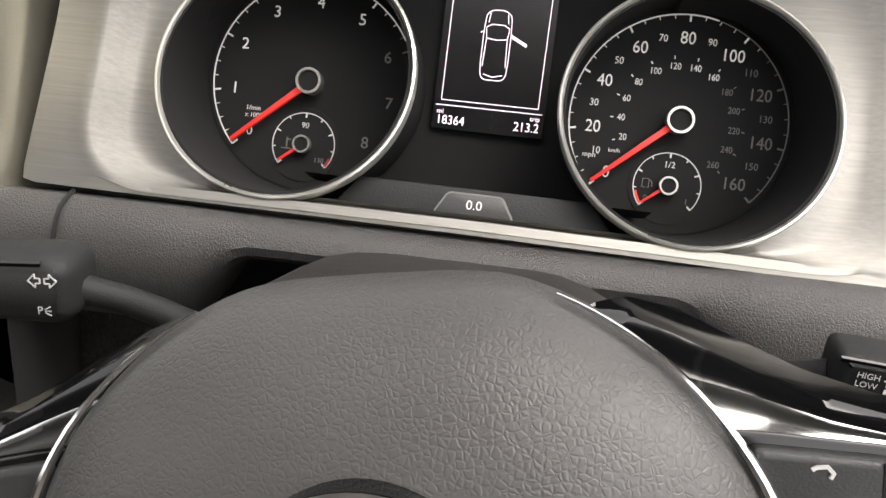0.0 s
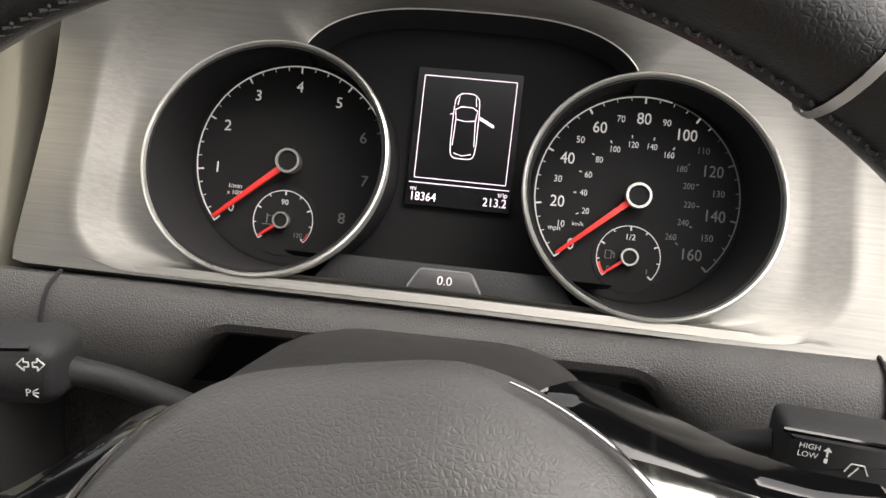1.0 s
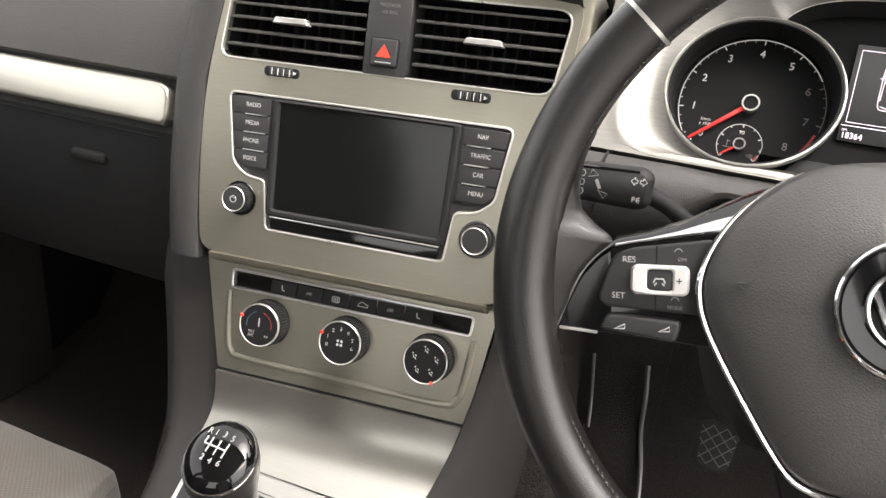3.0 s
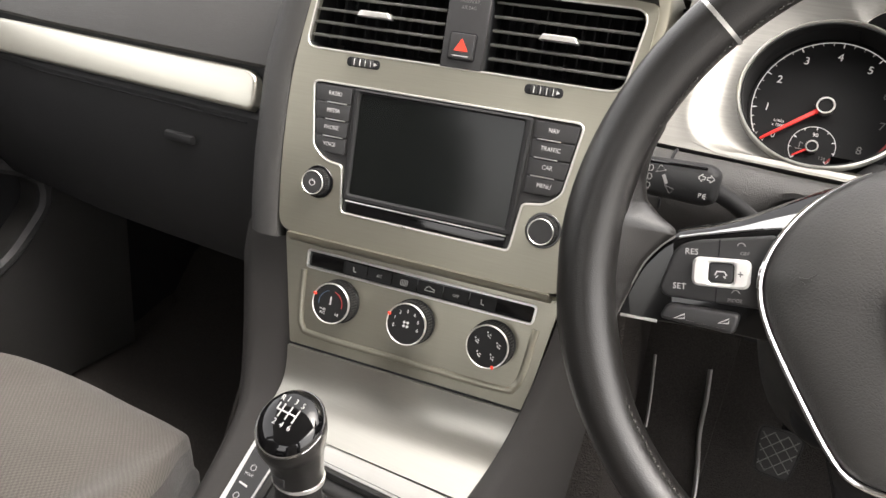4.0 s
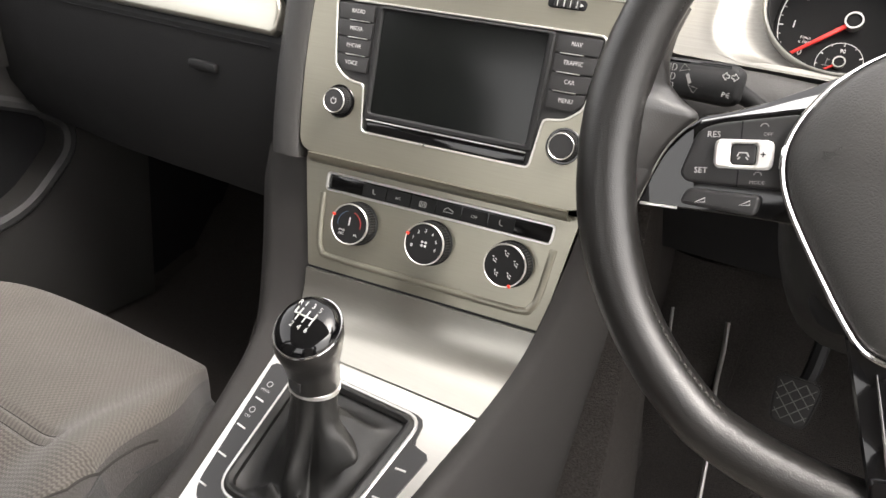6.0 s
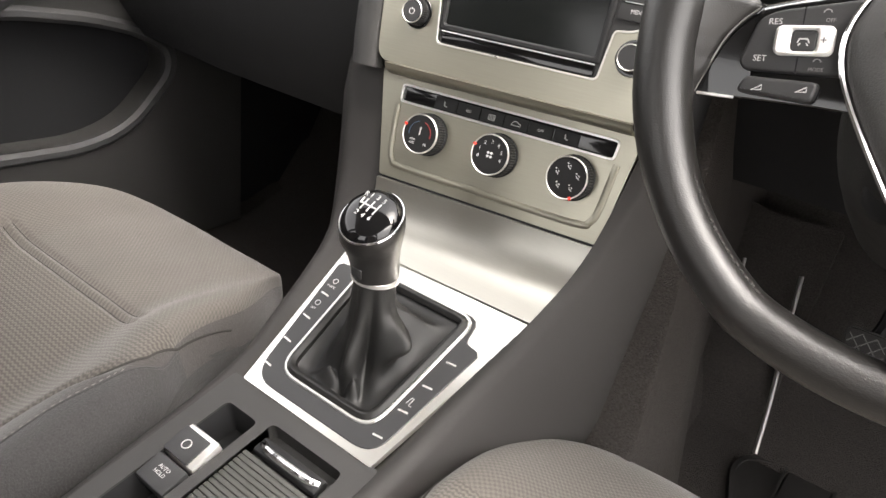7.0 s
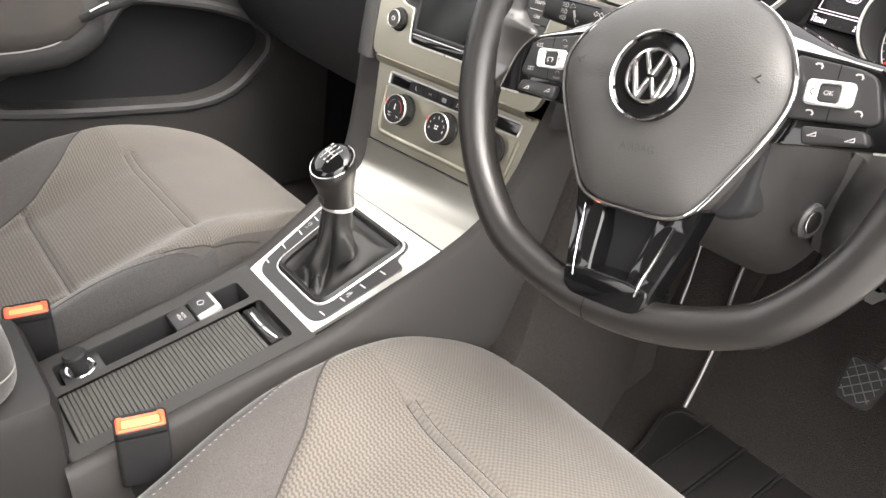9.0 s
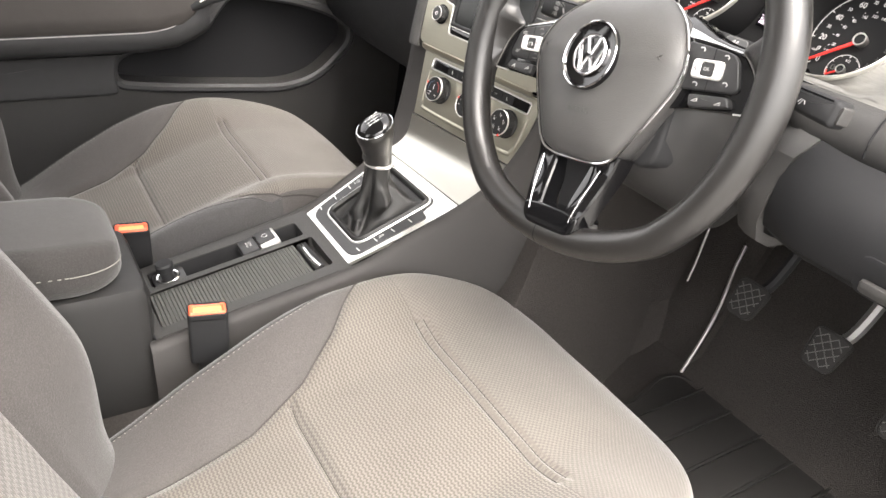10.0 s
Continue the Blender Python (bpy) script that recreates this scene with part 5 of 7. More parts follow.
    part("disc_slot", prism(rr(0.142, 0.0085, 0.001, 0, -0.0465), -0.004, 0.0002, 0.0008), M_GLOSS, ra, "gloss black disc slot")
    part("slot_line", block(0.142, 0.0012, 0.0016, 0.0004, at(0, -0.0412, 0.0012)), M_SATIN, ra)
    for s, words in ((-1, ("RADIO", "MEDIA", "PHONE", "VOICE")), (1, ("NAV", "TRAFFIC", "CAR", "MENU"))):
        for i, wd in enumerate(words):
            y1, y0 = 0.0505 - 0.0140 * i, 0.0505 - 0.0140 * (i + 1) + 0.0012
            xo = lambda y: s * (0.1070 + (y + 0.001) / 0.054 * 0.0062)
            poly = [(s * 0.0785, y0), (xo(y0) - (s * 0.006 if i == 3 else 0), y0), (xo(y1), y1), (s * 0.0785, y1)]
            if i == 3:
                poly.insert(2, (xo(y0 + 0.006), y0 + 0.006))
            if s < 0:
                poly = poly[::-1]
            key = part("key", prism(rounded(poly, 0.0012, 3), -0.003, 0.0004, 0.0006), M_BUTTON, ra, "black key with white word")
            writing(wd, 0.0048, key, M_PRINT, at(s * 0.0935, (y0 + y1) / 2 + 0.0006, 0.0006), squeeze=0.86)
            if i < 3:
                part("key_line", block(0.0185, 0.0007, 0.0012, 0.0002, at(s * 0.0910, y0 - 0.0004, 0.0006)), M_SATIN, ra, "thin silver line")
    for s in (-1, 1):
        kn = part("knob", revolve([(0.0140, -0.006), (0.0140, 0.002), (0.0128, 0.0028), (0.0126, 0.0105), (0.0120, 0.0120)], 40), M_BLACK, ra, "ribbed black knob", at(s * 0.0995, -0.0305, 0.0) @ Matrix.Scale(0.84, 4))
        bm = bmesh.new()
        for i in range(36):
            a = 2 * math.pi * i / 36
            block(0.0010, 0.0008, 0.0075, 0.0, pose(0.0130 * math.cos(a), 0.0130 * math.sin(a), 0.0065, 0, 0, math.degrees(a)), bm)
        part("grip_ribs", bm, M_BUTTON, kn)
        part("knob_ring", revolve([(0.0120, 0.0110), (0.0122, 0.0122), (0.0116, 0.0128), (0.0110, 0.0122)], 40, hollow=True), M_RING, kn, "chrome ring")
        part("knob_cap", revolve([(0.0108, 0.0112), (0.0104, 0.0122), (0.0, 0.0124)], 32), M_BUTTON, kn)
        part("knob_collar", frame_plate(circle(0.0166, 40), circle(0.0142, 40), -0.002, 0.0008, 0.0004), M_GLOSS, kn)
        if s < 0:
            part("symbol", strip(arc_pts(0.0030, 25, 335, 20), 0.0006, 0.0122, 0.0128), M_PRINT, kn)
            part("symbol", strip([(0, 0.0012), (0, 0.0038)], 0.0006, 0.0122, 0.0128), M_PRINT, kn)

    # air vents
    for s, shape in ((-1, ventL), (1, ventR)):
        vt = thing("air_vent", F_STACK, "black centre air vent with thin slats", "air vent", "centre air vents")
        x0, x1 = (-0.127, -0.005) if s < 0 else (0.028, 0.144)
        part("duct", prism(offset(shape, -0.001), -0.060, -0.040), M_DARK, vt)
        bm = bmesh.new()
        for a, b in ((shape, 0),):
            rings(bm, [[(x, y, 0.0005) for x, y in offset(shape, -0.0008)], [(x, y, -0.045) for x, y in offset(shape, -0.0008)]], False, False)
        part("wall", bm, M_BLACK, vt)
        for i in range(5):
            y = 0.0895 + 0.0105 * i
            part("slat", prism([(x0 + 0.003, -0.0011), (x1 - 0.003, -0.0011), (x1 - 0.003, 0.0011), (x0 + 0.003, 0.0011)], -0.016, -0.0035, 0.0008), M_SLAT, vt, "thin dark grey slat", pose(0, y, 0.0, 8, 0, 0))
        for i in range(11):
            x = x0 + 0.010 + (x1 - x0 - 0.02) * i / 10
            part("vane", block(0.0012, 0.050, 0.014, 0.0003, at(x, 0.110, -0.030)), M_DARK, vt)
        xc = (x0 + x1) / 2 - 0.002
        tab = rounded([(-0.0150, -0.0022), (0.0150, -0.0022), (0.0125, 0.0026), (-0.0125, 0.0026)], 0.001)
        part("slat_tab", prism(tab, -0.006, 0.0020, 0.0008), M_SATIN, vt, "satin silver vent tab", at(xc, 0.1110, 0.0))
        rl = part("roller_slot", prism(rr(0.0300, 0.0075, 0.003), -0.002, 0.0006, 0.0004), M_DARK, vt, "", at(xc - 0.004, 0.0725, 0.0))
        for i in range(7):
            part("wheel_rib", block(0.0022, 0.0062, 0.003, 0.0006, at(-0.0085 + 0.0028 * i, 0, 0.0015)), M_BUTTON, rl)
        bm = bmesh.new()
        for i in range(4):
            block(0.0006, 0.0050, 0.001, 0.0, at(-0.0070 + 0.0050 * i, 0, 0.0028), bm)
        prism([(0.0100, -0.0014), (0.0128, 0.0), (0.0100, 0.0014)], 0.0004, 0.0014, 0, bm)
        part("roller_marks", bm, M_PRINT, rl)

    hz = thing("hazard_panel", F_STACK, "dark grey column with the hazard light switch", "switch panel")
    part("column", prism([(-0.0055, 0.0795), (0.0285, 0.0795), (0.0285, 0.142), (-0.0055, 0.142)], -0.03, 0.0016, 0.0010), M_BUTTON, hz, "dark grey plastic column")
    sw = part("hazard_switch", prism(rr(0.0205, 0.0195, 0.002), 0.0, 0.0028, 0.0010), M_BUTTON, hz, "dark hazard switch", at(0.0110, 0.0960, 0.0016))
    part("switch_edge", frame_plate(rr(0.0225, 0.0215, 0.0025), rr(0.0208, 0.0198, 0.002), -0.001, 0.0006, 0.0002), M_DARK, sw)
    part("warning_triangle", prism([(-0.0058, -0.0035), (0.0058, -0.0035), (0.0, 0.0058)], 0.0026, 0.0032), M_RED, sw, "red triangle")
    part("switch_line", block(0.0130, 0.0006, 0.0008, 0.0, at(0, -0.0072, 0.0028)), M_PRINT, sw)
    writing("PASSENGER", 0.0038, hz, M_DIM, at(0.0115, 0.1300, 0.0018), squeeze=0.8)
    writing("AIR BAG", 0.0038, hz, M_DIM, at(0.0115, 0.1250, 0.0018), squeeze=0.85)

    # climate panel
    cp = thing("climate_panel", F_CLIMATE, "champagne silver heating panel with three knobs", "climate control")
    out = rounded([(-0.1145, -0.0490), (0.1095, -0.0490), (0.1225, 0.050), (-0.1365, 0.050)], 0.003)
    slot = rounded([(-0.1090, 0.0240), (0.1020, 0.0240), (0.1030, 0.0385), (-0.1095, 0.0385)], 0.003)
    part("panel", plate_with_holes(out, [slot], 0.0, 0.006), M_STACK, cp, "champagne silver panel")
    line = curve_points([(-0.1115, 0.020, 0), (-0.1085, -0.018, 0), (-0.1040, -0.032, 0), (-0.090, -0.0365, 0), (0.0, -0.0365, 0), (0.085, -0.0365, 0), (0.0985, -0.031, 0), (0.103, -0.018, 0), (0.1065, 0.020, 0)], 40)
    bm = tube([(q.x, q.y, -0.0006) for q in line], 0.0034, 10, flat=0.75)
    part("ridge", bm, M_STACK, cp, "soft ridge round the field")
    part("slot_frame", frame_plate(offset(slot, -0.0016), offset(slot, 0.0006), -0.004, 0.0012, 0.0005), M_SATIN, cp, "bright frame of the keys")
    part("key_strip", prism(offset(slot, 0.0004), -0.012, -0.0015, 0.0006), M_GLOSS, cp, "gloss black strip")
    signs = ["seat", "A/C", "rear", "car", "OFF", "seat"]
    for i, sg in enumerate(signs):
        x = -0.0620 + 0.0240 * i
        key = part("key", prism(rr(0.0232, 0.0120, 0.001, x, 0.0305), -0.004, -0.0004, 0.0005), M_BLACK, cp, "small black key")
        if sg in ("A/C", "OFF"):
            writing(sg, 0.0036, key, M_PRINT, at(x, 0.0305, -0.0002), squeeze=0.9)
        elif sg == "seat":
            part("symbol", strip([(x - 0.0014, 0.0332), (x - 0.0009, 0.0294), (x + 0.0016, 0.0288)], 0.0008, -0.0004, 0.0002), M_PRINT, key)
        elif sg == "rear":
            bm = strip(rr(0.0062, 0.0046, 0.0008, x, 0.0305), 0.0005, -0.0004, 0.0002, None, True)
            for k in (-1, 0, 1):
                strip([(x + k * 0.0016, 0.0288), (x + k * 0.0016, 0.0322)], 0.0005, -0.0004, 0.0002, bm)
            part("symbol", bm, M_PRINT, key)
        else:
            bm = strip([(x - 0.0045, 0.0290), (x - 0.0030, 0.0315), (x - 0.0005, 0.0330), (x + 0.0022, 0.0315), (x + 0.0045, 0.0308), (x + 0.0045, 0.0290)], 0.0006, -0.0004, 0.0002, None, True)
            part("symbol", bm, M_PRINT, key)
    for i, x in enumerate((-0.0715, 0.0010, 0.0735)):
        kn = part("knob", revolve([(0.0195, 0.0), (0.0195, 0.0020), (0.0182, 0.0030), (0.0180, 0.0125), (0.0176, 0.0160)], 48), M_BLACK, cp, "round black rotary knob", at(x, 0.0, 0.0) @ Matrix.Diagonal((1.01, 1.01, 1.0, 1.0)))
        bm = bmesh.new()
        for k in range(48):
            a = 2 * math.pi * k / 48
            block(0.0008, 0.0010, 0.0100, 0.0, pose(0.0183 * math.cos(a), 0.0183 * math.sin(a), 0.0085, 0, 0, math.degrees(a)), bm)
        part("grip_ribs", bm, M_BUTTON, kn)
        part("knob_ring", revolve([(0.0178, 0.0150), (0.0180, 0.0170), (0.0174, 0.0177), (0.0168, 0.0172)], 48, hollow=True), M_RING, kn, "chrome ring")
        fc = part("knob_face", revolve([(0.0168, 0.0158), (0.0164, 0.0170), (0.0, 0.0172)], 40), M_DIAL, kn, "black knob face")
        mk = (-70, -70, 155)[i]
        mx, my = dial_pos(0.0172, mk)
        part("pointer_mark", block(0.0022, 0.0030, 0.0026, 0.0005, at(mx, my, 0.0166, -mk)), M_RED, kn, "red pointer mark")
        if i == 0:
            part("cold_arc", strip(arc_pts(0.0112, -100, -15, 16), 0.0006, 0.0171, 0.0176), material("blue_print", (0.03, 0.06, 0.10), 0.5), fc)
            part("warm_arc", strip(arc_pts(0.0112, 15, 100, 16), 0.0006, 0.0171, 0.0176), M_DARKRED, fc)
            part("symbol", strip([(0, 0.006), (0, -0.001)], 0.0010, 0.0171, 0.0176), M_PRINT, fc)
            writing("MAX", 0.0028, fc, M_PRINT, at(-0.0062, -0.0060, 0.0173))
            writing("A/C", 0.0034, fc, M_PRINT, at(-0.0062, -0.0092, 0.0173))
            writing("HI", 0.0034, fc, M_PRINT, at(0.0075, -0.0085, 0.0173))
        elif i == 1:
            for v in range(7):
                px, py = dial_pos(0.0112, -105 + 35 * v)
                writing(str(v), 0.0042, fc, M_PRINT, at(px, py, 0.0173))
            bm = bmesh.new()
            for k in range(4):
                q = dial_pos(0.0022, 45 + 90 * k)
                prism(circle(0.0011, 10, q[0], q[1]), 0.0171, 0.0176, 0, bm)
            part("symbol", bm, M_PRINT, fc)
        else:
            for v in range(5):
                px, py = dial_pos(0.0095, -144 + 72 * v)
                bm = strip([(px - 0.0010, py + 0.0008), (px - 0.0006, py - 0.0009), (px + 0.0010, py - 0.0010), (px + 0.0013, py - 0.0022)], 0.0005, 0.0171, 0.0176)
                strip([(px + 0.0004, py + 0.0012), (px + 0.0018, py + 0.0004)], 0.0005, 0.0171, 0.0176, bm)
                prism(circle(0.0006, 8, px - 0.0014, py + 0.0024), 0.0171, 0.0176, 0, bm)
                part("symbol", bm, M_PRINT, fc)


build_stack()


# ---- centre console ----
EDGE_R = [(0.030, 0.086, 0.254), (0.160, 0.090, 0.279), (0.295, 0.096, 0.309), (0.365, 0.106, 0.346), (0.438, 0.121, 0.388), (0.485, 0.133, 0.430), (0.520, 0.141, 0.490), (0.545, 0.148, 0.560)]
EDGE_L = [(0.030, -0.089, 0.254), (0.160, -0.094, 0.279), (0.295, -0.102, 0.306), (0.365, -0.112, 0.338), (0.438, -0.128, 0.378), (0.470, -0.143, 0.420), (0.490, -0.154, 0.480), (0.505, -0.164, 0.542)]


def build_console():
    co = thing("centre_console", Matrix.Identity(4), "dark grey centre console between the seats", "centre console", kind="structure")
    for s, edge in ((1, EDGE_R), (-1, EDGE_L)):
        e = curve_points(edge, 42)
        rows = []
        for p in e:
            y, x, z = p.x, p.y, p.z
            fw = smooth(0.25, 0.50, y)
            wi = 0.022 + (0.022 if s < 0 else -0.008) * smooth(0.36, 0.46, y) + (0.022 * smooth(0.44, 0.50, y) if s < 0 else 0.0)
            rows.append([(x - s * wi, y + 0.006, z - 0.008), (x - s * 0.010, y + 0.001, z + 0.0005), (x - s * 0.002, y, z - 0.0015), (x + s * 0.004, y, z - 0.010), (x + s * (0.010 + 0.012 * fw), y + 0.01 * fw, z - 0.05),
                         (x + s * (0.018 + 0.03 * fw), y + 0.05 * fw, z * 0.55), (x + s * (0.022 + 0.035 * fw), y + 0.12 * fw, 0.10), (x + s * (0.03 + 0.035 * fw), y + 0.14 * fw, 0.03)])
        part("flank", sheet(rows), M_FLANK, co, "dark grey plastic console flank", sharp=60)
    # footwell side carpets below and ahead of the flanks
    for s in (1, -1):
        rows = []
        for y, zt in ((0.20, 0.06), (0.28, 0.085), (0.36, 0.125), (0.43, 0.185), (0.49, 0.275), (0.535, 0.40), (0.57, 0.54), (0.60, 0.62), (0.70, 0.62), (0.85, 0.62), (1.08, 0.62)):
            base = 0.228 - 0.075 * smooth(0.62, 0.86, y)
            out = [(s * (base - 0.10 * (z - 0.03)), y, z) for z in (zt, zt * 0.66 + 0.01, zt * 0.33 + 0.02, 0.03)]
            rows.append([(out[0][0] - s * 0.06, y + 0.01, zt + 0.006), (out[0][0] - s * 0.004, y, zt + 0.003)] + out)
        part("footwell_side", sheet(rows), M_CARPET, co, "dark carpet at the tunnel side", sharp=60)
    # lid between climate panel and gear lever
    rows = []
    top_l, top_r = F_CLIMATE @ Vector((-0.1140, -0.0505, 0.0)), F_CLIMATE @ Vector((0.1090, -0.0505, 0.0))
    bot_l, bot_r = Vector((-0.096, 0.4360, 0.3800)), Vector((0.108, 0.4420, 0.3800))
    for i in range(13):
        f = i / 12
        row = []
        for j in range(17):
            g = j / 16
            a = top_l.lerp(top_r, g)
            b = bot_l.lerp(bot_r, g)
            p = a.lerp(b, f)
            sag = 0.017 * math.sin(math.pi * f) * (1 - 0.4 * f)
            p += Vector((0, 0.6, -0.8)) * sag
            row.append(tuple(p))
        rows.append(row)
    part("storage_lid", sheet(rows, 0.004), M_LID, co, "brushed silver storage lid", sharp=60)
    part("lid_gap", tube([tuple(top_l + Vector((0, 0.001, 0.001))), tuple(top_r + Vector((0, 0.001, 0.001)))], 0.0012, 6), M_DARK, co)
    part("lid_gap", tube([tuple(bot_l + Vector((0, -0.001, -0.001))), tuple(bot_r + Vector((0, -0.001, -0.001)))], 0.0010, 6), M_DARK, co)

    gs = thing("gear_surround", F_SHIFT, "brushed silver gear lever surround with dark keys", "gear surround")
    plate = rounded([(-0.0770, -0.0815), (0.0735, -0.0825), (0.1095, 0.0830), (-0.0910, 0.0800)], 0.002)
    hole = rounded([(-0.0530, -0.0585), (0.0530, -0.0585), (0.0680, 0.0640), (-0.0570, 0.0640)], [0.018, 0.018, 0.014, 0.014], 5)
    part("plate", plate_with_holes(plate, [hole], 0.0, 0.005), M_BRUSH_LIT, gs, "brushed silver plate")
    u_o = rounded([(-0.0700, -0.0755), (0.0690, -0.0755), (0.0900, 0.0400), (0.0725, 0.0430), (0.0712, 0.0670), (-0.0600, 0.0670), (-0.0620, 0.0580), (-0.0850, 0.0560)], [0.022, 0.020, 0.004, 0.003, 0.012, 0.012, 0.003, 0.004], 5)
    part("key_panel", frame_plate(resample(u_o, 96), resample(offset(hole, 0.0005), 96), -0.004, 0.0012, 0.0006), M_BUTTON, gs, "dark grey panel with flat keys")
    part("boot_ring", frame_plate(resample(offset(hole, -0.0022), 80), resample(offset(hole, 0.0012), 80), -0.003, 0.0030, 0.0010), M_SATIN, gs, "satin silver ring round the boot")
    part("boot_frame", frame_plate(resample(offset(hole, 0.0008), 80), resample(offset(hole, 0.0085), 80), -0.004, 0.0062, 0.0030), M_BOOT, gs)
    for s in (-1, 1):
        for k in range(4):
            y = -0.0600 + 0.0268 * k
            x = s * 0.0700 + (0.150 if s > 0 else -0.060) * (y + 0.010)
            part("key_mark", block(0.0095, 0.0016, 0.0010, 0.0002, at(x, y, 0.0014, s * 6)), M_SATIN, gs, "small silver divider")
    for x, y, tx in ((-0.0725, 0.0330, "MODE"), (-0.0715, 0.0070, "OFF")):
        bm = strip(circle(0.0026, 14, x, y + 0.003), 0.0005, 0.0012, 0.0016, None, True)
        part("symbol", bm, M_PRINT, gs)
        if tx:
            writing(tx, 0.0034, gs, M_PRINT, at(x, y - 0.0035, 0.0015))
    part("symbol", strip([(0.064, -0.026), (0.066, -0.020), (0.068, -0.020), (0.067, -0.027), (0.070, -0.027)], 0.0006, 0.0012, 0.0016), M_PRINT, gs)
    part("panel_seam", strip([(-0.0875, 0.0660), (-0.066, 0.0660)], 0.0007, -0.001, 0.0004), M_DARK, gs)

    # gear lever
    gl = thing("gear_lever", Matrix.Translation((0.002, 0.362, 0.345)) @ Euler((radians(-4), radians(1), 0)).to_matrix().to_4x4(), "black leather gear lever with a chrome ringed cap", "gear lever")
    inv = gl.matrix_world.inverted() @ F_SHIFT
    n = 120
    hole_r = resample(offset(hole, 0.0060), n)
    def hump(v, mid, wide):
        return math.exp(-((v - mid) / wide) ** 2)

    def turn_to(a, deg):
        return math.remainder(a - radians(deg), 2 * math.pi)

    loops = []
    for f in [i / 26 for i in range(27)]:
        loop = []
        for i, (hx, hy) in enumerate(hole_r):
            p = inv @ Vector((hx, hy, 0.0))
            a = math.atan2(p.y, p.x)
            q = Vector((0.0172 * math.cos(a), 0.0172 * math.sin(a), 0.066))
            r = p.lerp(q, 1 - (1 - f) ** 1.9)
            # slack leather lies low near the frame and climbs steeply to the neck
            r.z = p.z - 0.006 * math.sin(math.pi * min(1.0, f * 2.2)) * (f < 0.455) + (0.066 - p.z) * (0.08 * f + 0.92 * f ** 2.5)
            side = Vector((math.cos(a), math.sin(a), 0.25))
            # a stiff fold standing out to one side, its crease, a flap lying towards the seat, and small pleats at the neck
            lift = 0.0260 * max(0.0, 1 - abs(turn_to(a, -4)) / 0.60) * hump(f, 0.62, 0.15)
            lift -= 0.0085 * hump(turn_to(a, -48), 0.0, 0.20) * hump(f, 0.58, 0.24)
            lift += 0.0115 * max(0.0, 1 - abs(turn_to(a, -80)) / 0.42) * hump(f, 0.58, 0.20)
            lift -= 0.0055 * hump(turn_to(a, 42), 0.0, 0.25) * hump(f, 0.62, 0.2)
            lift += 0.0045 * hump(turn_to(a, 150), 0.0, 0.5) * hump(f, 0.6, 0.2)
            lift += 0.0011 * math.sin(7 * a + 5 * f) * hump(f, 0.85, 0.14)
            r += side * lift
            r.z += 0.0190 * max(0.0, 1 - abs(turn_to(a, -112)) / 0.46) * hump(f, 0.24, 0.10)
            r.z -= 0.0075 * hump(turn_to(a, -82), 0.0, 0.13) * hump(f, 0.24, 0.12)
            r.z += 0.0160 * max(0.0, 1 - abs(turn_to(a, -64)) / 0.24) * hump(f, 0.28, 0.11)
            r.z += 0.0050 * hump(turn_to(a, 8), 0.0, 0.25) * hump(f, 0.34, 0.14)
            loop.append(tuple(r))
        loops.append(loop)
    bm = bmesh.new()
    rings(bm, loops, False, True)
    part("boot", bm, M_BOOT, gl, "creased black leather boot", sharp=75)
    part("collar", revolve([(0.0178, 0.0650), (0.0197, 0.0660), (0.0199, 0.0695), (0.0186, 0.0715)], 36, hollow=True), M_SATIN, gl, "satin silver collar")
    tilt = Matrix.Translation((0, 0, 0.069)) @ Euler((radians(14), radians(0), 0)).to_matrix().to_4x4()
    kb = part("knob", revolve([(0.0178, 0.0), (0.0184, 0.006), (0.0188, 0.020), (0.0204, 0.034), (0.0229, 0.046), (0.0245, 0.056), (0.0247, 0.064), (0.0236, 0.069)], 40), M_LEATHER, gl, "black leather gear knob", tilt @ Matrix.Diagonal((1.06, 1.06, 0.80, 1.0)))
    part("knob_ring", revolve([(0.0240, 0.0682), (0.0245, 0.0690), (0.0241, 0.0700), (0.0230, 0.0700)], 40, hollow=True), M_CHROME, kb, "chrome ring")
    part("knob_cap", revolve([(0.0234, 0.0690), (0.0228, 0.0716), (0.0208, 0.0752), (0.0172, 0.0784), (0.0120, 0.0806), (0.0060, 0.0817), (0.0, 0.0820)], 48), M_GLOSS, kb, "gloss black cap with the shift pattern")
    bm = bmesh.new()
    for x in (-0.0060, 0.0, 0.0060):
        strip([(x, -0.0048), (x, 0.0048)], 0.0009, 0.0790, 0.0823, bm)
    strip([(-0.0100, 0.0), (0.0060, 0.0)], 0.0009, 0.0790, 0.0823, bm)
    strip([(-0.0100, 0.0), (-0.0100, 0.0048)], 0.0009, 0.0785, 0.0818, bm)
    part("shift_pattern", bm, M_PRINT, kb, "white shift pattern")
    for tx, x, y in (("R", -0.0105, 0.0080), ("1", -0.0060, 0.0085), ("3", 0.0, 0.0088), ("5", 0.0062, 0.0082), ("2", -0.0060, -0.0082), ("4", 0.0, -0.0085), ("6", 0.0062, -0.0082)):
        writing(tx, 0.0056, kb, M_PRINT, at(x, y, 0.0817))
    part("knob_window", block(0.0100, 0.0016, 0.0100, 0.0008, pose(0, -0.0193, 0.018, -6, 0, 0)), M_BUTTON, kb)

    for ob in [kb] + [o for o in bpy.data.objects if o.parent == kb]:
        for v in ob.data.vertices:
            p = ob.matrix_basis @ v.co if ob is not kb else v.co.copy()
            p.z += (0.42 * p.y - 0.06 * p.x) * smooth(0.030, 0.066, p.z)
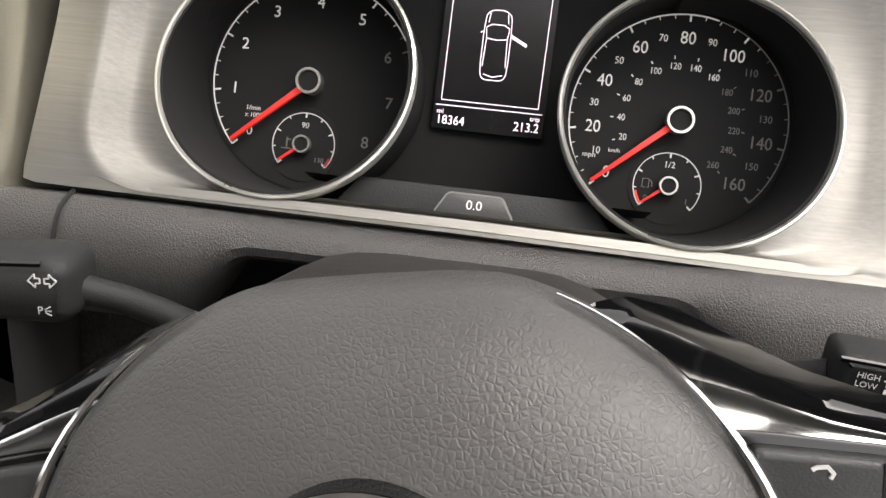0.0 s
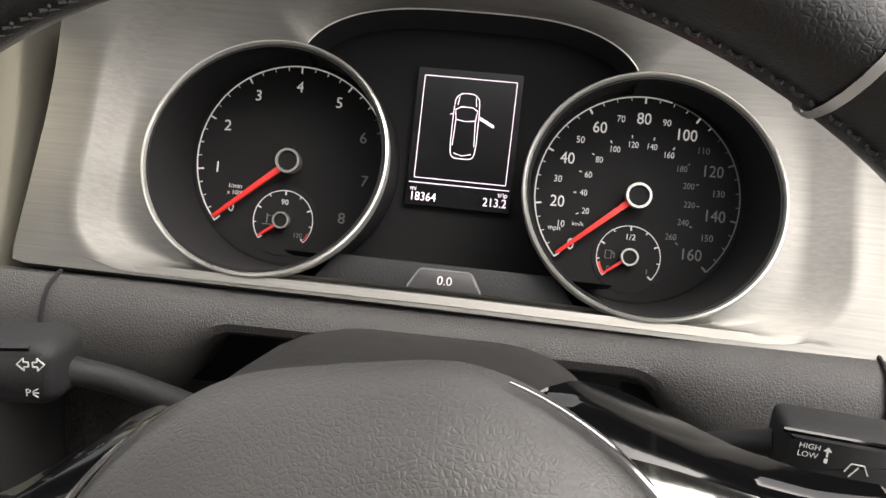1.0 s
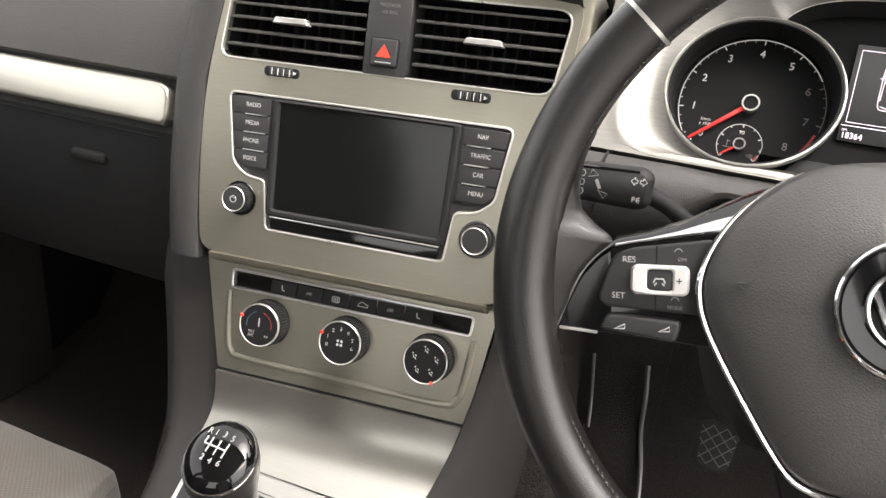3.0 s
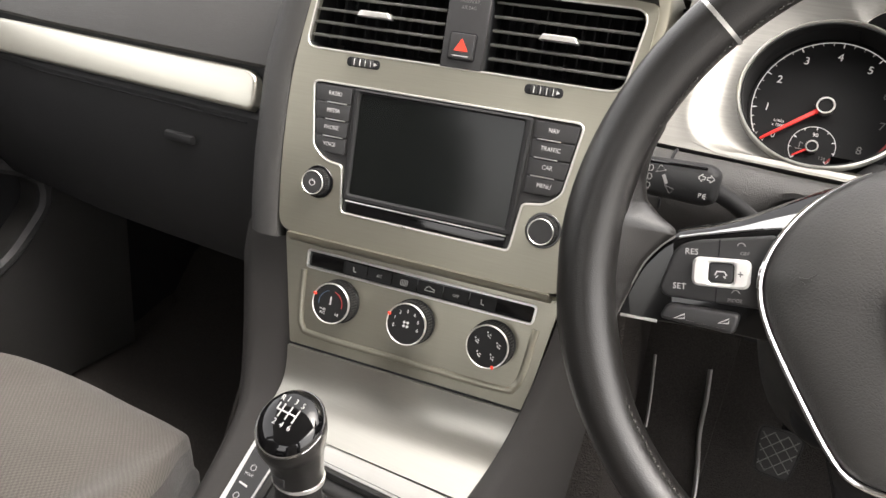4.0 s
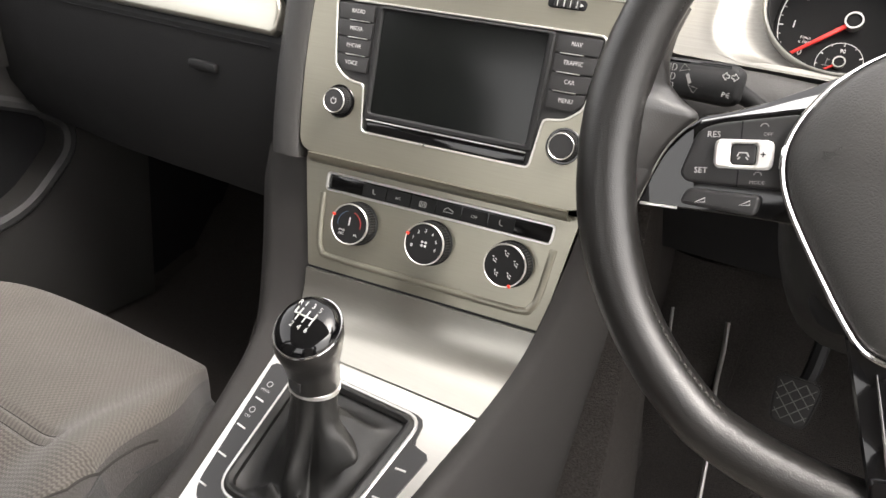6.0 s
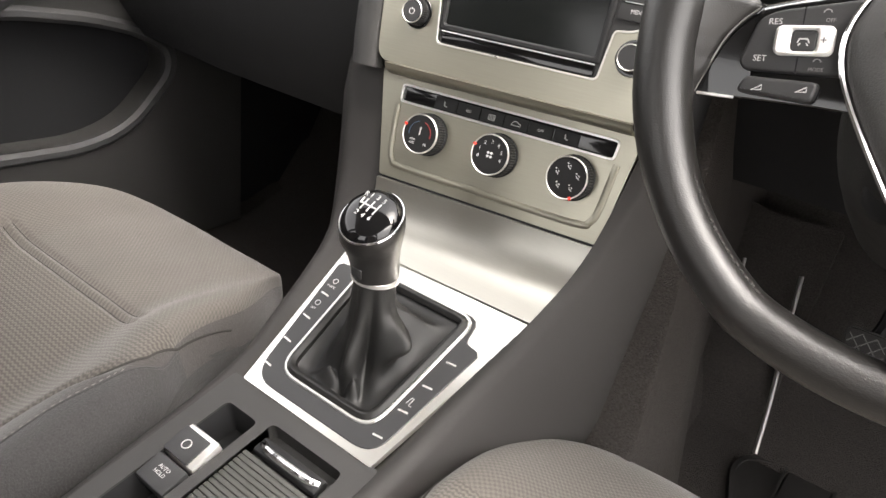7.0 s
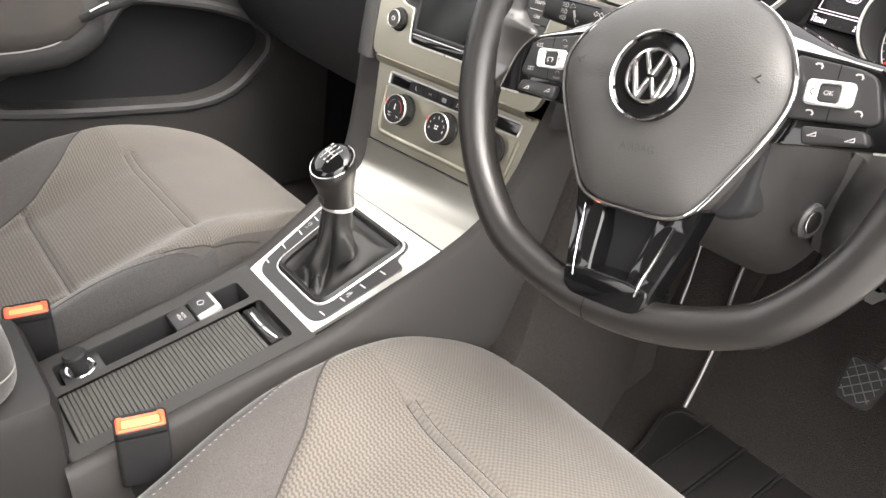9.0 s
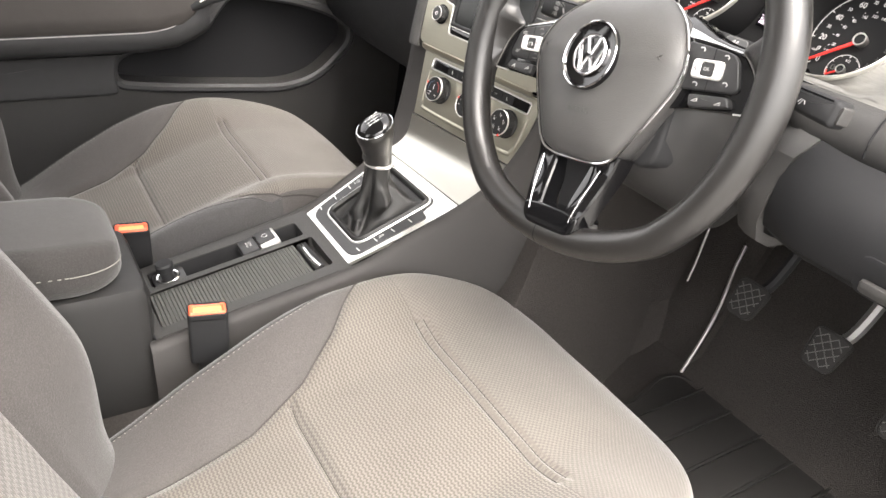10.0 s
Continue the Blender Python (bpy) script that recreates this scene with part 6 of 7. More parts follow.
            v.co = p if ob is kb else ob.matrix_basis.inverted() @ p

    # tray between the seats
    tr = thing("console_tray", F_CONSOLE, "dark grey console tray with roller blind", "console tray")
    out = rounded([(-0.0800, -0.1290), (0.0790, -0.1290), (0.0830, 0.1330), (-0.0870, 0.1330)], 0.004)
    pocket = rounded([(-0.0650, -0.1080), (-0.0270, -0.1080), (-0.0270, 0.1080), (-0.0650, 0.1080)], 0.006)
    blind = rounded([(-0.0165, -0.1180), (0.0620, -0.1180), (0.0630, 0.1150), (-0.0165, 0.1150)], 0.006)
    part("frame", plate_with_holes(out, [pocket, blind], 0.004, 0.010), M_GREY, tr, "soft dark grey plastic frame")
    bm = bmesh.new()
    rings(bm, [[(x, y, 0.002) for x, y in pocket], [(x, y, -0.028) for x, y in offset(pocket, 0.002)]], False, True)
    part("pocket", bm, M_BLACK, tr, "open dark tray")
    bm = bmesh.new()
    rings(bm, [[(x, y, 0.003) for x, y in blind], [(x, y, -0.012) for x, y in blind]], False, True)
    part("blind_well", bm, M_GREY, tr)
    for i in range(44):
        y = -0.1140 + 0.0046 * i
        part("blind_slat", prism(rr(0.0782, 0.0043, 0.0010, 0.0228, y, 2), -0.006, 0.0014, 0.0009), M_SLAT, tr)
    part("blind_handle", block(0.0700, 0.0150, 0.0080, 0.003, at(0.0228, 0.0965, -0.0012)), M_BLACK, tr)
    part("handle_bar", tube(curve_points([(-0.0080, 0.0980, 0.0010), (0.0020, 0.0940, 0.0050), (0.0230, 0.0925, 0.0065), (0.0440, 0.0940, 0.0050), (0.0545, 0.0980, 0.0010)], 16), 0.0034, 10), M_CHROME, tr, "chrome blind handle")
    part("parking_brake_switch", block(0.0360, 0.0290, 0.0160, 0.003, pose(-0.0460, 0.0600, 0.0010, 8, 0, 0)), M_SATIN, tr, "silver and black parking brake switch")
    part("switch_face", block(0.0300, 0.0240, 0.0020, 0.0008, pose(-0.0490, 0.0570, 0.0090, 8, 0, 0)), M_BUTTON, tr)
    part("symbol", strip(circle(0.0040, 18, -0.049, 0.057), 0.0007, 0.0100, 0.0106, None, True), M_PRINT, tr)
    part("auto_hold_switch", block(0.0350, 0.0240, 0.0140, 0.002, pose(-0.0460, 0.0310, -0.0010, 6, 0, 0)), M_BUTTON, tr, "dark auto hold switch")
    writing("AUTO", 0.0046, tr, M_PRINT, at(-0.046, 0.034, 0.0065))
    writing("HOLD", 0.0046, tr, M_PRINT, at(-0.046, 0.029, 0.0062))
    so = part("power_socket", revolve([(0.0165, -0.010), (0.0165, 0.0010), (0.0150, 0.0024), (0.0125, 0.0020), (0.0120, -0.008)], 32, hollow=True), M_CHROME, tr, "chrome ring of the power socket", at(-0.0460, -0.0840, 0.0))
    part("socket_plug", revolve([(0.0085, -0.006), (0.0088, 0.011), (0.0116, 0.013), (0.0120, 0.0215), (0.0100, 0.0240), (0.0, 0.0235)], 28), M_BLACK, so, "black socket plug")
    part("socket_plate", prism(rr(0.0400, 0.0420, 0.006), -0.012, -0.0020, 0.001), M_BUTTON, tr, "", at(-0.0460, -0.0820, 0.0))
    bm = bmesh.new()
    rings(bm, [[(x, y, 0.004) for x, y in resample(out, 80)], [(x * 1.06, y * 1.01, -0.015) for x, y in resample(out, 80)], [(x * 1.08, y * 1.01, -0.16) for x, y in resample(out, 80)]], False, False)
    part("skirt", bm, M_FLANK, tr)
    part("tray_seam", strip([(-0.0790, -0.1290), (0.0790, -0.1290)], 0.002, 0.0, 0.0046), M_DARK, tr)

    # box with padded armrest
    ar = thing("armrest", Matrix.Identity(4), "grey brown cloth armrest on the console box", "armrest")
    loops = []
    nose = [(-0.046 + 0.062 * math.cos(radians(k)), 0.42 + 0.58 * math.sin(radians(k)) ** 0.75, 0.30 + 0.70 * math.sin(radians(k)) ** 0.8) for k in (4, 12, 20, 30, 40, 50, 60, 70, 80, 90)]
    for y, fx, fz in nose + [(-0.12, 1.0, 1.0), (-0.30, 1.0, 1.0), (-0.33, 0.9, 0.9)]:
        pts = rounded([(-0.074, 0.334), (0.080, 0.334), (0.088, 0.368), (0.074, 0.397), (-0.068, 0.397), (-0.084, 0.368)], 0.034, 6)
        loops.append([(0.003 + (x - 0.003) * fx, y, 0.366 + (z - 0.366) * fz + 0.010 * smooth(0.0, -0.2, y)) for x, z in pts])
    bm = bmesh.new()
    rings(bm, loops)
    part("cushion", bm, M_ARM, ar, "padded cloth cushion", sharp=70)
    bm = bmesh.new()
    edge = [(0.0865, y, 0.369 + 0.010 * smooth(0.0, -0.2, y)) for y in (-0.32, -0.20, -0.10)]
    edge += [(0.003 + 0.0835 * fx, y, 0.366 + 0.003 * fz + 0.010 * smooth(0.0, -0.2, y)) for y, fx, fz in reversed(nose[1:])]
    path = curve_points(edge, 64)
    for p, q in zip(path, path[1:]):
        d = Vector(q) - Vector(p)
        block(0.0012, 0.0042, 0.0010, 0.0003, Matrix.Translation(p) @ d.to_track_quat("Y", "Z").to_matrix().to_4x4(), bm)
    tagged(part("stitching", bm, M_THREAD, ar, "pale grey stitching"), kind="stuff")
    part("console_box", block(0.165, 0.385, 0.30, 0.02, Matrix.Translation((0, -0.153, 0.188))), M_SHROUD, ar, "dark grey plastic console box")


build_console()


# ---- seats ----
CENTRE = [(p.x, p.y) for p in curve_points([(-0.50, 0.178, 0), (-0.40, 0.182, 0), (-0.30, 0.194, 0), (-0.17, 0.228, 0), (-0.08, 0.263, 0), (0.0, 0.283, 0), (0.06, 0.284, 0), (0.12, 0.276, 0), (0.19, 0.262, 0)], 64)]
CREST = [(p.x, p.y) for p in curve_points([(-0.50, 0.150, 0), (-0.40, 0.162, 0), (-0.34, 0.190, 0), (-0.25, 0.245, 0), (-0.16, 0.288, 0), (-0.05, 0.311, 0), (0.02, 0.311, 0), (0.10, 0.290, 0), (0.19, 0.262, 0)], 64)]


def seat(origin, lab, shade_edge=0.0, longer=0.0, slimmer=0.0):
    se = thing("front_seat", Matrix.Translation(origin), lab, "car seat", "front seats")
    front = 0.190

    def half_width(y):
        w = 0.250 - 0.012 * smooth(-0.10, -0.22, y)
        if y > 0.03:
            t = min(1.0, (y - 0.03) / (front - 0.03))
            w = 0.250 * (1 - t ** 3.0) ** (1 / 2.4) if t < 1 else 0.0
        return max(w, 0.001)

    def seam(y):
        return lerp_table([(-0.50, 0.100), (-0.32, 0.108), (-0.22, 0.118), (-0.15, 0.140), (-0.10, 0.172), (-0.07, 0.202), (-0.045, 0.224), (0.0, 0.238), (0.2, 0.25)], y)

    def top(x, y):
        ax = abs(x)
        zc = lerp_table(CENTRE, y)
        t = max(0.0, (y - 0.12) / (front - 0.12))
        hw = half_width(y)
        # hollow of the middle and raised bolsters
        zb = lerp_table(CREST, y)
        z = zc + (zb - zc) * smooth(0.095, 0.212, ax) - 0.020 * t ** 3
        edge = ax / hw
        z -= 0.05 * max(0.0, (edge - 0.86) / 0.14) ** 2.4
        # seams pressed into the foam
        ds = abs(ax - seam(y))
        z -= 0.007 * math.exp(-(ds / 0.007) ** 2) * smooth(-0.045, -0.10, y)
        if ax < 0.155:
            z -= 0.0050 * math.exp(-(abs(y) / 0.0040) ** 2) * smooth(0.152, 0.140, ax)
            z -= 0.0036 * math.exp(-(abs(y - 0.0115) / 0.0036) ** 2) * smooth(0.152, 0.140, ax)
        if ax < seam(y):
            z -= 0.008 * math.exp(-(abs(y + 0.170) / 0.006) ** 2)
        z += 0.0012 * noise.noise(Vector((x * 14, y * 14, origin[0] * 3)))
        return z

    # The passenger seat's dark cloth edge is widened to paint its shaded side.
    def crest(y, s=0):
        return 0.87 + 0.085 * smooth(-0.14, -0.03, y) - (shade_edge * smooth(-0.02, -0.08, y) if s > 0 else 0.0)

    def patch(name, ys, fx, cols, mat, label):
        rows = []
        for y in ys:
            a, b = fx(y)
            rows.append([(a + (b - a) * i / cols, y, top(a + (b - a) * i / cols, y)) for i in range(cols + 1)])
        return part(name, sheet(rows, 0.012, back=(0, 0, -1)), mat, se, label, sharp=70)

    def span(a, b, step=0.0045):
        k = max(2, round(abs(b - a) / step))
        return [a + (b - a) * i / k for i in range(k + 1)]

    fr = [0.004 + (front - 0.006) * (1 - (1 - i / 46) ** 1.6) for i in range(47)]
    fine = [0.0015 * i for i in range(17)] + [y for y in fr if y > 0.0255]
    patch("cushion_front", fine, lambda y: (-min(seam(y), half_width(y) * (crest(y) - 0.012)), min(seam(y), half_width(y) * (crest(y) - 0.012))), 90, M_MESH, "woven cloth front of the cushion")
    patch("cushion_middle", span(-0.170, -0.150, 0.0015)[:-1] + span(-0.150, -0.016)[:-1] + span(-0.016, 0.0, 0.0015), lambda y: (-min(seam(y), half_width(y) * (crest(y) - 0.012)), min(seam(y), half_width(y) * (crest(y) - 0.012))), 80, M_RIB, "woven cloth middle panel")
    patch("cushion_rear", span(-0.44, -0.19)[:-1] + span(-0.19, -0.170, 0.0015), lambda y: (-seam(y), seam(y)), 60, M_RIB, "woven cloth rear panel")
    for s in (-1, 1):
        patch("cushion_border", fine, lambda y: (s * min(seam(y), half_width(y) * (crest(y) - 0.012)), s * half_width(y) * 0.995), 16, M_TWILL, "plain cloth border of the cushion")
        ys = span(-0.44, 0.0)
        patch("cushion_bolster", ys, lambda y: (s * min(seam(y), half_width(y) * (crest(y) - 0.012)), s * half_width(y) * crest(y, s)), 28, M_TWILL, "plain cloth side bolster")
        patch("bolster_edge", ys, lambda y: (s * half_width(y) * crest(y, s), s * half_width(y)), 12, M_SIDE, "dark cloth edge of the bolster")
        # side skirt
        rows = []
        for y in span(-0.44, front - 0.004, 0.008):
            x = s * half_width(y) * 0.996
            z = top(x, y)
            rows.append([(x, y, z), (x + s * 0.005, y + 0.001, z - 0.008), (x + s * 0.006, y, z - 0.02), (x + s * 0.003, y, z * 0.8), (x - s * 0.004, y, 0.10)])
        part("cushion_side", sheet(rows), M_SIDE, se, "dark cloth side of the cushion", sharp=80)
        bm = bmesh.new()
        for i in range(48):
            y = -0.36 + 0.0062 * i
            x = s * (half_width(y) * crest(y, s) - 0.003)
            block(0.0007, 0.0034, 0.0006, 0.0001, Matrix.Translation((x, y, top(x, y) + 0.0001)), bm)
        tagged(part("stitching", bm, M_THREAD, se, "pale stitching"), kind="stuff")
        line = [(s * half_width(y) * crest(y, s), y) for y in span(-0.40, 0.0, 0.01)]
        part("piping", tube([(x, y, top(x, y) - 0.0002) for x, y in line], 0.0012, 6), M_SIDE, se, "dark seam along the bolster")
        line = [(s * (seam(y) + 0.0002), y) for y in span(-0.44, 0.06, 0.006)]
        part("seam", tube([(x, y, top(x, y) + 0.0002) for x, y in line], 0.0012, 6), M_SEAM, se)
    for y, w in ((0.0, 0.143), (0.011, 0.143), (-0.170, 0.128)):
        part("seam", tube([(-w + 2 * w * i / 30, y, top(-w + 2 * w * i / 30, y) - 0.0002) for i in range(31)], 0.0008, 6), M_SEAM, se)
    rows = []
    for a in range(0, 181, 6):
        ang = radians(a)
        y = 0.03 + (front - 0.034) * math.sin(ang) ** 0.8 if a not in (0, 180) else 0.03
        x = -half_width(y) * (1 if math.cos(ang) > 0 else -1) if a != 90 else 0.0
        x *= 0.99
        z = top(x, y)
        rows.append([(x, y, z), (x * 1.01, y + 0.006, z - 0.012), (x * 1.01, y + 0.006, z - 0.035), (x * 0.98, y - 0.004, z - 0.07), (x * 0.95, y - 0.02, 0.13)])
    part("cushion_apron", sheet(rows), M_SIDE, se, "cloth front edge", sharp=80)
    part("seat_base", block(0.44, 0.50, 0.10, 0.02, Matrix.Translation((0, -0.13, 0.09))), M_BLACK, se, "black plastic seat base")

    # backrest, leaning back
    def back(x, h):
        ax = abs(x)
        y = -0.405 - 0.50 * (h - 0.22) + 0.02 * math.sin((h - 0.2) * 5)
        y += 0.082 * smooth(0.10, 0.190, ax) * smooth(0.80, 0.60, h) * (0.35 + 0.65 * smooth(0.16, 0.36, h))
        y -= 0.05 * max(0.0, (ax - 0.200) / 0.035) ** 2
        y -= 0.008 * math.exp(-(abs(ax - (0.118 + 0.03 * (h - 0.3))) / 0.006) ** 2)
        y -= 0.006 * math.exp(-(abs(h - 0.36) / 0.006) ** 2) * (1 if ax < 0.13 else 0)
        return y

    hs = [0.150 + 0.760 * i / 100 for i in range(101)]
    for name, a, b, mat, lab2 in (("backrest_middle", -1, 1, M_RIB, "woven cloth backrest panel"), ("backrest_bolster", -2, -1, M_TWILL, "plain cloth backrest bolster"), ("backrest_bolster", 1, 2, M_TWILL, "plain cloth backrest bolster")):
        rows = []
        for h in hs:
            sm = 0.118 + 0.03 * (h - 0.3)
            wo = 0.236 - 0.09 * smooth(0.72, 0.91, h)
            lim = {-2: -wo, -1: -sm, 1: sm, 2: wo}
            x0, x1 = lim[a], lim[b]
            rows.append([(x0 + (x1 - x0) * i / 40, back(x0 + (x1 - x0) * i / 40, h), h) for i in range(41)])
        part(name, sheet(rows, 0.02, back=(0, -1, 0)), mat, se, lab2, sharp=70)
    part("backrest_shell", block(0.40, 0.10, 0.70, 0.03, Matrix.Translation((0, -0.645, 0.54)) @ Euler((radians(27), 0, 0)).to_matrix().to_4x4()), M_BLACK, se, "black backrest shell")
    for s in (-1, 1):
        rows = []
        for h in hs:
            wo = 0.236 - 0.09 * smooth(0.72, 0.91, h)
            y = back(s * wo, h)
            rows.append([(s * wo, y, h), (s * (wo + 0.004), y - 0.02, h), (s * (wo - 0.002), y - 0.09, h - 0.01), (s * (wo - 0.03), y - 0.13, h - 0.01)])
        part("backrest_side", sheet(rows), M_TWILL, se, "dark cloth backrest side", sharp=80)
    # a longer, less wide cushion nose
    for ob in se.children:
        for v in ob.data.vertices:
            if v.co.y > -0.1:
                v.co.x -= slimmer * smooth(0.08, 0.25, v.co.x) * (smooth(-0.1, 0.06, v.co.y) + 0.5 * smooth(0.05, 0.18, v.co.y))
                v.co.z += 0.1 * longer * smooth(0.01, 0.12, v.co.y) * smooth(0.10, 0.25, v.co.z)
                v.co.y += longer * smooth(0.02, 0.19, v.co.y) - 1.1 * longer * math.exp(-((v.co.y - 0.005) / 0.045) ** 2)


seat((0.353, 0.323, 0.0), "grey brown woven cloth driver's seat")
seat((-0.361, 0.297, 0.0), "grey brown woven cloth passenger seat", 0.07, 0.010, 0.058)


def buckle(origin, lean, yaw, lab):
    bk = thing("seat_belt_buckle", Matrix.Translation(origin) @ Euler((radians(lean), 0, radians(yaw))).to_matrix().to_4x4(), lab, "seat belt buckle", "seat belt buckles")
    part("case", prism(rr(0.046, 0.022, 0.005), -0.085, -0.004, 0.003), M_BLACK, bk, "black plastic case")
    part("case_top", frame_plate(rr(0.046, 0.022, 0.005), rr(0.042, 0.0170, 0.003, 0, -0.0010), -0.010, 0.0, 0.001), M_BLACK, bk)
    rb = part("release_button", frame_plate(rr(0.0418, 0.0166, 0.003, 0, -0.001), rr(0.0320, 0.0092, 0.002, 0, -0.001), -0.012, 0.0020, 0.0015), M_ORANGE, bk, "orange red release button")
    part("button_window", prism(rr(0.0326, 0.0098, 0.002, 0, -0.001), -0.012, -0.0008), M_AMBER, rb, "lighter orange middle")
    part("slot", prism(rr(0.030, 0.0022, 0.001, 0, 0.0060), -0.004, 0.0024, 0.0), M_DARK, bk)
    part("stalk", block(0.030, 0.012, 0.13, 0.004, Matrix.Translation((0, 0, -0.14))), M_BLACK, bk)


buckle((0.121, 0.091, 0.317), 12, 76, "black seat belt buckle with orange release button")
buckle((-0.112, 0.053, 0.311), 12, 80, "black seat belt buckle with orange release button")


# ---- passenger door ----
def build_door():
    dr = thing("passenger_door", F_DOOR, "dark grey plastic passenger door trim with pocket", "car door")
    pocket = rounded([(0.150, 0.312), (0.270, 0.296), (0.500, 0.278), (0.575, 0.296), (0.648, 0.365), (0.650, 0.400), (0.600, 0.428), (0.530, 0.450), (0.430, 0.468), (0.385, 0.470), (0.360, 0.440), (0.330, 0.395), (0.200, 0.372), (0.152, 0.352)],
                     [0.02, 0.05, 0.05, 0.04, 0.03, 0.03, 0.03, 0.03, 0.02, 0.02, 0.03, 0.04, 0.02, 0.02], 4)
    out = [(-0.40, 0.06), (0.78, 0.06), (0.80, 0.45), (0.79, 0.66), (-0.40, 0.70)]
    part("panel", plate_with_holes(out, [pocket], 0.0, 0.05), M_GREY, dr, "dark grey plastic door panel")
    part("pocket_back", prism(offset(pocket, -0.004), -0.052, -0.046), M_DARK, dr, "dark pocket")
    part("pocket_rim", frame_plate(resample(offset(pocket, -0.020), 120), resample(pocket, 120), -0.010, 0.006, 0.006), M_DOOR, dr, "raised grey rim of the pocket")
    part("ledge", prism(rounded([(-0.40, 0.292), (0.150, 0.286), (0.146, 0.318), (0.146, 0.352), (0.170, 0.372), (-0.40, 0.376)], [0.004, 0.012, 0.01, 0.015, 0.01, 0.004], 4), -0.004, 0.010, 0.005), M_DOOR, dr, "raised grey ledge behind the pocket")
    # armrest
    loops = []
    for y, f, dz in ((-0.38, 1.0, 0.0), (0.10, 1.0, 0.0), (0.20, 1.0, 0.0), (0.26, 0.95, 0.006), (0.30, 0.82, 0.02), (0.33, 0.6, 0.035)):
        sec = [(0.0, 0.375), (0.045, 0.380), (0.066, 0.395), (0.070, 0.420), (0.060, 0.445), (0.050, 0.480), (0.03, 0.52), (0.0, 0.55)]
        loops.append([(y, z + dz, x * f) for x, z in sec])
    part("armrest", sheet(loops), M_DOOR, dr, "grey armrest", sharp=60)
    loops = []
    for y, f, dz in ((-0.38, 1.0, 0.0), (0.10, 1.0, 0.0), (0.22, 1.0, 0.0), (0.27, 0.92, 0.010), (0.30, 0.80, 0.03)):
        sec = [(0.066, 0.424), (0.072, 0.432), (0.070, 0.455), (0.060, 0.480), (0.050, 0.53), (0.02, 0.60)]
        loops.append([(y, z + dz, x * f) for x, z in sec])
    part("armrest_pad", sheet(loops), M_DOORPAD, dr, "dark brown padded armrest insert", sharp=60)
    part("pad_line", tube(curve_points([(-0.38, 0.4235, 0.0685), (0.10, 0.4235, 0.0685), (0.22, 0.4265, 0.0675), (0.27, 0.4420, 0.061), (0.302, 0.4680, 0.052)], 20), 0.0013, 8), M_DULL, dr, "thin silver line along the armrest")
    part("pull_handle", tube(curve_points([(0.290, 0.465, 0.056), (0.33, 0.480, 0.058), (0.37, 0.488, 0.048), (0.42, 0.50, 0.02)], 14), 0.0085, 10, flat=0.6), M_BLACK, dr, "black pull handle")
    part("handle_line", tube([(0.306, 0.478, 0.062), (0.322, 0.4855, 0.063), (0.336, 0.490, 0.061)], 0.0016, 8), M_SATIN, dr, "short silver line on the handle")
    rows = []
    for z, x in ((0.50, 0.012), (0.54, 0.026), (0.60, 0.034), (0.66, 0.030), (0.70, 0.0), (0.70, -0.05)):
        rows.append([(y, z, x) for y in (-0.40, 0.0, 0.3, 0.5, 0.65, 0.80)])
    part("upper_roll", sheet(rows), M_DASH, dr, "padded upper door edge", sharp=70)


build_door()


# ---- footwell ----
def pedal(origin, w0, w1, h, arm_x, lab, arm=M_BLACK):
    pd = thing("pedal", facing(origin, 32), lab, "pedal", "foot pedals")
    shape = rounded([(-w1 / 2, -h / 2), (w1 / 2, -h / 2), (w0 / 2, h / 2), (-w0 / 2, h / 2)], 0.012, 5)
    part("pad", prism(shape, -0.008, 0.004, 0.003), M_RUBBER, pd, "black rubber pad")
    bm = bmesh.new()
    for k in range(-4, 5):
        for s in (-1, 1):
            x0 = k * 0.0150
            a = Vector((x0 - s * 0.05, -0.05))
            b = Vector((x0 + s * 0.05, 0.05))
            pts = []
            for i in range(41):
                p = a.lerp(b, i / 40)
                f = (p.y + h / 2) / h
                hw = (w1 + (w0 - w1) * f) / 2 - 0.003
                if abs(p.y) < h / 2 - 0.003 and abs(p.x) < hw:
                    pts.append((p.x, p.y))
            if len(pts) > 2:
                strip([pts[0], pts[-1]], 0.0011, 0.003, 0.0056, bm)
    # Ridges worn shiny; their glints are lightened into the colour.
    part("tread", bm, M_TREAD, pd, "worn tread ridges, glints put into the colour")
    part("edge", strip(shape, 0.0016, 0.002, 0.0050, None, True), M_RUBBER, pd)
    part("arm", tube(curve_points([(0, h * 0.2, -0.006), (arm_x, h * 0.9, -0.02), (arm_x * 1.2, 0.20, -0.02)], 10), 0.009, 8), arm, pd, "bare metal pedal arm" if arm is M_DULL else "black pedal arm")


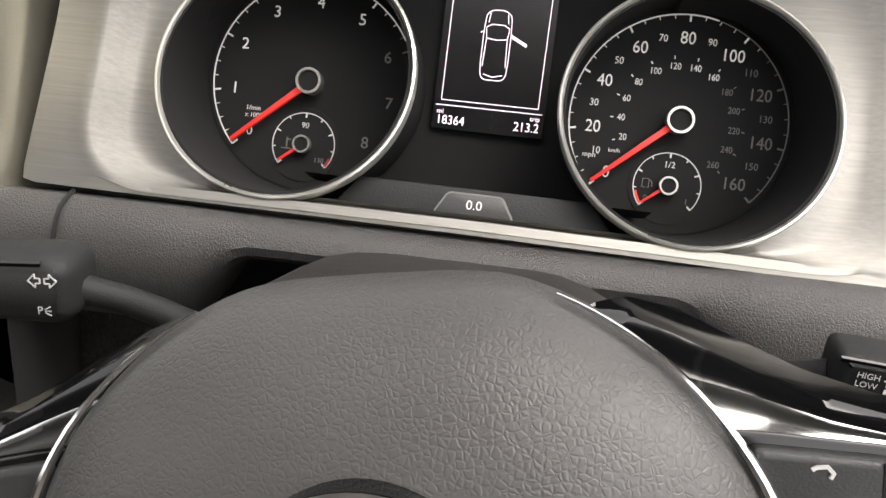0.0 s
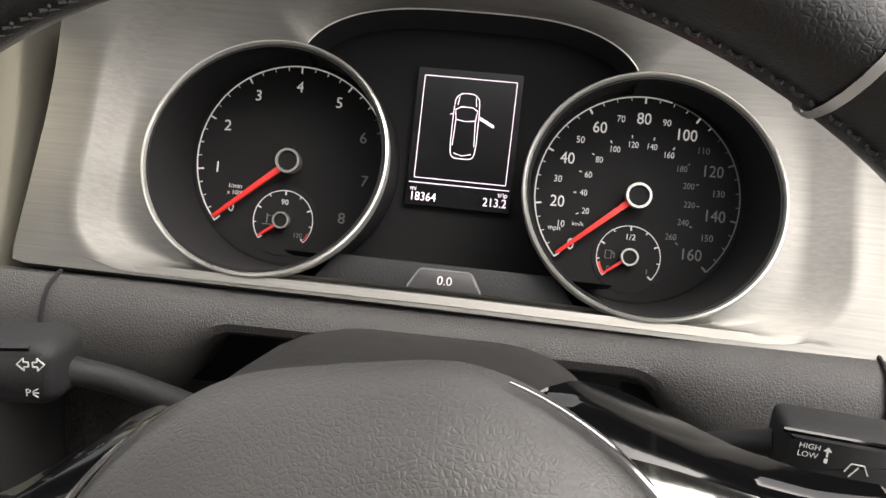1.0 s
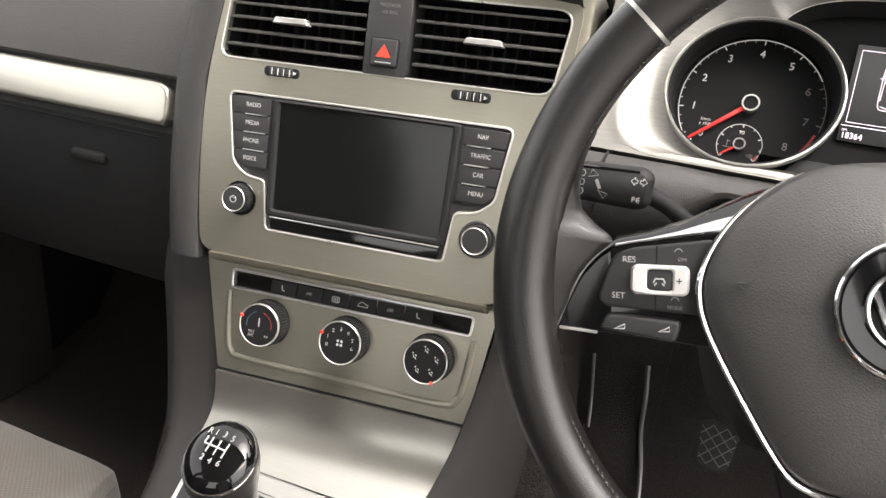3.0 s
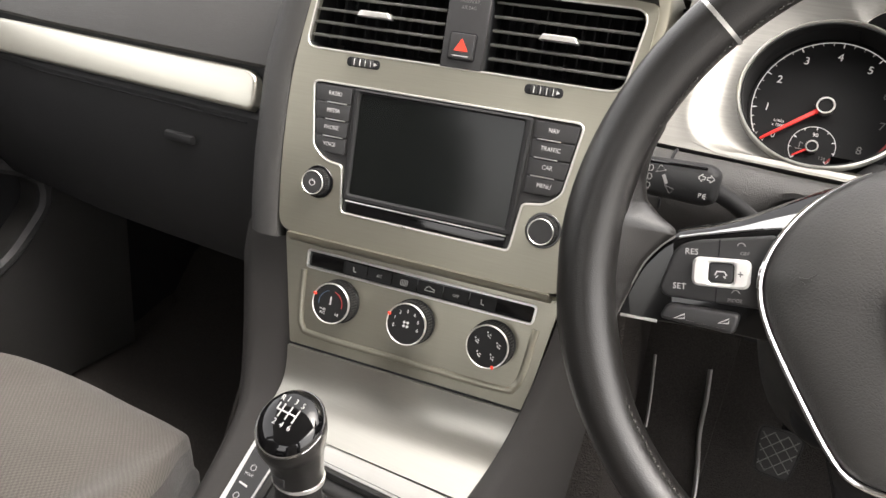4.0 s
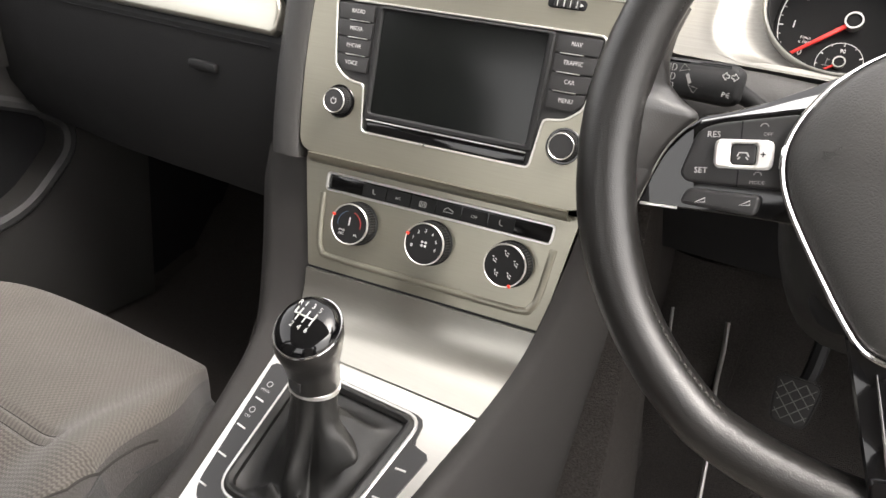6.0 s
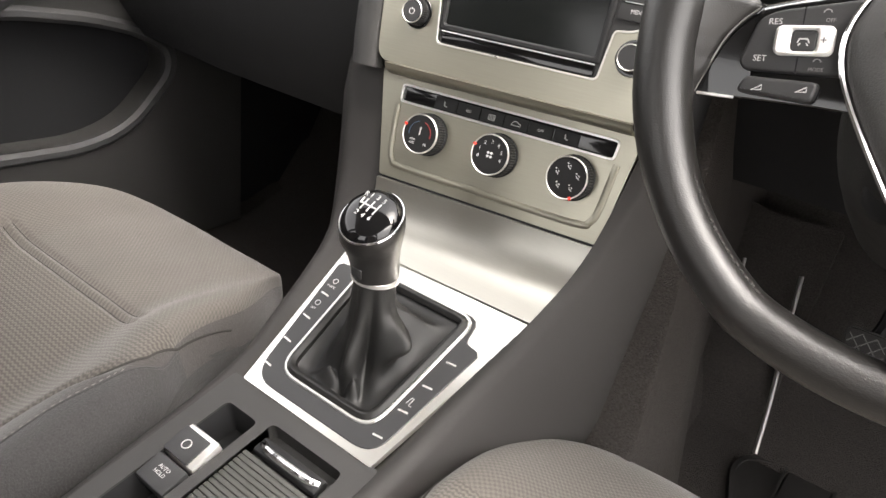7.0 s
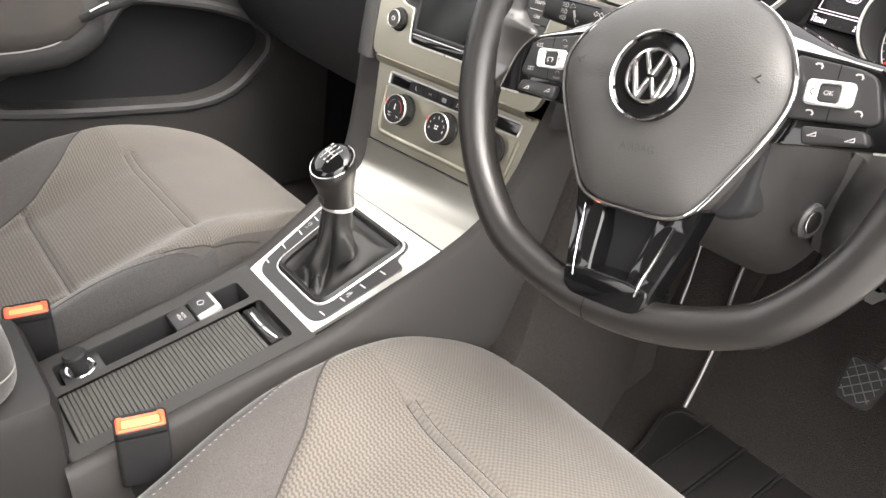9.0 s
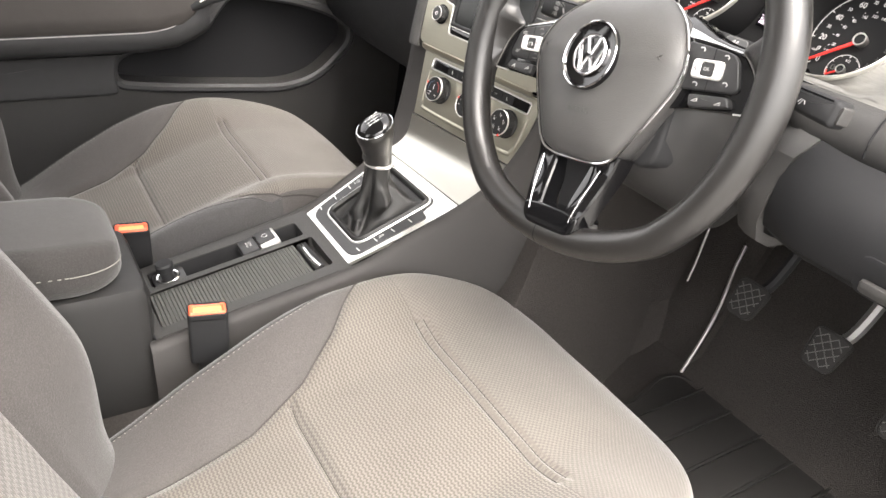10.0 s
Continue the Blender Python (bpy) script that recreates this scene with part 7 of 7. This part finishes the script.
pedal((0.322, 0.830, 0.262), 0.052, 0.040, 0.056, 0.010, "black clutch pedal with worn ridged tread")
pedal((0.455, 0.830, 0.262), 0.054, 0.041, 0.056, 0.012, "black brake pedal with worn ridged tread", M_DULL)
pedal((0.585, 0.830, 0.262), 0.050, 0.046, 0.10, 0.006, "tall black accelerator pedal with ridged tread")


def build_footwell():
    fr = thing("foot_rest", Matrix.Identity(4), "dark carpeted foot rest with two bright bars for its lit edges", "foot rest")
    rows = []
    for y, z in ((0.845, 0.045), (0.868, 0.075), (0.900, 0.15), (0.950, 0.24), (0.99, 0.33)):
        rows.append([(x, y + 0.012 * smooth(0.16, 0.12, x), z) for x in (0.120, 0.13, 0.145, 0.16, 0.19, 0.22, 0.235, 0.245)])
    part("plate", sheet(rows, 0.02), M_CARPET, fr, "dark carpeted plate")
    # Bright bars stand in for the foot rest's edges catching light.
    for path, r in (([(0.256, 0.830, 0.072), (0.250, 0.858, 0.105), (0.241, 0.892, 0.150), (0.230, 0.918, 0.190), (0.227, 0.926, 0.238), (0.221, 0.945, 0.275)], 0.0032), ([(0.162, 0.905, 0.180), (0.158, 0.918, 0.218), (0.149, 0.938, 0.275)], 0.0022)):
        part("edge_bar", tube(curve_points(path, 24), r, 8), M_DULL, fr, "bright bar standing in for an edge catching light")
    mat_ = thing("floor_mat", Matrix.Translation((0.0, 0.0, 0.056)), "black ribbed rubber floor mat", "floor mat")
    shape = rounded([(0.262, 0.30), (0.600, 0.30), (0.600, 0.852), (0.290, 0.852), (0.246, 0.838), (0.236, 0.800), (0.262, 0.720)], [0.03, 0.03, 0.02, 0.010, 0.02, 0.03, 0.03], 5)
    part("sheet", prism(shape, -0.004, 0.003, 0.002), M_RUBBER, mat_, "black rubber")
    part("raised_edge", strip(offset(shape, 0.004), 0.006, 0.002, 0.0058, None, True), M_RUBBER, mat_)
    for k in range(6):
        x = 0.295 + 0.0595 * k
        pts = [(-0.0265, 0.0), (0.0265, 0.0), (0.0265, 0.52), (-0.0265, 0.52)]
        part("mat_panel", prism(rounded(pts, 0.004, 3), 0.002, 0.0058, 0.0018), M_RUBBER, mat_, "raised rubber panel", at(x + 0.030, 0.322, 0.0))
        part("rib", strip([(x + 0.004, 0.32), (x, 0.846)], 0.0034, 0.002, 0.0074), M_RUBBER, mat_)


build_footwell()
